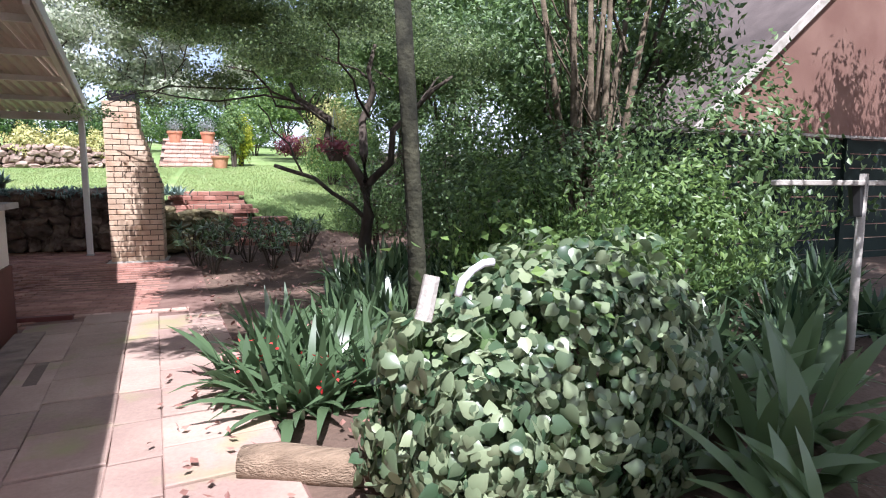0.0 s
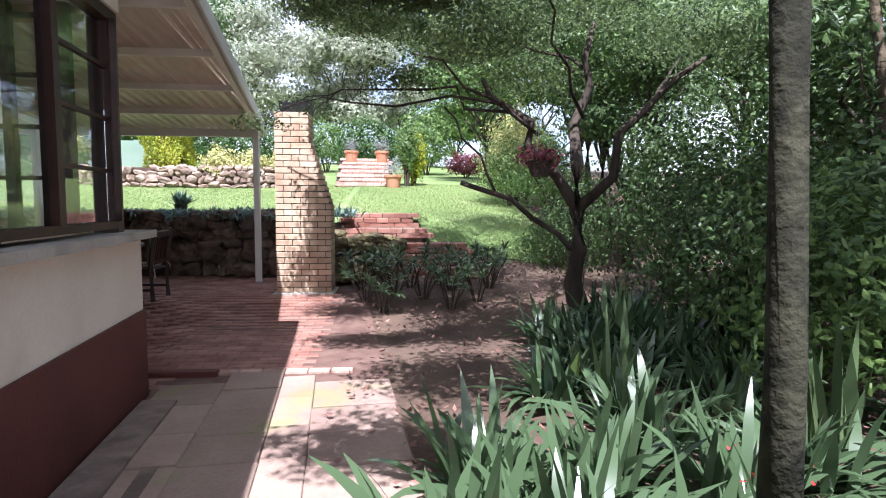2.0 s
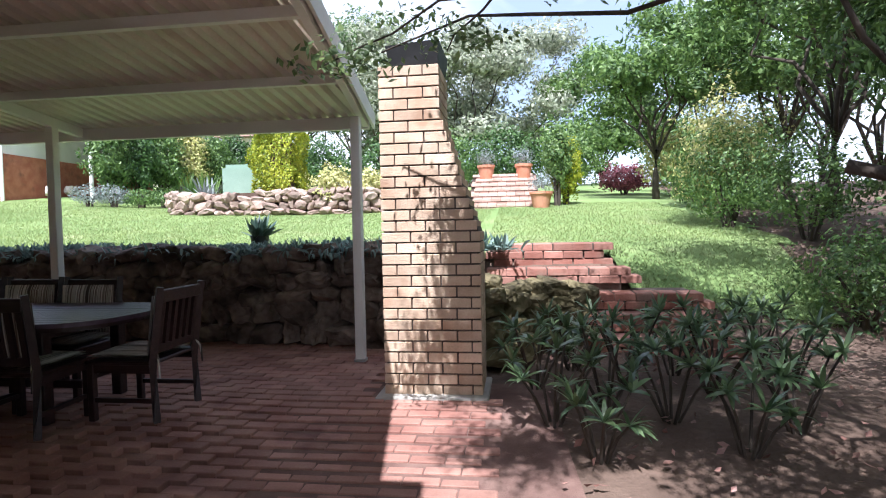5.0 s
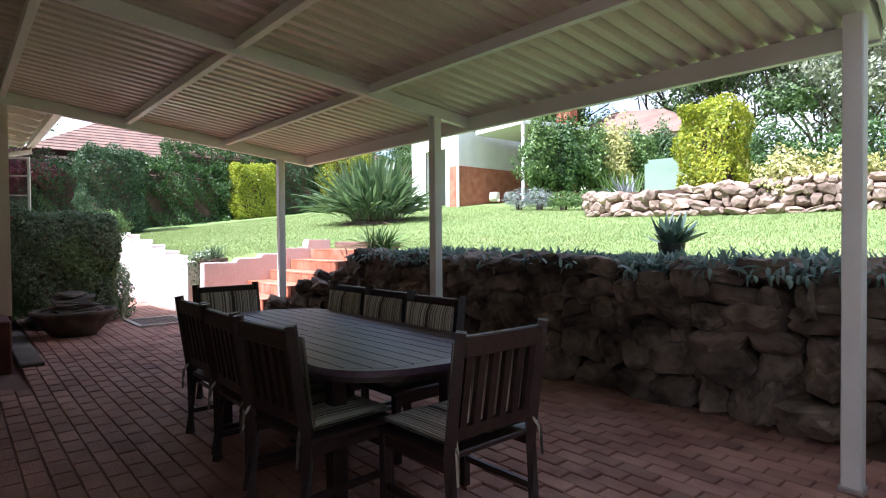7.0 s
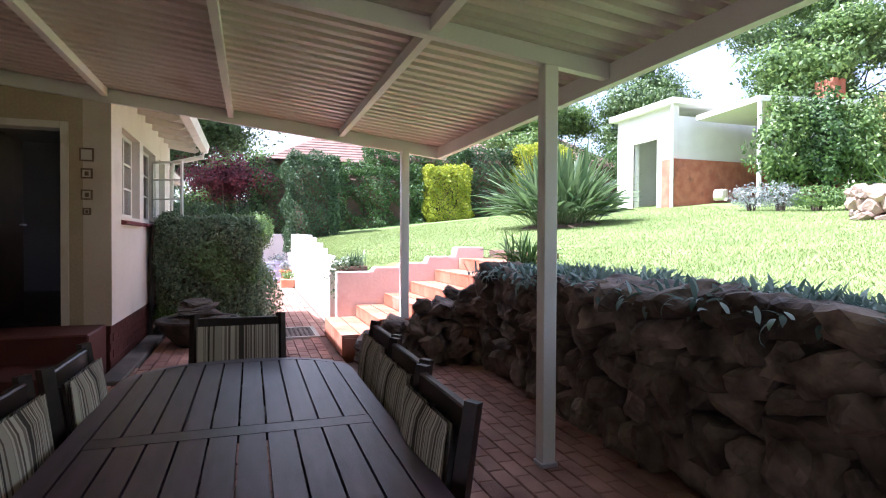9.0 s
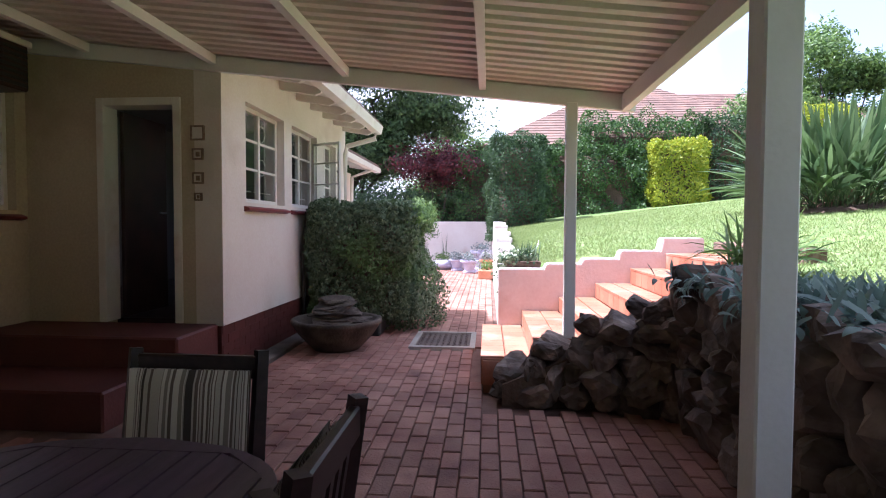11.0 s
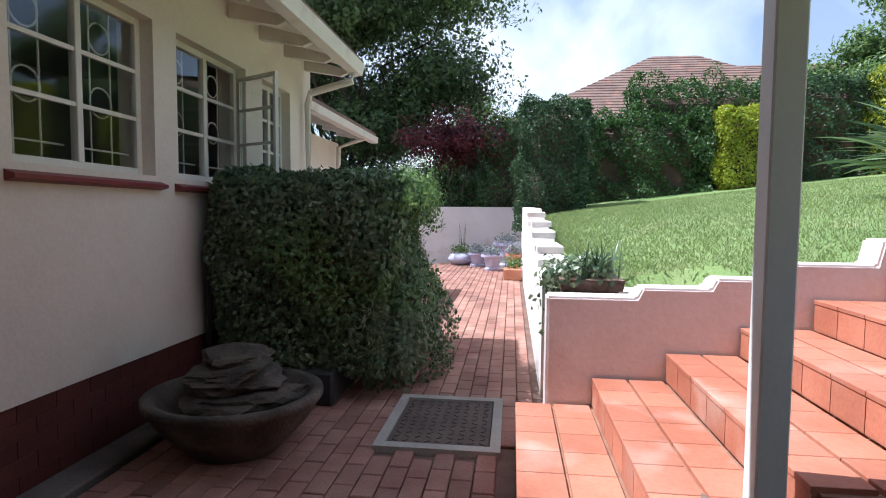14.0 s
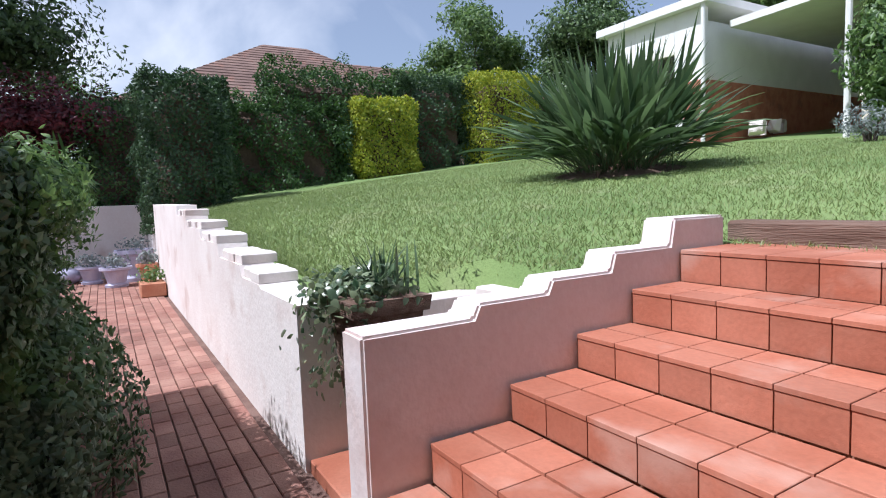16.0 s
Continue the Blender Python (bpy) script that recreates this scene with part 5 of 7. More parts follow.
# shade trees and shrubs of the east garden
# rows with y below 3 are added out of view to throw shade
for k, (x, y, h, s, m_, c, l_) in enumerate(((6.2, 9.0, 6.5, 2.4, TREE, 9000, 0.14), (4.6, 13.5, 6.0, 2.2, TREE, 9000, 0.13), (8.6, 13.0, 7.5, 2.9, TREEMID, 9000, 0.17), (5.5, 18.5, 7.0, 2.8, TREEMID, 9000, 0.17), (9.8, 18.0, 9.0, 3.2, TREE, 9000, 0.2), (3.6, 24.5, 6.0, 2.4, TREEMID, 7000, 0.18), (17.5, 8.0, 9.0, 3.4, TREEMID, 8000, 0.2), (7.5, 25.0, 8.0, 3.4, TREEMID, 8000, 0.22), (2.95, 0.35, 5.0, 1.9, TREE, 16000, 0.14), (5.3, 1.3, 5.8, 2.2, TREE, 14000, 0.15), (8.6, 1.6, 6.4, 2.2, TREE, 14000, 0.15), (11.8, 2.6, 8.0, 3.0, TREE, 9000, 0.17), (4.7, 15.2, 6.4, 2.9, TREEMID, 13000, 0.13))):
    big_tree("shade_tree", "leafy green tree at the garden's edge, some added unseen to throw shade", x, y, h, s, m_, int(c * 1.2), l_ * 1.08, 60 + k, "garden shade trees", bare=0.25)
# two trees added beside the view, crowns above it, to shade the fence
for k, (x, y) in enumerate(((8.4, 5.0), (11.5, 4.6))):
    big_tree("shade_tree", "tall tree with its high crown added unseen to shade the fence", x, y, 8.4, 3.4, TREE, 15000, 0.16, 160 + k, "garden shade trees", bare=0.66)
for k in range(8):
    x, y = 5.15 + 0.16 * math.sin(k * 2.3), 7.75 + 0.16 * math.cos(k * 1.7)
    fan = (k - 3.3) * 0.27
    st = thing("bare_stem", "tall pale upright tree stem in the thicket", "tree", (x, y, ground_z(x, y)), "stems of the thicket")
    part("trunk", tube([(0, 0, -0.1), (fan * 0.18, 0.05, 1.1), (fan * 0.5, 0.1 * math.sin(k), 2.4), (fan * 1.0, 0.2 * math.sin(k * 3), 4.8)], [0.085, 0.07, 0.055, 0.03], 7), THICKETBARK, st, smooth=True)
    for q in range(3):
        h = 2.2 + 0.6 * q
        part("twig", tube([(fan * 0.5, 0, h), (fan * 0.6 + 0.25 * math.sin(k + q * 2), 0.2, h + 0.5), (fan * 0.6 + 0.5 * math.sin(k + q * 2), 0.3, h + 1.1)], [0.02, 0.015, 0.007], 5), THICKETBARK, st)
SHRUBS = ((3.3, 6.5, (0.9, 0.8, 0.95), 3200, 0.11, TREEMID), (4.3, 5.2, (0.9, 0.8, 0.9), 2800, 0.11, TREEMID), (4.6, 7.4, (1.3, 1.0, 1.3), 3600, 0.13, TREE), (3.4, 8.3, (0.9, 0.8, 1.1), 2800, 0.11, TREE), (2.9, 11.4, (0.7, 0.6, 0.9), 2200, 0.09, TREE), (4.0, 10.6, (1.1, 0.9, 1.5), 3000, 0.12, TREE), (5.8, 6.0, (1.3, 1.2, 1.5), 3200, 0.14, TREE), (3.6, 15.5, (1.0, 1.4, 0.8), 2600, 0.1, TREEMID), (3.8, 19.0, (1.1, 1.6, 1.0), 2600, 0.13, TREEMID), (7.2, 11.0, (1.6, 1.5, 2.2), 3400, 0.16, TREE), (3.0, 16.9, (0.8, 0.9, 0.9), 2600, 0.1, TREEMID), (3.3, 17.9, (0.8, 0.9, 1.3), 2600, 0.12, PALEYELLOW), (3.2, 13.4, (0.7, 0.8, 0.6), 2200, 0.09, TREEMID), (4.9, 12.0, (1.2, 1.0, 1.9), 4200, 0.12, TREE), (5.7, 10.3, (1.2, 1.0, 2.0), 4200, 0.13, TREEMID), (6.6, 8.9, (1.2, 1.0, 1.9), 4200, 0.13, TREE))
for x, y, r, c, l_, m_ in SHRUBS:
    bush("garden_shrub", "dense green leafy shrub in the shaded east bed", "shrub", (x, y, ground_z(x, y)), r, int(c * 1.6), l_ * 0.76, l_ * 0.4, m_, "east bed shrubs", 0.5)

# strap-leaf clumps with red flowers
CLUMPS = [(0.55, 4.35, 1.0), (0.25, 4.9, 0.95), (0.75, 4.95, 1.0), (1.05, 4.4, 0.95), (0.45, 5.6, 0.9), (1.1, 5.6, 0.95), (1.7, 5.3, 0.95), (1.6, 6.2, 0.9), (2.2, 5.6, 0.9), (2.4, 6.6, 0.9), (2.3, 4.6, 0.9), (2.9, 5.2, 0.9), (1.9, 4.2, 0.9), (2.0, 7.4, 0.85), (2.6, 7.7, 0.85), (1.3, 7.0, 0.85), (2.9, 4.0, 0.85), (3.5, 4.4, 0.85), (2.7, 2.6, 0.9), (3.3, 2.9, 0.9), (2.3, 2.0, 0.85), (3.0, 3.4, 0.85), (3.9, 3.5, 0.85), (3.0, 9.6, 0.8), (3.4, 8.9, 0.8), (3.6, 5.2, 0.85), (4.1, 4.4, 0.85), (4.4, 5.1, 0.8), (3.5, 6.0, 0.85), (4.9, 4.2, 0.8), (1.7, 8.55, 0.95), (2.25, 8.6, 1.05), (2.6, 8.95, 1.0), (1.85, 8.05, 0.95), (2.4, 8.15, 1.05), (2.9, 8.3, 1.05), (2.8, 9.3, 1.0), (3.2, 7.6, 1.05), (3.4, 8.2, 1.0), (2.95, 7.1, 1.0), (1.75, 7.75, 0.85), (2.45, 9.5, 0.9), (4.5, 3.9, 0.9), (5.2, 4.5, 1.0), (5.8, 5.1, 1.0), (6.1, 4.3, 1.0), (6.8, 5.4, 1.1), (5.4, 5.6, 1.0), (7.2, 6.5, 1.1), (6.4, 6.3, 1.0), (7.8, 7.3, 1.1), (8.6, 7.4, 1.1), (7.4, 5.6, 1.1), (8.2, 6.4, 1.1)]
for k, (x, y, s) in enumerate(CLUMPS):
    if 18 <= k <= 22:
        clump("broad_leaf_clump", "clump of broad arching grey-green leaves in deep shade", "plant", (x, y, ground_z(x, y)), 26, 0.78 * s, 0.12, SPEAR, 0.10, (0.2, 1.0), 0.9, "broad-leaf bed", split=True)
        continue
    ob = clump("strap_leaf_clump", "clump of arching glossy dark green strap leaves", "plant", (x, y, ground_z(x, y)), 74, 0.62 * s, 0.066, STRAP, 0.10, (0.1, 1.0), 1.0, "strap-leaf bed", split=k < 14)
    if k in (0, 1, 3, 6, 10):
        p_ = np.stack([rng.normal(0.05, 0.12, 16), rng.normal(-0.1, 0.12, 16), rng.uniform(0.22, 0.42, 16)], 1)
        tagged(mesh_object("flower", leaf_mesh("flower", p_, rng.normal(0, 1, (16, 3)), 0.035, 0.03, FLOWER), ob, "small red flower heads"), kind="stuff")
for k, (x, y) in enumerate(((1.7, 2.75), (2.05, 3.2), (1.55, 6.6), (2.2, 8.2), (2.75, 6.0))):
    clump("upright_leaf_clump", "clump of broad upright grey-green leaves", "plant", (x, y, ground_z(x, y)), 12, 0.75, 0.075, SPEAR, 0.06, (0.02, 0.25), 0.6, "broad-leaf clumps")

# ivy over an old stump with a bent pipe
iz = ground_z(1.5, 3.1)
ivy = thing("ivy_mound", "sunlit mound of large-leaved ivy over an old stump", "ivy", (1.66, 3.1, iz))
p_, n_ = blob_points((0, 0, 0.35), (1.0, 0.6, 0.82), 4800, 0.16, 0.16, 5.0, 0.9)
p3_, n3_ = blob_points((0.25, 0.1, 0.8), (0.6, 0.5, 0.45), 1300, 0.3, 0.3, 2.0)
p6_, n6_ = blob_points((-0.62, -0.42, 0.32), (0.36, 0.3, 0.5), 900, 0.3, 0.3, 3.0)
p3_, n3_ = np.concatenate([p3_, p6_[p6_[:, 2] > 0.02]]), np.concatenate([n3_, n6_[p6_[:, 2] > 0.02]])
ok_ = p_[:, 2] > 0.0
mesh_object("foliage", round_leaf_mesh("foliage", np.concatenate([p_[ok_], p3_]), np.concatenate([n_[ok_], n3_]), 0.07, 0.066, IVYPALE), ivy)
p4_, n4_ = blob_points((0, 0, 0.33), (0.9, 0.5, 0.72), 3400, 0.16, 0.25, 5.0)
mesh_object("inner_foliage", round_leaf_mesh("inner_foliage", p4_, n4_, 0.075, 0.07, IVY), ivy)
p5_ = np.stack([rng.normal(0.2, 0.45, 220), rng.normal(0.05, 0.3, 220), rng.uniform(0.95, 1.3, 220)], 1)
tagged(mesh_object("shoot", leaf_mesh("shoot", p5_, rng.normal(0, 1, (220, 3)) + np.array([0, 0, 1]), 0.06, 0.055, TREEMID), ivy, "bright young ivy shoots"), "bright young ivy shoots", kind="stuff")
part("stump", tube([(-0.921, -0.56, 0.735 - iz), (-0.914, -0.558, 0.759 - iz), (-0.878, -0.54, 0.892 - iz)], [0.034, 0.033, 0.031], 9), CONCRETE, ivy, "pale weathered split stump")
part("core", lathe([(0, 0), (0.30, 0), (0.32, 0.4), (0.24, 0.75), (0, 0.85)], sides=14), SOIL, ivy)
part("pipe", tube([(-0.799, -0.591, 0.821 - iz), (-0.774, -0.578, 0.874 - iz), (-0.730, -0.565, 0.908 - iz), (-0.688, -0.571, 0.933 - iz), (-0.647, -0.577, 0.938 - iz)], [0.015] * 5, 8), PVC, ivy, "bent white plastic pipe", smooth=True)
log = thing("cut_log", "short weathered cut log at the edge of the path", "log", (0.42, 3.48, low_z(0.4, 3.5) + 0.04), turn=-26)
part("wood", tube([(-0.33, 0, 0), (-0.15, 0.01, 0.01), (0.15, 0.0, 0.0), (0.42, 0, 0.01)], [0.095, 0.105, 0.1, 0.098], 12), LOG, log, smooth=True)
# fallen leaves
nl = 900
lx_, ly_ = rng.uniform(-0.4, 3.6, nl), rng.uniform(2.8, 12.6, nl)
lz_ = np.array([ground_z(a, b) + 0.06 for a, b in zip(lx_, ly_)])
DRYLEAF = leaf_mat("dry_leaf", (0.16, 0.08, 0.045), (0.34, 0.2, 0.12), through_light=0.1)
tagged(mesh_object("fallen_leaves", leaf_mesh("fallen_leaves", np.stack([lx_, ly_, lz_], 1), np.tile([0, 0, 1.0], (nl, 1)), 0.07, 0.04, DRYLEAF)), "brown fallen leaves on the soil of the bed", "leaves", kind="stuff")

# washing line pole, fence, neighbouring brown house
wp = thing("washing_line", "pale timber washing line pole with a cross bar", "washing line", (4.65, 3.55, ground_z(4.65, 3.55)))
part("pole", tube([(0.0, 0, -0.1), (0.0, 0, 1.58)], [0.034, 0.03], 10), CONCRETE, wp, smooth=True)
part("cross_bar", box(-0.95, -0.025, 1.49, 0.55, 0.025, 1.53, 0.006), CONCRETE, wp)
part("bracket", tube([(0, 0.02, 1.25), (0, 0.04, 1.5)], [0.05, 0.07], 8), BLACK, wp)
fence = thing("board_fence", "dark green board fence behind the shrubs", "fence", (0, 0, 0))
for k in range(9):
    part("rail_board", box(5.8, 8.3 - 0.0, -0.4 + k * 0.28, 15.5, 8.36, -0.14 + k * 0.28), GREENBOARD, fence)
for k in range(6):
    part("post", box(6.0 + 1.8 * k, 8.22, -0.4, 6.12 + 1.8 * k, 8.3, 2.15), GREENBOARD, fence)
part("capping", box(5.75, 8.2, 2.12, 15.5, 8.42, 2.17), CONCRETE, fence)
bh = thing("brown_house", "brown plastered gabled house beyond the fence", "house", (0, 0, 0))
part("wall", prism([(11.25, -0.4), (11.25, 2.42), (20.0, 9.85), (28.75, 2.42), (28.75, -0.4)], 12.0, 20.0, axis="y"), BROWNWALL, bh)
for sg in (-1, 1):
    part("roof", prism([(20.0 + sg * 9.05, 2.25), (20.0, 9.93), (20.0, 10.15), (20.0 + sg * 9.25, 2.28)], 11.9, 20.2, axis="y"), DARKROOF, bh)
    part("bargeboard", prism([(20.0 + sg * 9.07, 2.16), (20.0, 9.85), (20.0, 10.16), (20.0 + sg * 9.28, 2.28)], 11.84, 11.895, axis="y"), CONCRETE, bh, "pale grey weathered bargeboard")

# ---- lawn edge plants ----
for k in range(78):
    x = -7.75 + 0.16 * (k % 42)
    y = (12.88 if k < 42 else 13.1) + 0.09 * math.sin(k * 1.9)
    clump("silver_plant", "low silver-grey leafy plant along the top of the stone wall", "plant", (x, y, 1.06 + 0.03 * math.sin(k * 2.7)), 120, 0.115 + 0.03 * math.sin(k * 3.3), 0.03, SILVERLEAF, 0.115, (0.3, 2.1), 0.7, "silver border")
for x, y in ((-1.0, 13.05), (-0.8, 13.15)):
    clump("silver_plant", "low silver-grey leafy plant along the top of the stone wall", "plant", (x, y, 1.02), 60, 0.22, 0.038, SILVERLEAF, 0.09, (0.2, 1.2), 0.9, "silver border")
clump("grass_clump", "tuft of bright arching green leaves on the stone wall", "plant", (-8.1, 13.35, lawn_z(-8.1, 13.35) + 0.1), 110, 0.46, 0.022, TREEMID, 0.08, (0.1, 1.0), 1.1)
al = clump("aloe", "spiky dark aloe in a small black pot on the lawn edge", "plant", (-3.8, 13.5, 1.19), 60, 0.31, 0.055, ALOELEAF, 0.035, (0.05, 1.1), 0.12)
part("pot", lathe([(0, -0.17), (0.085, -0.17), (0.115, 0.0), (0.115, 0.02), (0.1, 0.02), (0.095, 0.0), (0, -0.01)], sides=16), BLACK, al)

# ---- hedges and garden beyond the lawn ----
def hedge(label, x0, y0, z0, x1, y1, z1, count, length, material, seed, bulge=0.1):
    ob = thing("hedge", label, "hedge", (0, 0, 0), "boundary hedges")
    p, n = box_points(x0, y0, z0, x1, y1, z1, int(count * 3), bulge * 1.3, 0.22, seed)
    mesh_object("foliage", leaf_mesh("foliage", p, n, length * 0.8, length * 0.47, material), ob)
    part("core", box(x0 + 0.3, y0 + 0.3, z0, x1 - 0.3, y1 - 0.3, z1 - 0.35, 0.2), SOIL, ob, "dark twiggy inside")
    return ob


hedge("tall clipped dark green hedge block", -21.4, 11.5, 0.9, -20.0, 13.1, 4.0, 7000, 0.10, HEDGEBLUE, 1)
hedge("dense dark green hedge", -23.4, 13.0, 1.2, -22.0, 16.4, 4.0, 7500, 0.12, HEDGE, 2, 0.18)
hedge("rounded dark green hedge behind the golden bush", -24.0, 14.4, 1.3, -22.6, 18.2, 4.85, 7500, 0.12, HEDGE, 3, 0.22)
hedge("golden yellow clipped bush", -22.9, 16.4, 1.6, -21.5, 18.0, 4.0, 5200, 0.12, YELLOW, 4, 0.08)
hedge("dark hedge with a few white flowers", -23.8, 18.0, 1.5, -22.3, 20.4, 4.9, 6000, 0.12, HEDGEBLUE, 5, 0.2)
hedge("golden yellow clipped bush behind the paddle-leaf plant", -22.9, 20.2, 1.7, -21.5, 22.2, 5.0, 4800, 0.12, YELLOW, 6, 0.08)
hedge("dense dark green hedge", -24.5, 22.0, 1.7, -22.5, 30.0, 5.0, 7000, 0.16, HEDGE, 7, 0.25)
hedge("shaded dark hedge below the large tree", -24.8, 4.0, 0.2, -23.0, 11.6, 2.6, 8000, 0.12, HEDGEBLUE, 8, 0.2)
hedge("dark green hedge behind the red shrub", -24.0, 10.4, 0.8, -22.55, 12.2, 3.9, 4500, 0.11, HEDGE, 9, 0.2)
bush("red_shrub", "dark red leaved shrub before the hedge", "shrub", (-23.0, 9.75, 0.05), (0.85, 1.35, 0.7), 8000, 0.1, 0.06, RED, lift=3.35, seed=2.2, squash=1.0, rough=0.75, depth=0.6)
bush("green_shrub", "dark green shrub below the red one", "shrub", (-23.3, 7.8, 0.05), (0.9, 1.2, 1.2), 3800, 0.1, 0.06, HEDGEBLUE, lift=1.5, seed=3.3)
bush("green_shrub", "dark green shrub below the red one", "shrub", (-23.2, 9.6, 0.05), (0.7, 1.0, 1.1), 3000, 0.1, 0.06, HEDGE, lift=1.4, seed=5.3)
big_tree("large_tree", "very large dark evergreen tree beyond the house", -27.0, 5.2, 12.5, 5.6, TREE, 110000, 0.2, 5, bare=0.1, n=22)
big_tree("far_tree", "leafy tree beyond the boundary hedge", -36.0, 9.5, 7.4, 3.4, TREEMID, 22000, 0.22, 8, bare=0.02, n=14)
big_tree("far_tree", "leafy tree beyond the boundary hedge", -31.0, 26.0, 7.2, 3.4, TREEMID, 22000, 0.22, 9, bare=0.02, n=14)
big_tree("far_tree", "leafy tree beyond the boundary hedge", -27.5, 30.0, 7.6, 3.4, TREE, 22000, 0.22, 10, bare=0.02, n=14)
big_tree("far_tree", "leafy tree beyond the boundary hedge", -22.5, 35.0, 10.0, 3.6, TREEMID, 14000, 0.28, 12, bare=0.1)

# the clump of paddle leaves
sp = thing("paddle_leaf_plant", "large fan of upright paddle-shaped leaves on the lawn", "plant", (-14.4, 17.5, lawn_z(-14.4, 17.5)))
for q in range(6):
    nb = 120
    b_ = np.stack([rng.normal(0.25 * math.cos(q * 1.05), 0.24, nb), rng.normal(0.27 * math.sin(q * 1.05), 0.24, nb), np.full(nb, -0.02)], 1)
    hd = np.arctan2(b_[:, 1], b_[:, 0]) + rng.normal(0, 0.55, nb)
    ln_ = rng.uniform(0.02, 1.0, nb) ** 0.8 * 0.95
    mesh_object("leaf_fan", strap_mesh("leaf_fan", b_, hd, ln_, rng.uniform(1.3, 2.15, nb) * (1 - 0.15 * ln_), rng.uniform(0.075, 0.14, nb), SPEAR, 9, 0.8, 1.0, 0.45), sp)
b_ = np.stack([rng.normal(0, 0.3, 50), rng.normal(0, 0.3, 50), np.full(50, 0.0)], 1)
mesh_object("dry_leaf", strap_mesh("dry_leaf", b_, rng.uniform(0, 6.28, 50), rng.uniform(0.6, 1.3, 50), rng.uniform(0.5, 0.9, 50), np.full(50, 0.07), DRYLEAF, 5, 0.7), sp, "brown dried lower leaves")
bed = bmesh.new()
rim_b = [[bed.verts.new((-14.4 + r * math.cos(a), 17.5 + r * math.sin(a), lawn_z(-14.4 + r * math.cos(a), 17.5 + r * math.sin(a)) + h)) for a in np.linspace(0, 6.283, 24, endpoint=False)] for r, h in ((0.95, 0.02), (0.75, 0.07), (0.3, 0.1))]
for lo_b, hi_b in zip(rim_b, rim_b[1:]):
    for k in range(24):
        bed.faces.new((lo_b[k], lo_b[(k + 1) % 24], hi_b[(k + 1) % 24], hi_b[k]))
bed.faces.new(rim_b[-1])
setting("plant_bed", bed, SOIL, "bare reddish soil under the paddle-leaf plant", "ground")

# neighbouring house behind the hedge
nh = thing("neighbour_house", "neighbouring house with a red clay tiled hip roof", "house", (0, 0, 0))
part("wall", box(-45, 12.0, 0.0, -34.2, 32.5, 5.4), CREAM, nh)
for y0_, y1_, xa, xb, EV, RG, run in ((11.2, 28.7, -33.6, -45.6, 5.6, 9.95, 7.6), (17.5, 37.0, -37.6, -47.6, 6.6, 10.1, 5.0)):
    for k in range(24):
        t0, t1 = k / 24, (k + 1) / 24
        def at_(t, off):
            z = EV + (RG - EV) * t + off
            d = (xa - xb) / 2 * t
            return [(xa - d, y0_ + run * t, z), (xa - d, y1_ - run * t, z), (xb + d, y1_ - run * t, z), (xb + d, y0_ + run * t, z)]
        bm = bmesh.new()
        lo, hi, un = ([bm.verts.new(p) for p in at_(t, o)] for t, o in ((t0, 0.035), (t1, 0.0), (t0, 0.0)))
        for q in range(4):
            j = (q + 1) % 4
            bm.faces.new((lo[q], lo[j], hi[j], hi[q]))
            bm.faces.new((un[q], un[j], lo[j], lo[q]))
        part("tile_course", bm, ROOFTILE, nh)

# ---- garage with carport ----
ga = thing("garage", "white garage with brick base, open door and flat carport", "garage", (0, 0, 0))
GZ = 2.2
for q in ((-19.3, 22.63, GZ - 0.6, -18.41, 22.85, 5.5), (-17.27, 22.63, GZ - 0.6, -16.56, 22.85, 5.5), (-18.405, 22.63, 4.62, -17.275, 22.85, 5.5), (-16.78, 22.855, GZ - 0.6, -16.56, 30.0, 5.2), (-19.3, 26.0, GZ - 0.6, -16.785, 26.2, 5.5), (-19.3, 22.855, GZ - 0.6, -19.1, 25.995, 5.5), (-16.3, 30.05, GZ - 0.6, -12.5, 30.25, 5.0)):
    part("wall", box(*q), WHITE, ga)
part("brick_base", box(-16.555, 22.60, GZ - 0.5, -16.50, 30.0, 3.88), REDBRICK, ga)
part("brick_base", box(-17.0, 22.58, GZ - 0.5, -16.50, 22.628, 3.88), REDBRICK, ga)
part("roof_fascia", box(-19.5, 22.4, 5.5, -16.3, 30.0, 5.68), WHITE, ga)
part("carport_roof", prism([(-16.3, 23.25), (-13.75, 22.95), (-12.5, 30.3), (-16.3, 30.3)], 5.02, 5.17), WHITE, ga)
part("carport_post", tube([(-13.8, 23.02, 1.9), (-13.8, 23.02, 5.02)], [0.06, 0.06], 8), WHITE, ga)
part("carport_post", tube([(-12.6, 30.1, 2.2), (-12.6, 30.1, 5.02)], [0.06, 0.06], 8), WHITE, ga)
part("downpipe", tube([(-16.44, 22.5, 5.5), (-16.44, 22.5, GZ)], [0.05, 0.05], 8), WHITE, ga)
part("threshold", box(-18.9, 22.2, GZ - 0.3, -16.9, 22.62, GZ + 0.14), CONCRETE, ga)
part("door_frame", box(-18.47, 22.60, GZ, -18.41, 22.66, 4.65), STEEL, ga)
part("door_frame", box(-18.41, 22.60, 4.58, -17.27, 22.66, 4.65), STEEL, ga)
part("floor", box(-19.1, 22.85, GZ - 0.3, -16.8, 26.0, GZ + 0.12), CONCRETE, ga)
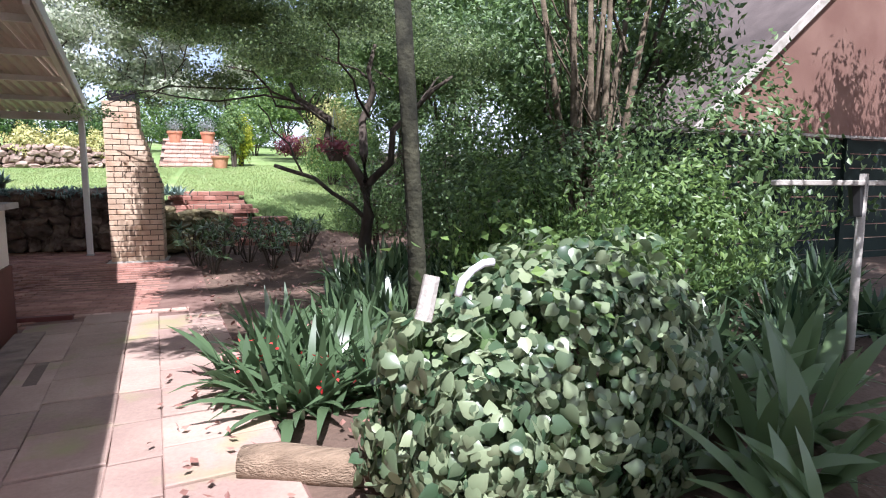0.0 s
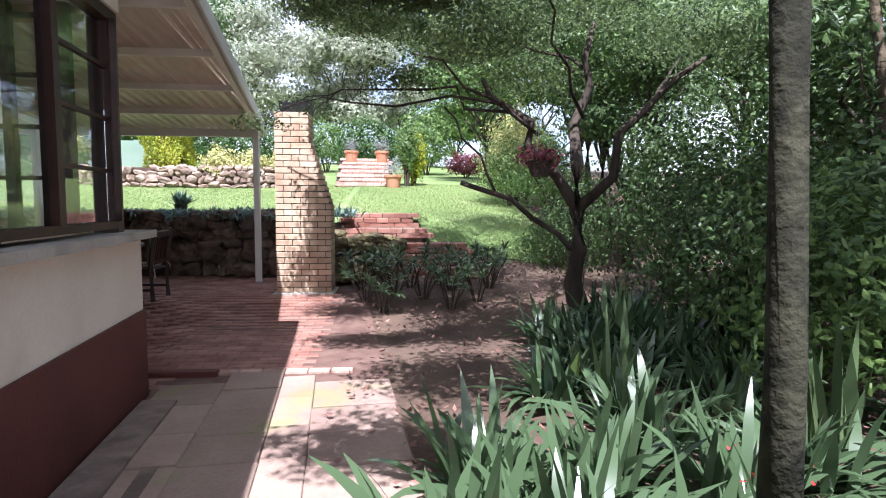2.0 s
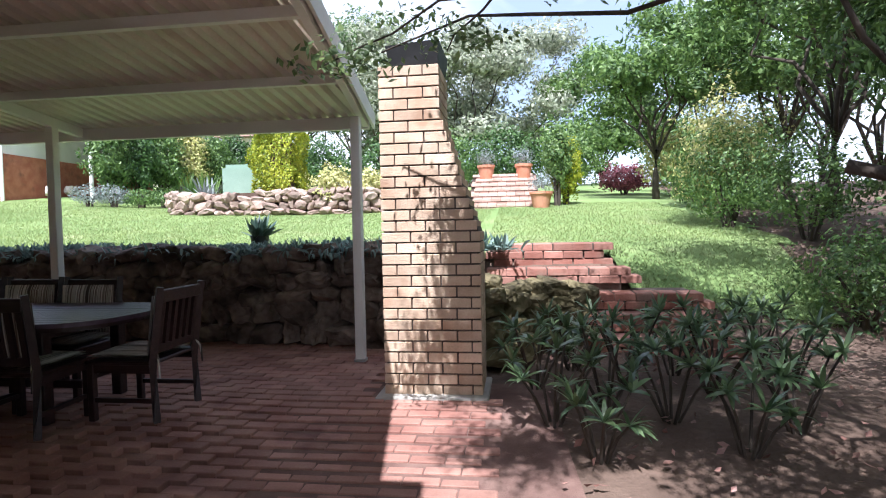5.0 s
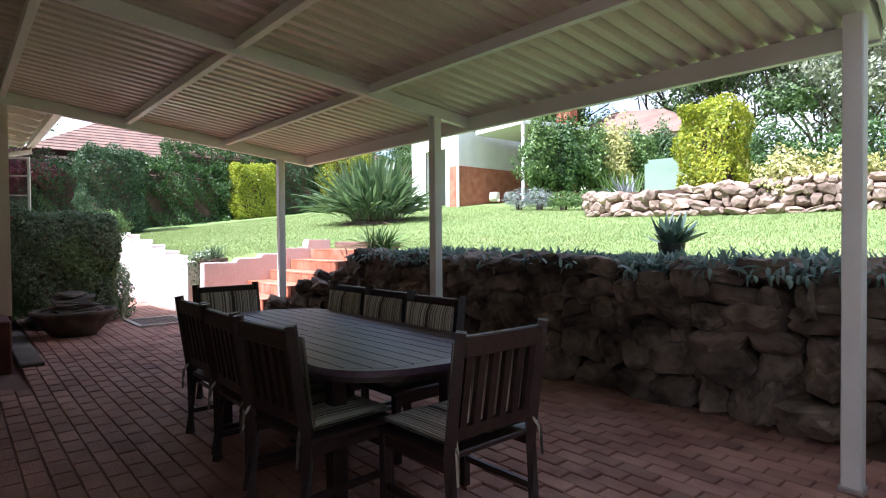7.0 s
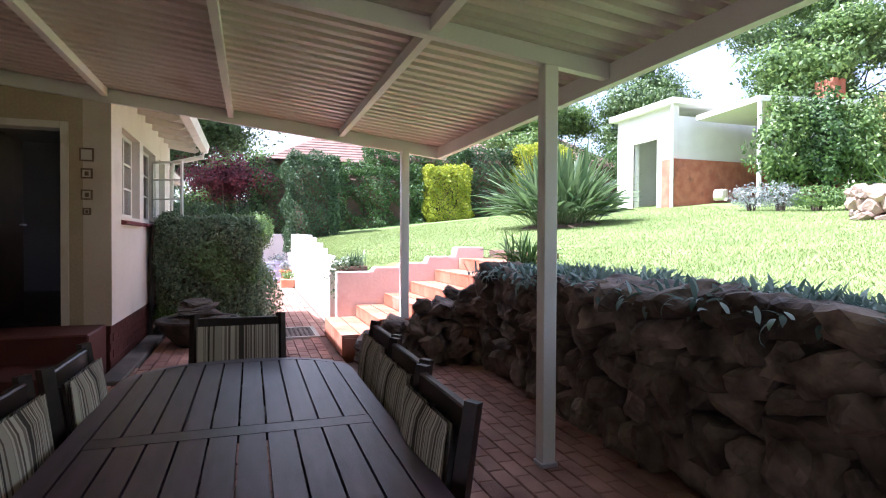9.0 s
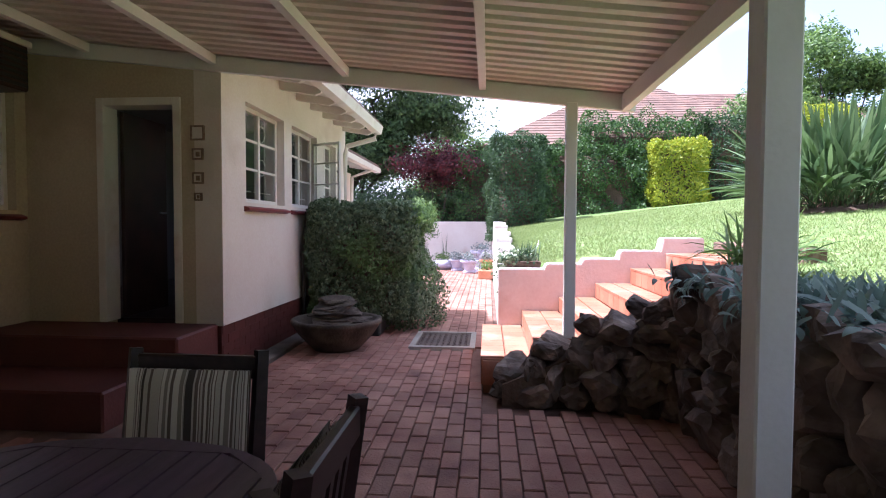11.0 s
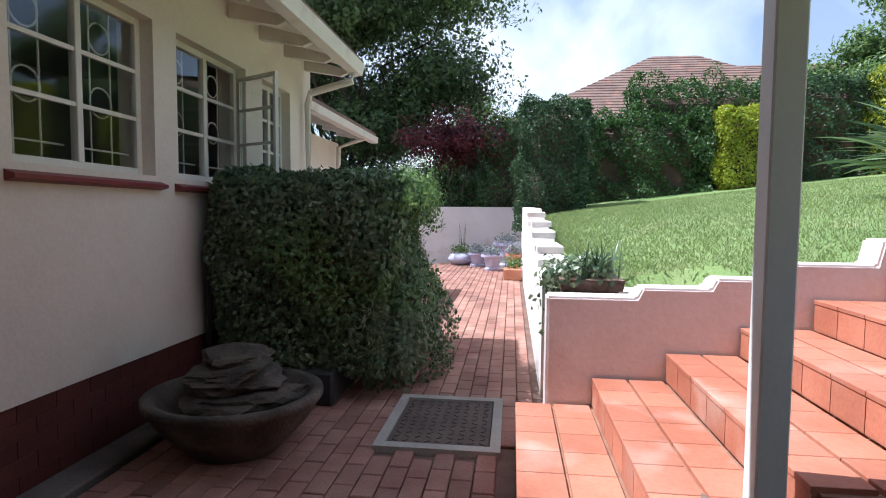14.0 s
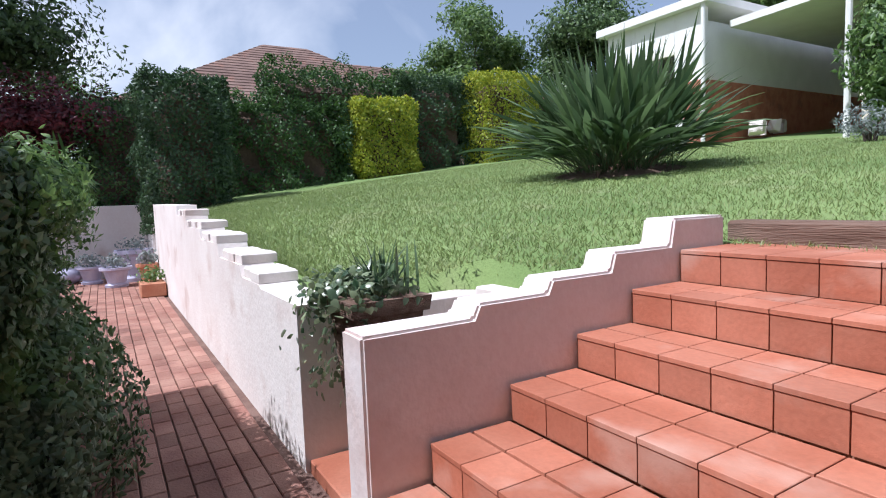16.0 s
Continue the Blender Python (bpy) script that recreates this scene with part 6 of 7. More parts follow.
for x, n_s in ((-17.95, "spade"), (-17.6, "rake")):
    tl = thing(n_s, "garden tool leaning against the garage's inner wall", "garden tool", (x, 23.5, GZ + 0.12))
    part("shaft", tube([(0, 0, 0.25), (0.05, 0.3, 1.25)], [0.02, 0.02], 6), SLEEPER, tl)
    part("blade", box(-0.11, -0.06, 0.0, 0.11, -0.03, 0.32, 0.01), METAL, tl)
bg = thing("garden_bag", "white and pink bag beside the brick wall", "bag", (-16.1, 24.04, lawn_z(-16.1, 24.04)))
part("sack", cushion_bm(0.36, 0.34, 0.42), PINKWHITE, bg).matrix_basis = pose(0, 0, 0.26, 80, 0, 20)
bg2 = thing("garden_bag", "pink plastic bag beside the brick wall", "bag", (-16.1, 24.87, lawn_z(-16.1, 24.87)))
part("sack", cushion_bm(0.30, 0.32, 0.4), PINK, bg2).matrix_basis = pose(0, 0, 0.25, 80, 0, -15)

# creeper on the trellis, borders, tank, rockery plants
for k, (x, y, rx, rz, m_, c) in enumerate(((-13.35, 23.3, 0.45, 1.5, TREEMID, 4200), (-13.15, 24.4, 0.6, 1.5, HEDGE, 4600), (-12.95, 25.5, 0.65, 1.4, TREEMID, 4600), (-12.75, 26.7, 0.65, 1.4, PALEYELLOW, 4200), (-12.5, 27.9, 0.7, 1.35, TREEMID, 4200), (-12.2, 29.2, 0.8, 1.35, HEDGE, 4000), (-11.2, 30.3, 1.0, 1.3, TREEMID, 3600), (-9.6, 29.5, 1.2, 1.1, HEDGE, 3600), (-7.9, 28.0, 1.2, 1.2, HEDGE, 3600), (-5.5, 27.0, 1.2, 1.1, HEDGE, 3000), (-4.0, 28.0, 1.3, 1.1, TREE, 3000))):
    bush("creeper_shrub", "climbing green shrub along the far border", "shrub", (x, y, lawn_z(x, y)), (rx, 0.8, rz), c, 0.13, 0.08, m_, "far border shrubs", 0.5)
for x, y in ((-12.9, 21.8), (-12.2, 21.9)):
    bush("grey_shrub", "soft grey lavender-like shrub beside the carport", "shrub", (x, y, lawn_z(x, y)), (0.55, 0.4, 0.35), 900, 0.08, 0.03, GREYLEAF, "grey shrubs")
for x, y in ((-11.4, 22.0), (-10.8, 22.2)):
    bush("low_shrub", "low green border shrub", "shrub", (x, y, lawn_z(x, y)), (0.55, 0.4, 0.3), 900, 0.08, 0.04, TREEMID, "low border shrubs")
for x, y in ((-10.4, 23.0), (-9.9, 22.9)):
    clump("iris_clump", "clump of tall green sword leaves in the border", "plant", (x, y, lawn_z(x, y)), 60, 1.0, 0.06, TREEMID, 0.15, (0.05, 0.5), 0.8, "sword-leaf clumps")
clump("agave", "rosette of pale arching agave leaves on the rockery", "plant", (-8.9, 21.1, lawn_z(-8.9, 21.1) + 0.25), 40, 0.75, 0.07, GREYLEAF, 0.08, (0.2, 1.1), 0.6)
tk = thing("water_tank", "pale green plastic water tank lying behind the rockery", "tank", (-8.4, 22.9, lawn_z(-8.4, 22.9)), turn=10)
part("body", box(-0.75, -0.55, 0.05, 0.75, 0.55, 1.2, 0.1, seg=2), TANK, tk)
part("lid", lathe([(0, 1.2), (0.22, 1.2), (0.22, 1.25), (0, 1.27)], sides=16), TANK, tk)
part("pole", tube([(0.5, 0.3, 0.9), (0.5, 0.3, 2.0)], [0.05, 0.05], 8), WHITE, tk)
hedge("golden yellow clipped bush on the rockery", -7.65, 21.2, 2.0, -6.4, 22.4, 4.2, 4200, 0.11, YELLOW, 21, 0.1)
for x, y, r_ in ((-5.1, 20.6, 0.62), (-4.3, 20.9, 0.55)):
    bush("pale_shrub", "pale yellow-green shrub on the rockery", "shrub", (x, y, lawn_z(x, y)), (r_, r_, r_), 2200, 0.1, 0.06, PALEYELLOW, "pale rockery shrubs", 0.4)
for x, y in ((-3.4, 20.9), (-2.9, 21.2)):
    bush("russet_shrub", "russet and yellow leaved shrub by the far steps", "shrub", (x, y, lawn_z(x, y)), (0.45, 0.45, 0.6), 1500, 0.09, 0.05, PALEYELLOW, "russet shrubs", 0.4)

# far steps with their pots and the shrubs round them
for x, y, h, r in ((0.05, 21.4, 0.45, 0.27), (-1.45, 23.6, 0.5, 0.24), (-0.35, 23.6, 0.5, 0.24)):
    z = lawn_z(x, y) if y < 22 else 2.6
    pt = thing("clay_pot", "terracotta pot with a grey-green plant by the brick steps", "plant pot", (x, y, z), "pots by the far steps")
    part("pot", lathe([(0, 0), (r * 0.7, 0), (r, h * 0.85), (r * 1.1, h * 0.86), (r * 1.1, h), (r * 0.9, h), (0, h * 0.93)], sides=18), CLAYPOT, pt)
    p_, n_ = blob_points((0, 0, h + 0.2), (r * 1.3, r * 1.3, 0.3), 420, 0.4, 0.7, x)
    mesh_object("foliage", leaf_mesh("foliage", p_, n_, 0.1, 0.025, GREYLEAF), pt)
bush("column_shrub", "upright yellow-edged green column shrub by the steps", "shrub", (0.75, 22.3, lawn_z(0.75, 22.3)), (0.42, 0.42, 0.8), 2600, 0.09, 0.06, YELLOW, lift=1.0, squash=1.0)
bush("round_shrub", "rounded green shrub beside the column shrub", "shrub", (0.5, 21.95, lawn_z(0.5, 21.95)), (0.42, 0.4, 0.75), 2600, 0.09, 0.06, TREEMID, lift=1.35, squash=1.0)
bush("round_shrub", "rounded dark green shrub behind the far steps", "shrub", (-0.9, 27.0, 2.2), (1.5, 1.0, 1.2), 4200, 0.14, 0.08, HEDGE, lift=1.4)
bush("pink_shrub", "pink-red leaved shrub at the top of the lawn", "shrub", (3.3, 28.0, lawn_z(3.3, 28)), (0.95, 0.7, 0.6), 2200, 0.12, 0.08, PINKRED)
for k, (x, y, rx, rz, m_) in enumerate(((1.6, 29.5, 1.4, 1.3, TREEMID), (4.8, 26.5, 1.1, 1.2, PALEYELLOW), (5.2, 23.5, 1.2, 1.2, TREEMID), (6.0, 29.5, 1.7, 1.6, TREEMID), (4.2, 21.0, 0.9, 1.0, TREEMID), (-3.0, 29.5, 1.5, 1.3, TREEMID))):
    bush("border_shrub", "sunny green shrub along the upper lawn border", "shrub", (x, y, lawn_z(x, y)), (rx, rx * 0.8, rz), 3000, 0.15, 0.09, m_, "upper border shrubs", 0.5)
for k, (x, y, h, s, m_, c) in enumerate(((-3.0, 37.0, 9.0, 3.6, TREEGREY, 11000), (0.0, 41.0, 9.5, 4.0, TREEGREY, 11000), (4.0, 38.0, 7.5, 3.4, TREEMID, 11000), (-8.0, 38.0, 9.5, 3.8, TREEGREY, 10000), (8.5, 35.0, 8.5, 3.8, TREEMID, 10000), (-13.0, 38.0, 10.0, 4.0, TREE, 10000), (-17.5, 40.0, 11.0, 4.2, TREE, 9000), (13.0, 30.0, 11.0, 4.6, TREEMID, 9000), (16.0, 40.0, 13.0, 5.5, TREE, 8000), (18.0, 22.0, 11.0, 4.6, TREE, 8000), (-27.0, 42.0, 12.0, 5.0, TREE, 12000), (-25.5, 41.5, 10.5, 4.0, TREE, 12000), (-20.5, 46.0, 13.0, 5.0, TREE, 12000), (-12.0, 47.0, 13.0, 5.0, TREE, 12000))):
    big_tree("boundary_tree", "tall leafy tree beyond the upper lawn", x, y, h, s * 1.15, m_, int(c * 1.2), 0.29, 80 + k, "trees beyond the lawn", bare=0.06)
# far small house by the upper border
fh = thing("far_house", "distant house with a red tiled roof and brick chimney", "house", (0, 0, 0))
part("wall", box(-21.6, 34.4, 2.0, -13.6, 40.4, 6.2), CREAM, fh)
hip = bmesh.new()
eave_v = [hip.verts.new(q) for q in ((-22.1, 33.9, 6.1), (-13.1, 33.9, 6.1), (-13.1, 40.9, 6.1), (-22.1, 40.9, 6.1))]
ridge_v = [hip.verts.new(q) for q in ((-19.3, 37.2, 8.3), (-16.4, 37.2, 8.0))]
for q in ((0, 1, 5, 4), (1, 2, 5), (2, 3, 4, 5), (3, 0, 4), (3, 2, 1, 0)):
    hip.faces.new([(eave_v + ridge_v)[n] for n in q])
part("roof", hip, ROOFTILE, fh)
part("chimney", box(-20.95, 34.0, 6.0, -20.05, 34.7, 8.4, 0.02), REDBRICK, fh)

# ---- grass blades ----
ng = 260000
gx_ = rng.uniform(-20.5, 3.2, ng * 2)
gy_ = 11.95 + rng.random(ng * 2) ** 1.7 * 11.0
okg = np.array([lawn_has(a, b) for a, b in zip(gx_, gy_)])
gx_, gy_ = gx_[okg][:ng], gy_[okg][:ng]
gz_ = np.array([ground_z(a, b) + 0.03 for a, b in zip(gx_, gy_)])
hgt = rng.uniform(0.015, 0.045, len(gx_))
a_ = rng.uniform(0, 6.283, len(gx_))
w_ = 0.005
base_ = np.stack([gx_, gy_, gz_], 1)
d_ = np.stack([np.cos(a_), np.sin(a_), np.zeros_like(a_)], 1)
tip_ = base_ + np.stack([rng.normal(0, 0.02, len(a_)), rng.normal(0, 0.02, len(a_)), hgt], 1)
gvv = np.stack([base_ - d_ * w_, base_ + d_ * w_, tip_], 1).reshape(-1, 3)
tagged(mesh_object("grass", raw_mesh("grass", gvv, np.arange(len(gvv)).reshape(-1, 3), GRASSBLADE)), "short mown grass blades of the lawn", "grass", kind="stuff")


# ---- chimney, brick by brick ----
CX0, CX1, CY, CZ0 = -1.63, -0.86, 11.03, -0.06
ch = thing("braai_chimney", "pale face-brick outdoor chimney with a black metal cowl", "chimney")
COURSE, ROWS_N = 0.0856, 30
brick_cache = {}


def brick_of(name, lx, ly, lz, material, chamfer=0.004):
    """A shared block mesh of that size."""
    key = (name, round(lx, 3), round(ly, 3), round(lz, 3), material.name)
    if key not in brick_cache:
        v, f = chamfered(lx, ly, lz, chamfer)
        brick_cache[key] = raw_mesh(name, v, f, material)
    return brick_cache[key]


def put_piece(name, me, parent, at, turn=0.0):
    ob = new(name, me)
    ob.parent = parent
    ob.matrix_basis = pose(*at, 0, 0, turn)
    return ob


def chim_right(k):
    """The stepped shoulder: where the front ends at a course."""
    if k < 15:
        return CX1
    if k < 26:
        return CX1 - 0.027 * (k - 14)
    return CX1 - 0.30


DEPTH = 0.55
for k in range(ROWS_N):
    z = CZ0 + 0.02 + k * COURSE
    xr = chim_right(k)
    x = CX0
    first = 0.108 if k % 2 else 0.222
    while x < xr - 0.02:
        ln = min(first if x == CX0 else 0.222, xr - x)
        if xr - x - ln < 0.07:
            ln = xr - x
        put_piece("brick", brick_of("brick", round(ln, 2), 0.106, COURSE - 0.014, FACEBRICK), ch, (x + ln / 2, CY + 0.053 + 0.002 * math.sin(k * 3 + x * 20), z))
        x += ln + 0.011
    for xs_, s in ((CX0 + 0.053, 0), (xr - 0.053, 1)):
        y = CY + 0.117
        while y < CY + DEPTH - 0.05:
            ln = 0.222 if (k + s) % 2 else 0.211
            ln = min(ln, CY + DEPTH - y)
            put_piece("brick", brick_of("brick", 0.106, round(ln, 2), COURSE - 0.014, FACEBRICK), ch, (xs_, y + ln / 2, z))
            y += ln + 0.011
core = bmesh.new()
zt = CZ0 + ROWS_N * COURSE
prism([(CX0 + 0.012, CZ0), (CX1 - 0.012, CZ0), (CX1 - 0.012, CZ0 + 15 * COURSE), (CX1 - 0.32, CZ0 + 26 * COURSE), (CX1 - 0.312, zt), (CX0 + 0.012, zt)], CY + 0.022, CY + DEPTH - 0.01, core, "y")
part("mortar_core", core, MORTAR, ch, "dark recessed mortar joints")
part("plinth", box(CX0 - 0.06, CY - 0.1, CZ0 - 0.05, CX1 + 0.05, CY + DEPTH, CZ0 + 0.025, 0.01), CONCRETE, ch, "pale concrete base")
cowl = bmesh.new()
lo = [cowl.verts.new((x, y, zt)) for x, y in ((CX0 + 0.09, CY + 0.03), (CX1 - 0.31, CY + 0.03), (CX1 - 0.31, CY + 0.52), (CX0 + 0.09, CY + 0.52))]
hi = [cowl.verts.new((x, y, zt + h)) for x, y, h in ((CX0 + 0.06, CY - 0.01, 0.16), (CX1 - 0.29, CY - 0.01, 0.19), (CX1 - 0.29, CY + 0.56, 0.19), (CX0 + 0.06, CY + 0.56, 0.16))]
cowl.faces.new(lo[::-1])
cowl.faces.new(hi)
for k in range(4):
    cowl.faces.new((lo[k], lo[(k + 1) % 4], hi[(k + 1) % 4], hi[k]))
part("cowl", cowl, BLACK, ch, "black sheet metal cowl")

# ---- old brick steps and wall beside the chimney ----
bs = thing("brick_steps", "weathered red brick garden steps beside the chimney", "steps")
for z0, y0, x0, x1, rows in ((-0.02, 12.35, 0.2, 1.45, 2), (0.17, 12.65, 0.15, 1.4, 2), (0.36, 12.9, 0.1, 1.3, 2), (0.62, 13.12, -0.82, 0.55, 2), (0.80, 13.36, -0.85, 0.4, 3)):
    for r_ in range(rows):
        x = x0 - (0.11 if r_ % 2 else 0)
        while x < x1:
            put_piece("brick", brick_of("brick", 0.216, 0.30, 0.082, OLDBRICK, 0.012), bs, (x + 0.108, y0 + 0.15 + 0.008 * math.sin(x * 31 + r_), z0 + r_ * 0.09), 2 * math.sin(x * 17 + r_ * 5))
            x += 0.228
    part("fill", box(x0 - 0.05, y0 + 0.04, z0 - 0.5, x1, y0 + 0.6, z0 + rows * 0.09 - 0.015), MORTAR, bs, "dark joint fill")
fs = thing("far_brick_steps", "broad pale red brick steps at the top of the lawn", "steps")
for k in range(7):
    z = lawn_z(-0.9, 21.5) + 0.16 * k
    y = 21.6 + 0.32 * k
    for j in range(7):
        put_piece("brick", brick_of("brick", 0.24, 0.32, 0.07, PALEBRICK, 0.01), fs, (-1.72 + 0.25 * j + (0.1 if k % 2 else 0), y + 0.16, z + 0.075))
        put_piece("brick", brick_of("brick", 0.24, 0.30, 0.07, PALEBRICK, 0.01), fs, (-1.72 + 0.25 * j + (0 if k % 2 else 0.1), y + 0.17, z))
    part("fill", box(-1.85, y + 0.04, z - 0.5, 0.02, y + 0.6, z + 0.13), MORTAR, fs)

# ---- stone retaining wall ----
rw = thing("stone_wall", "dry-stone retaining wall of dark brown field stones in shade", "wall")
stone_set = [stone_mesh("stone", (0.5, 0.5, 0.5), 100 + k, ROCK, 3) for k in range(12)]
r_ = random.Random(5)


def lay_stones(parent, line, top_of, size, depth, name="stone", meshes=None, base_of=None, batter=0.1, cap=300, tilt=14):
    """Courses of uneven stones along a plan line; top_of gives the wall's top at a distance along it."""
    meshes = meshes or stone_set
    lengths = [0]
    for a, b in zip(line, line[1:]):
        lengths.append(lengths[-1] + math.dist(a, b))
    def at(s):
        for n in range(len(line) - 1):
            if s <= lengths[n + 1] or n == len(line) - 2:
                u = (s - lengths[n]) / (lengths[n + 1] - lengths[n])
                d = Vector(line[n + 1]) - Vector(line[n])
                return Vector(line[n]) + d * u, math.degrees(math.atan2(d.y, d.x))
    count = 0
    z_row = 0.0
    while z_row < 2.0:
        h = size * r_.uniform(0.6, 1.35)
        s = r_.uniform(0, size)
        any_ = False
        while s < lengths[-1]:
            w_ = size * r_.uniform(0.6, 2.1)
            p, ang = at(min(s + w_ / 2, lengths[-1]))
            t = top_of(s + w_ / 2)
            b0 = base_of(p.x, p.y) if base_of else 0.0
            if z_row + h * 0.35 < t and count < cap:
                any_ = True
                hh = min(h * r_.uniform(0.8, 1.3), t - z_row + 0.08)
                inward = Vector((-math.sin(radians(ang)), math.cos(radians(ang)))) * (batter * z_row + r_.uniform(-0.05, 0.04))
                ob = new(name, r_.choice(meshes))
                ob.parent = parent
                ob.matrix_basis = pose(p.x + inward.x, p.y + inward.y, b0 + z_row + hh / 2, r_.uniform(-tilt, tilt), r_.uniform(-tilt, tilt) * 1.4, ang + r_.choice((0, 180)) + r_.uniform(-8, 8)) @ Matrix.Diagonal((w_ * 1.55, depth * r_.uniform(1.2, 1.8), hh * 1.6, 1))
                count += 1
            s += w_ * 0.93
        z_row += h * 0.88
        if not any_:
            break
    return count


def main_top(s):
    return 1.03 + 0.04 * math.sin(s * 2.3)


lay_stones(rw, [(-1.55, 12.98), (-3.5, 12.86), (-6.0, 12.84), (-8.05, 12.98)], main_top, 0.23, 0.34, cap=300, tilt=16)
part("backing", prism([(-1.5, 12.98), (-8.2, 13.0), (-8.75, 13.3), (-1.5, 13.3)], -0.2, 0.96), SOIL, rw, "dark earth behind the stones")
# the rough end that climbs beside the stair
rw2 = thing("stone_wall_end", "rough stepped end of the dry-stone wall beside the stair", "wall")
lay_stones(rw2, [(-8.62, 11.42), (-8.50, 11.85), (-8.32, 12.3), (-8.2, 12.65), (-8.1, 13.0)], lambda s: 0.2 + 0.42 * s + 0.05 * math.sin(s * 9), 0.16, 0.36, tilt=26)
lay_stones(rw2, [(-8.66, 11.75), (-8.62, 12.2), (-8.56, 12.7), (-8.50, 13.2)], lambda s: 0.28 + 0.40 * s + 0.04 * math.sin(s * 8), 0.16, 0.34, tilt=26)
part("backing", prism([(11.6, -0.2), (11.6, 0.16), (12.2, 0.42), (12.8, 0.7), (13.3, 0.95), (13.3, -0.2)], -8.7, -8.35, axis="x"), SOIL, rw2)

# ---- rockery and stones by the chimney ----
ry = thing("rockery_wall", "low dry-stone rockery wall of pale brown stones on the lawn", "wall")
pale_set = [stone_mesh("stone", (0.5, 0.5, 0.5), 300 + k, PALEROCK, 2) for k in range(10)]
lay_stones(ry, [(-9.6, 20.6), (-8.9, 19.9), (-7.6, 19.9), (-6.0, 20.0), (-4.4, 20.2), (-2.4, 20.9)], lambda s: 0.55 - 0.05 * math.sin(s), 0.2, 0.36, meshes=pale_set, base_of=lambda x, y: lawn_z(x, y))
part("earth", prism([(-9.4, 20.7), (-8.8, 20.0), (-4.4, 20.3), (-2.4, 21.0), (-2.4, 23.2), (-9.4, 23.2)], 1.5, 2.24), SOIL, ry)
bk = thing("bank_stones", "mossy stones of the bank beside the chimney", "rocks")
moss_set = [stone_mesh("stone", (0.5, 0.5, 0.5), 500 + k, MOSSROCK, 3) for k in range(6)]
lay_stones(bk, [(-0.85, 11.75), (-0.72, 12.2), (-0.35, 12.55), (0.1, 12.75)], lambda s: 0.75 - 0.1 * s, 0.2, 0.3, meshes=moss_set)
part("earth", prism([(-0.95, 12.0), (-0.7, 12.4), (0.12, 12.9), (0.12, 13.6), (-1.5, 13.6), (-1.5, 13.0)], -0.2, 0.60), SOIL, bk)
# leggy plants at the chimney's foot
for x, y, s in [(-0.35, 10.6, 1.0), (0.05, 10.9, 1.0), (0.45, 10.7, 0.9), (-0.45, 11.3, 0.9), (0.3, 11.5, 1.0), (0.9, 11.2, 0.9), (0.75, 11.8, 0.8), (-0.1, 11.9, 0.8), (1.2, 10.6, 0.9), (1.5, 11.4, 0.9), (0.8, 10.3, 0.8), (-0.1, 10.2, 0.7), (1.2, 12.2, 0.9), (1.7, 12.4, 0.9)]:
    z = low_z(x, y)
    ob = thing("leggy_plant", "leggy plant with rosettes of narrow leaves in dappled shade", "plant", (x, y, z), "leggy plants by the chimney")
    for q in range(7):
        a = q * 0.9 + x * 7
        e = (0.28 * s * math.cos(a), 0.28 * s * math.sin(a), s * (0.35 + 0.32 * ((q * 37) % 10) / 10))
        part("stem", tube([(0.04 * math.cos(a), 0.04 * math.sin(a), -0.03), (e[0] * 0.6, e[1] * 0.6, e[2] * 0.6), e], [0.012, 0.01, 0.007], 5), BARK, ob)
        b_ = np.tile(np.array(e), (18, 1))
        mesh_object("rosette", strap_mesh("rosette", b_, rng.uniform(0, 6.28, 18), rng.uniform(0.3, 1.6, 18), rng.uniform(0.1, 0.2, 18), np.full(18, 0.03), SPEAR, 4, 0.5), ob)
hb = thing("hanging_pot", "dark hanging pot with pink-red leaves below a limb", "plant pot", (1.62, 8.95, 1.55))
part("pot", lathe([(0, 0.0), (0.09, 0.0), (0.14, 0.14), (0.15, 0.14), (0.15, 0.165), (0.13, 0.165), (0, 0.14)], sides=16), BARK, hb)
p_, n_ = blob_points((0, 0, 0.2), (0.26, 0.26, 0.15), 330, 0.4, 0.7, 1)
mesh_object("foliage", leaf_mesh("foliage", p_, n_, 0.07, 0.045, PINKRED), hb)
for a in (0, 2.1, 4.2):
    part("wire", tube([(0.13 * math.cos(a), 0.13 * math.sin(a), 0.15), (0.0, 0.0, 0.75)], [0.004, 0.004], 4), METAL, hb)

# ---- coping bricks on the path wall ----
cp = thing("wall_coping", "white painted brick coping stepping up along the path wall", "coping", kind="structure")
for (xa, za), (xb, zb) in list(zip(TOPS[::2], TOPS[1::2]))[1:6]:
    x = xa
    while x > xb + 0.1:
        put_piece("brick", brick_of("brick", 0.225, 0.25, 0.075, PINKWHITE, 0.014), cp, (x - 0.115, 11.755 + 0.012 * math.sin(x * 40), za + 0.002), 2.5 * math.sin(x * 23))
        x -= 0.238

# ---- plinth bricks of the west wing ----
pb = thing("brick_plinth", "dark red painted brick plinth courses of the house", "wall", kind="structure")
for k in range(5):
    z = 0.05 + k * 0.086
    x = -8.885 - (0.11 if k % 2 else 0)
    while x > -13.1:
        put_piece("brick", brick_of("brick", 0.228, 0.05, 0.081, OXIDE, 0.003), pb, (x - 0.113, 9.1115, z))
        x -= 0.233

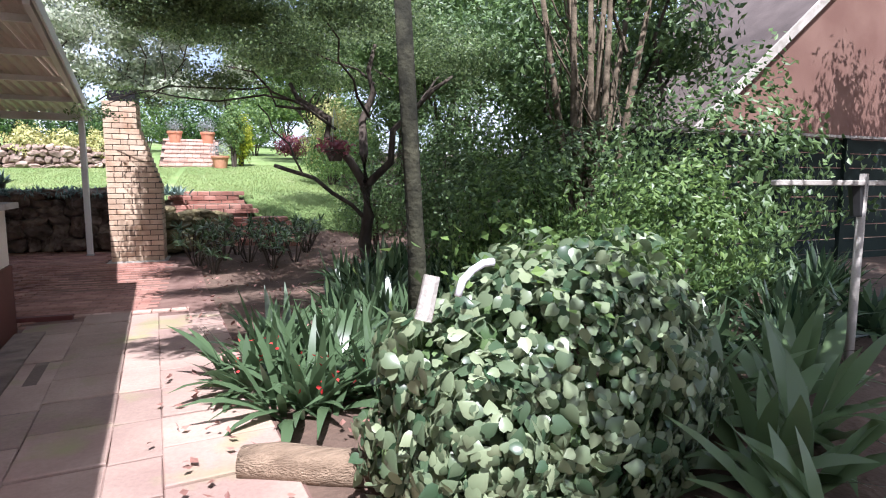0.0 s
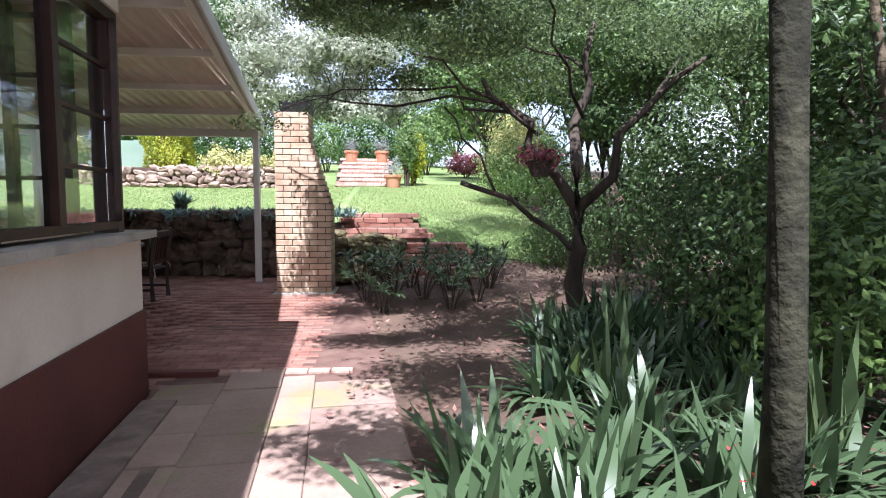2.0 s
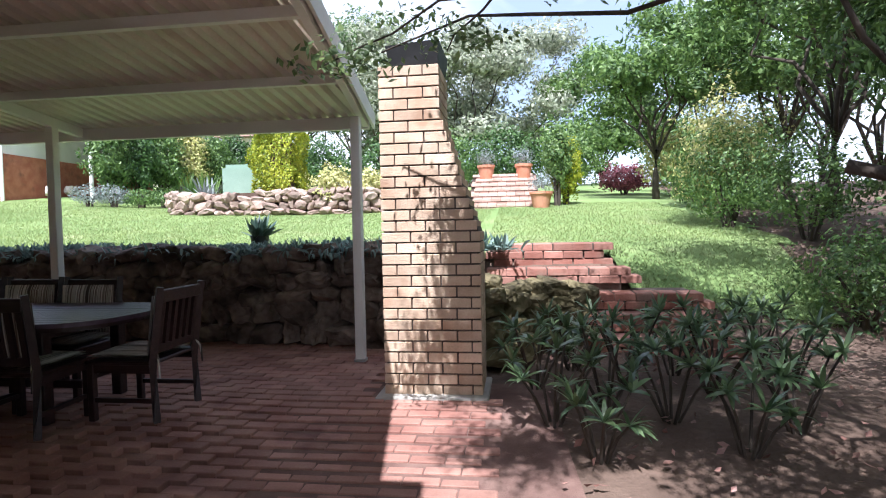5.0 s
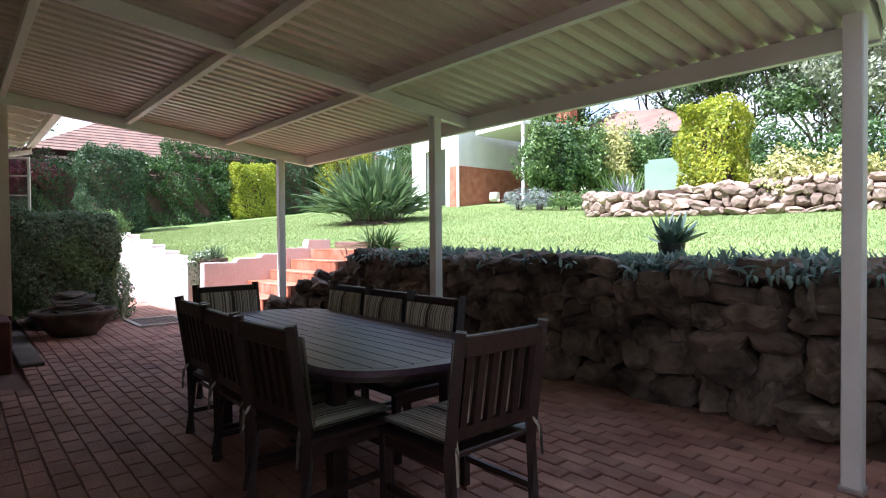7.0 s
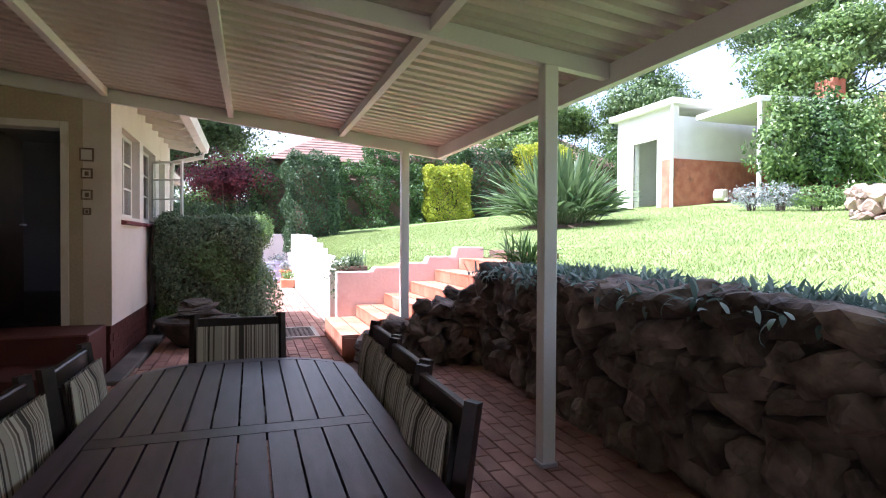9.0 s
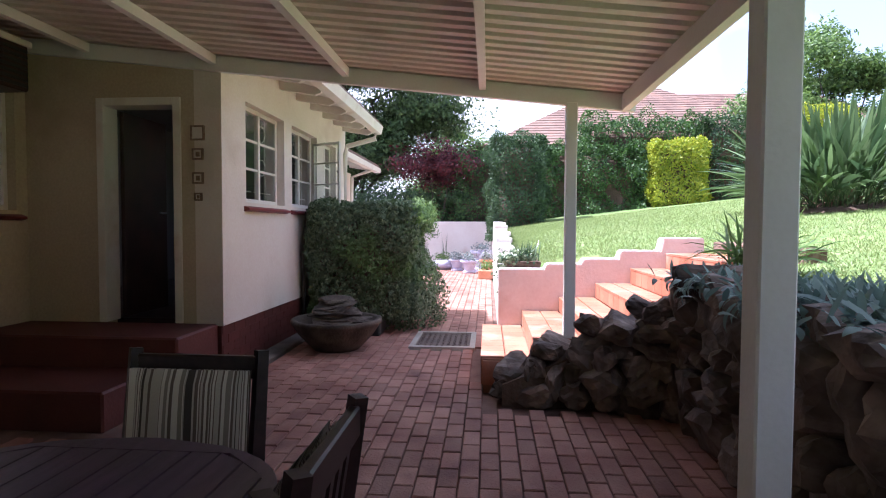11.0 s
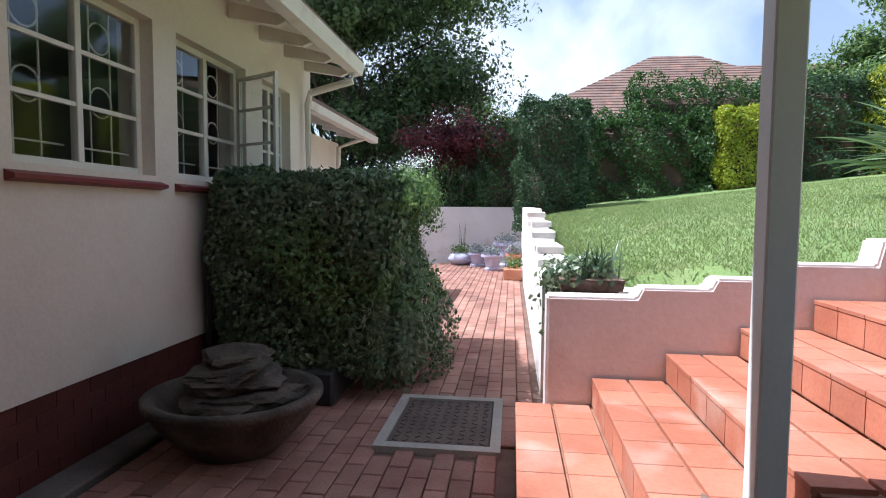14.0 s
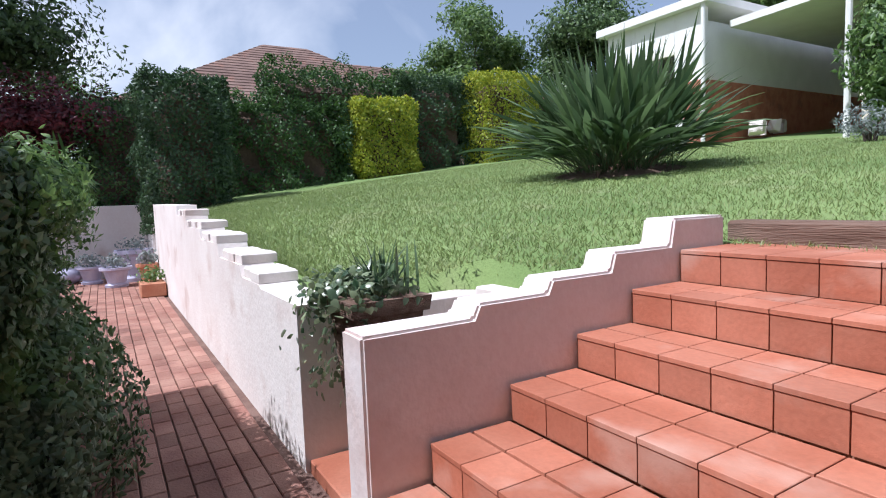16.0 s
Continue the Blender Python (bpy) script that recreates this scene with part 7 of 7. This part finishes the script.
# ---- stair tiles ----
for n, (y, z) in enumerate(STEPS):
    below = STEPS[n - 1][1] if n else 0.05
    nxt = STEPS[n + 1][0] if n + 1 < len(STEPS) else 14.0
    x0, x1 = (-10.3, -8.74)
    cols = 7
    wdt = (x1 - x0) / cols
    for c in range(cols):
        cx = x0 + wdt * (c + 0.5) + 0.0
        put_piece("riser_tile", brick_of("riser_tile", round(wdt - 0.006, 3), 0.02, round(z - below - 0.023, 3), TERRA, 0.002), stair, (cx, y + 0.004, below + 0.0065))
        half = (nxt - y - 0.02) / 2
        for q in range(2):
            d0 = y - 0.012 + q * half + (0.0 if q == 0 else 0.012)
            put_piece("tread_tile", brick_of("tread_tile", round(wdt - 0.005, 3), round(half - 0.004, 3), 0.02, TERRA, 0.002), stair, (cx + (0 if q == 0 else 0.0), d0 + half / 2, z - 0.014))
for n, (y, z) in enumerate(STEPS[:1]):
    put_piece("side_tile", brick_of("side_tile", 0.02, 0.42, 0.2, TERRA, 0.002), stair, (-8.715, y + 0.22, 0.06))
sl = thing("timber_sleeper", "old weathered timber sleeper at the top of the stair", "sleeper", (-9.55, 14.0, 1.09))
part("timber", box(-0.83, -0.09, -0.03, 0.95, 0.09, 0.13, 0.015), SLEEPER, sl)
part("lower_timber", box(-0.80, -0.085, -0.19, 0.9, 0.085, -0.035, 0.015), SLEEPER, sl)

# ---- paving ----
pv = tagged(new("patio_paving"), "red-brown clay brick patio laid in stretcher bond", "paving", kind="structure")
PW, PL = 0.107, 0.22
near, rest = [], []
YEDGE = 7.88
row = 0
y = 7.4
while y < 12.9:
    x = -0.7 + (PL / 2 if row % 2 else 0)
    while x > -22.0:
        ok = True
        if x > -8.8:
            ok = (x < east_x(y) + 0.02 and y > 7.36) or (YEDGE < y < 11.0 and x < -0.75) or (11.0 <= y < 12.7 and x < -1.8)
        elif x > -10.35:
            ok = y > 9.4 and y < (11.38 if x > -10.3 else 11.6)
        else:
            ok = 9.4 < y < 11.6
        if -8.9 < x < -7.4 and y < 9.15:
            ok = False
        if -11.03 < x < -10.07 and 10.6 < y < 11.38:
            ok = False
        if -8.75 < x < -8.1 and y > 11.5:
            ok = False
        if ok:
            (near if -9.2 < x < -6.6 and 9.9 < y < 11.7 else rest).append((x, y, low_z(x, y)))
        x -= PL + 0.007
    y += PW + 0.007
    row += 1
for k, (x, y, z) in enumerate(near[:300]):
    put_piece("paver", brick_of("paver", PL, PW, 0.05, PAVER, 0.005), pv, (x, y, z - 0.05 + 0.002 * math.sin(k * 7.7)), 0.5 * math.sin(k * 3.1))
rest += near[300:]
me = joined_blocks("pavers", [(x, y, z - 0.05 + 0.002 * math.sin(n * 5.1)) for n, (x, y, z) in enumerate(rest)], [(PL, PW, 0.05)] * len(rest), [0.008 * math.sin(n * 2.3) for n in range(len(rest))], 0.005, PAVER)
tagged(mesh_object("pavers", me, pv), kind="stuff")
setting("path_bed", box(-22.2, 9.38, -0.1, -8.9, 11.72, 0.029), SANDJOINT, "sandy joints under the brick path", "paving")
# flagstones
bm = bmesh.new()
strip = [[bm.verts.new((east_x(yy) + o, yy, low_z(east_x(yy) + o, yy) - 0.006)) for o in (-0.02, 1.9)] for yy in np.arange(-1.0, 11.6, 0.4)]
for a, b in zip(strip, strip[1:]):
    bm.faces.new((a[0], a[1], b[1], b[0]))
setting("flagstone_bed", bm, SANDJOINT, "sandy joints between the flagstones", "paving")
fl = tagged(new("flagstone_path"), "worn reddish flagstone path beside the house", "paving", kind="structure")
r_ = random.Random(3)
y = 0.2
cols_ = ((0.02, 0.5), (0.52, 0.45), (0.97, 0.27), (1.24, 0.62))
for c, (off, wd) in enumerate(cols_):
    y = -0.6 + 0.2 * c
    while y < YEDGE:
        ln = r_.uniform(0.42, 0.62)
        if y + ln > YEDGE + 0.08:
            break
        x = east_x(y) + off + wd / 2
        put_piece("flagstone", brick_of("flagstone", round(wd - 0.006, 3), round(ln - 0.012, 2), 0.06, FLAG, 0.006), fl, (x, y + ln / 2, low_z(x, y) - 0.045 + r_.uniform(-0.004, 0.004)), 5.7 + r_.uniform(-0.8, 0.8))
        y += ln
for k in range(8):
    x = east_x(YEDGE) + 0.1 + 0.2 * k
    put_piece("edging_brick", brick_of("edging_brick", 0.19, 0.1, 0.07, PALEBRICK, 0.008), fl, (x, YEDGE - 0.02, low_z(x, YEDGE) - 0.05), 2 * math.sin(k * 5))
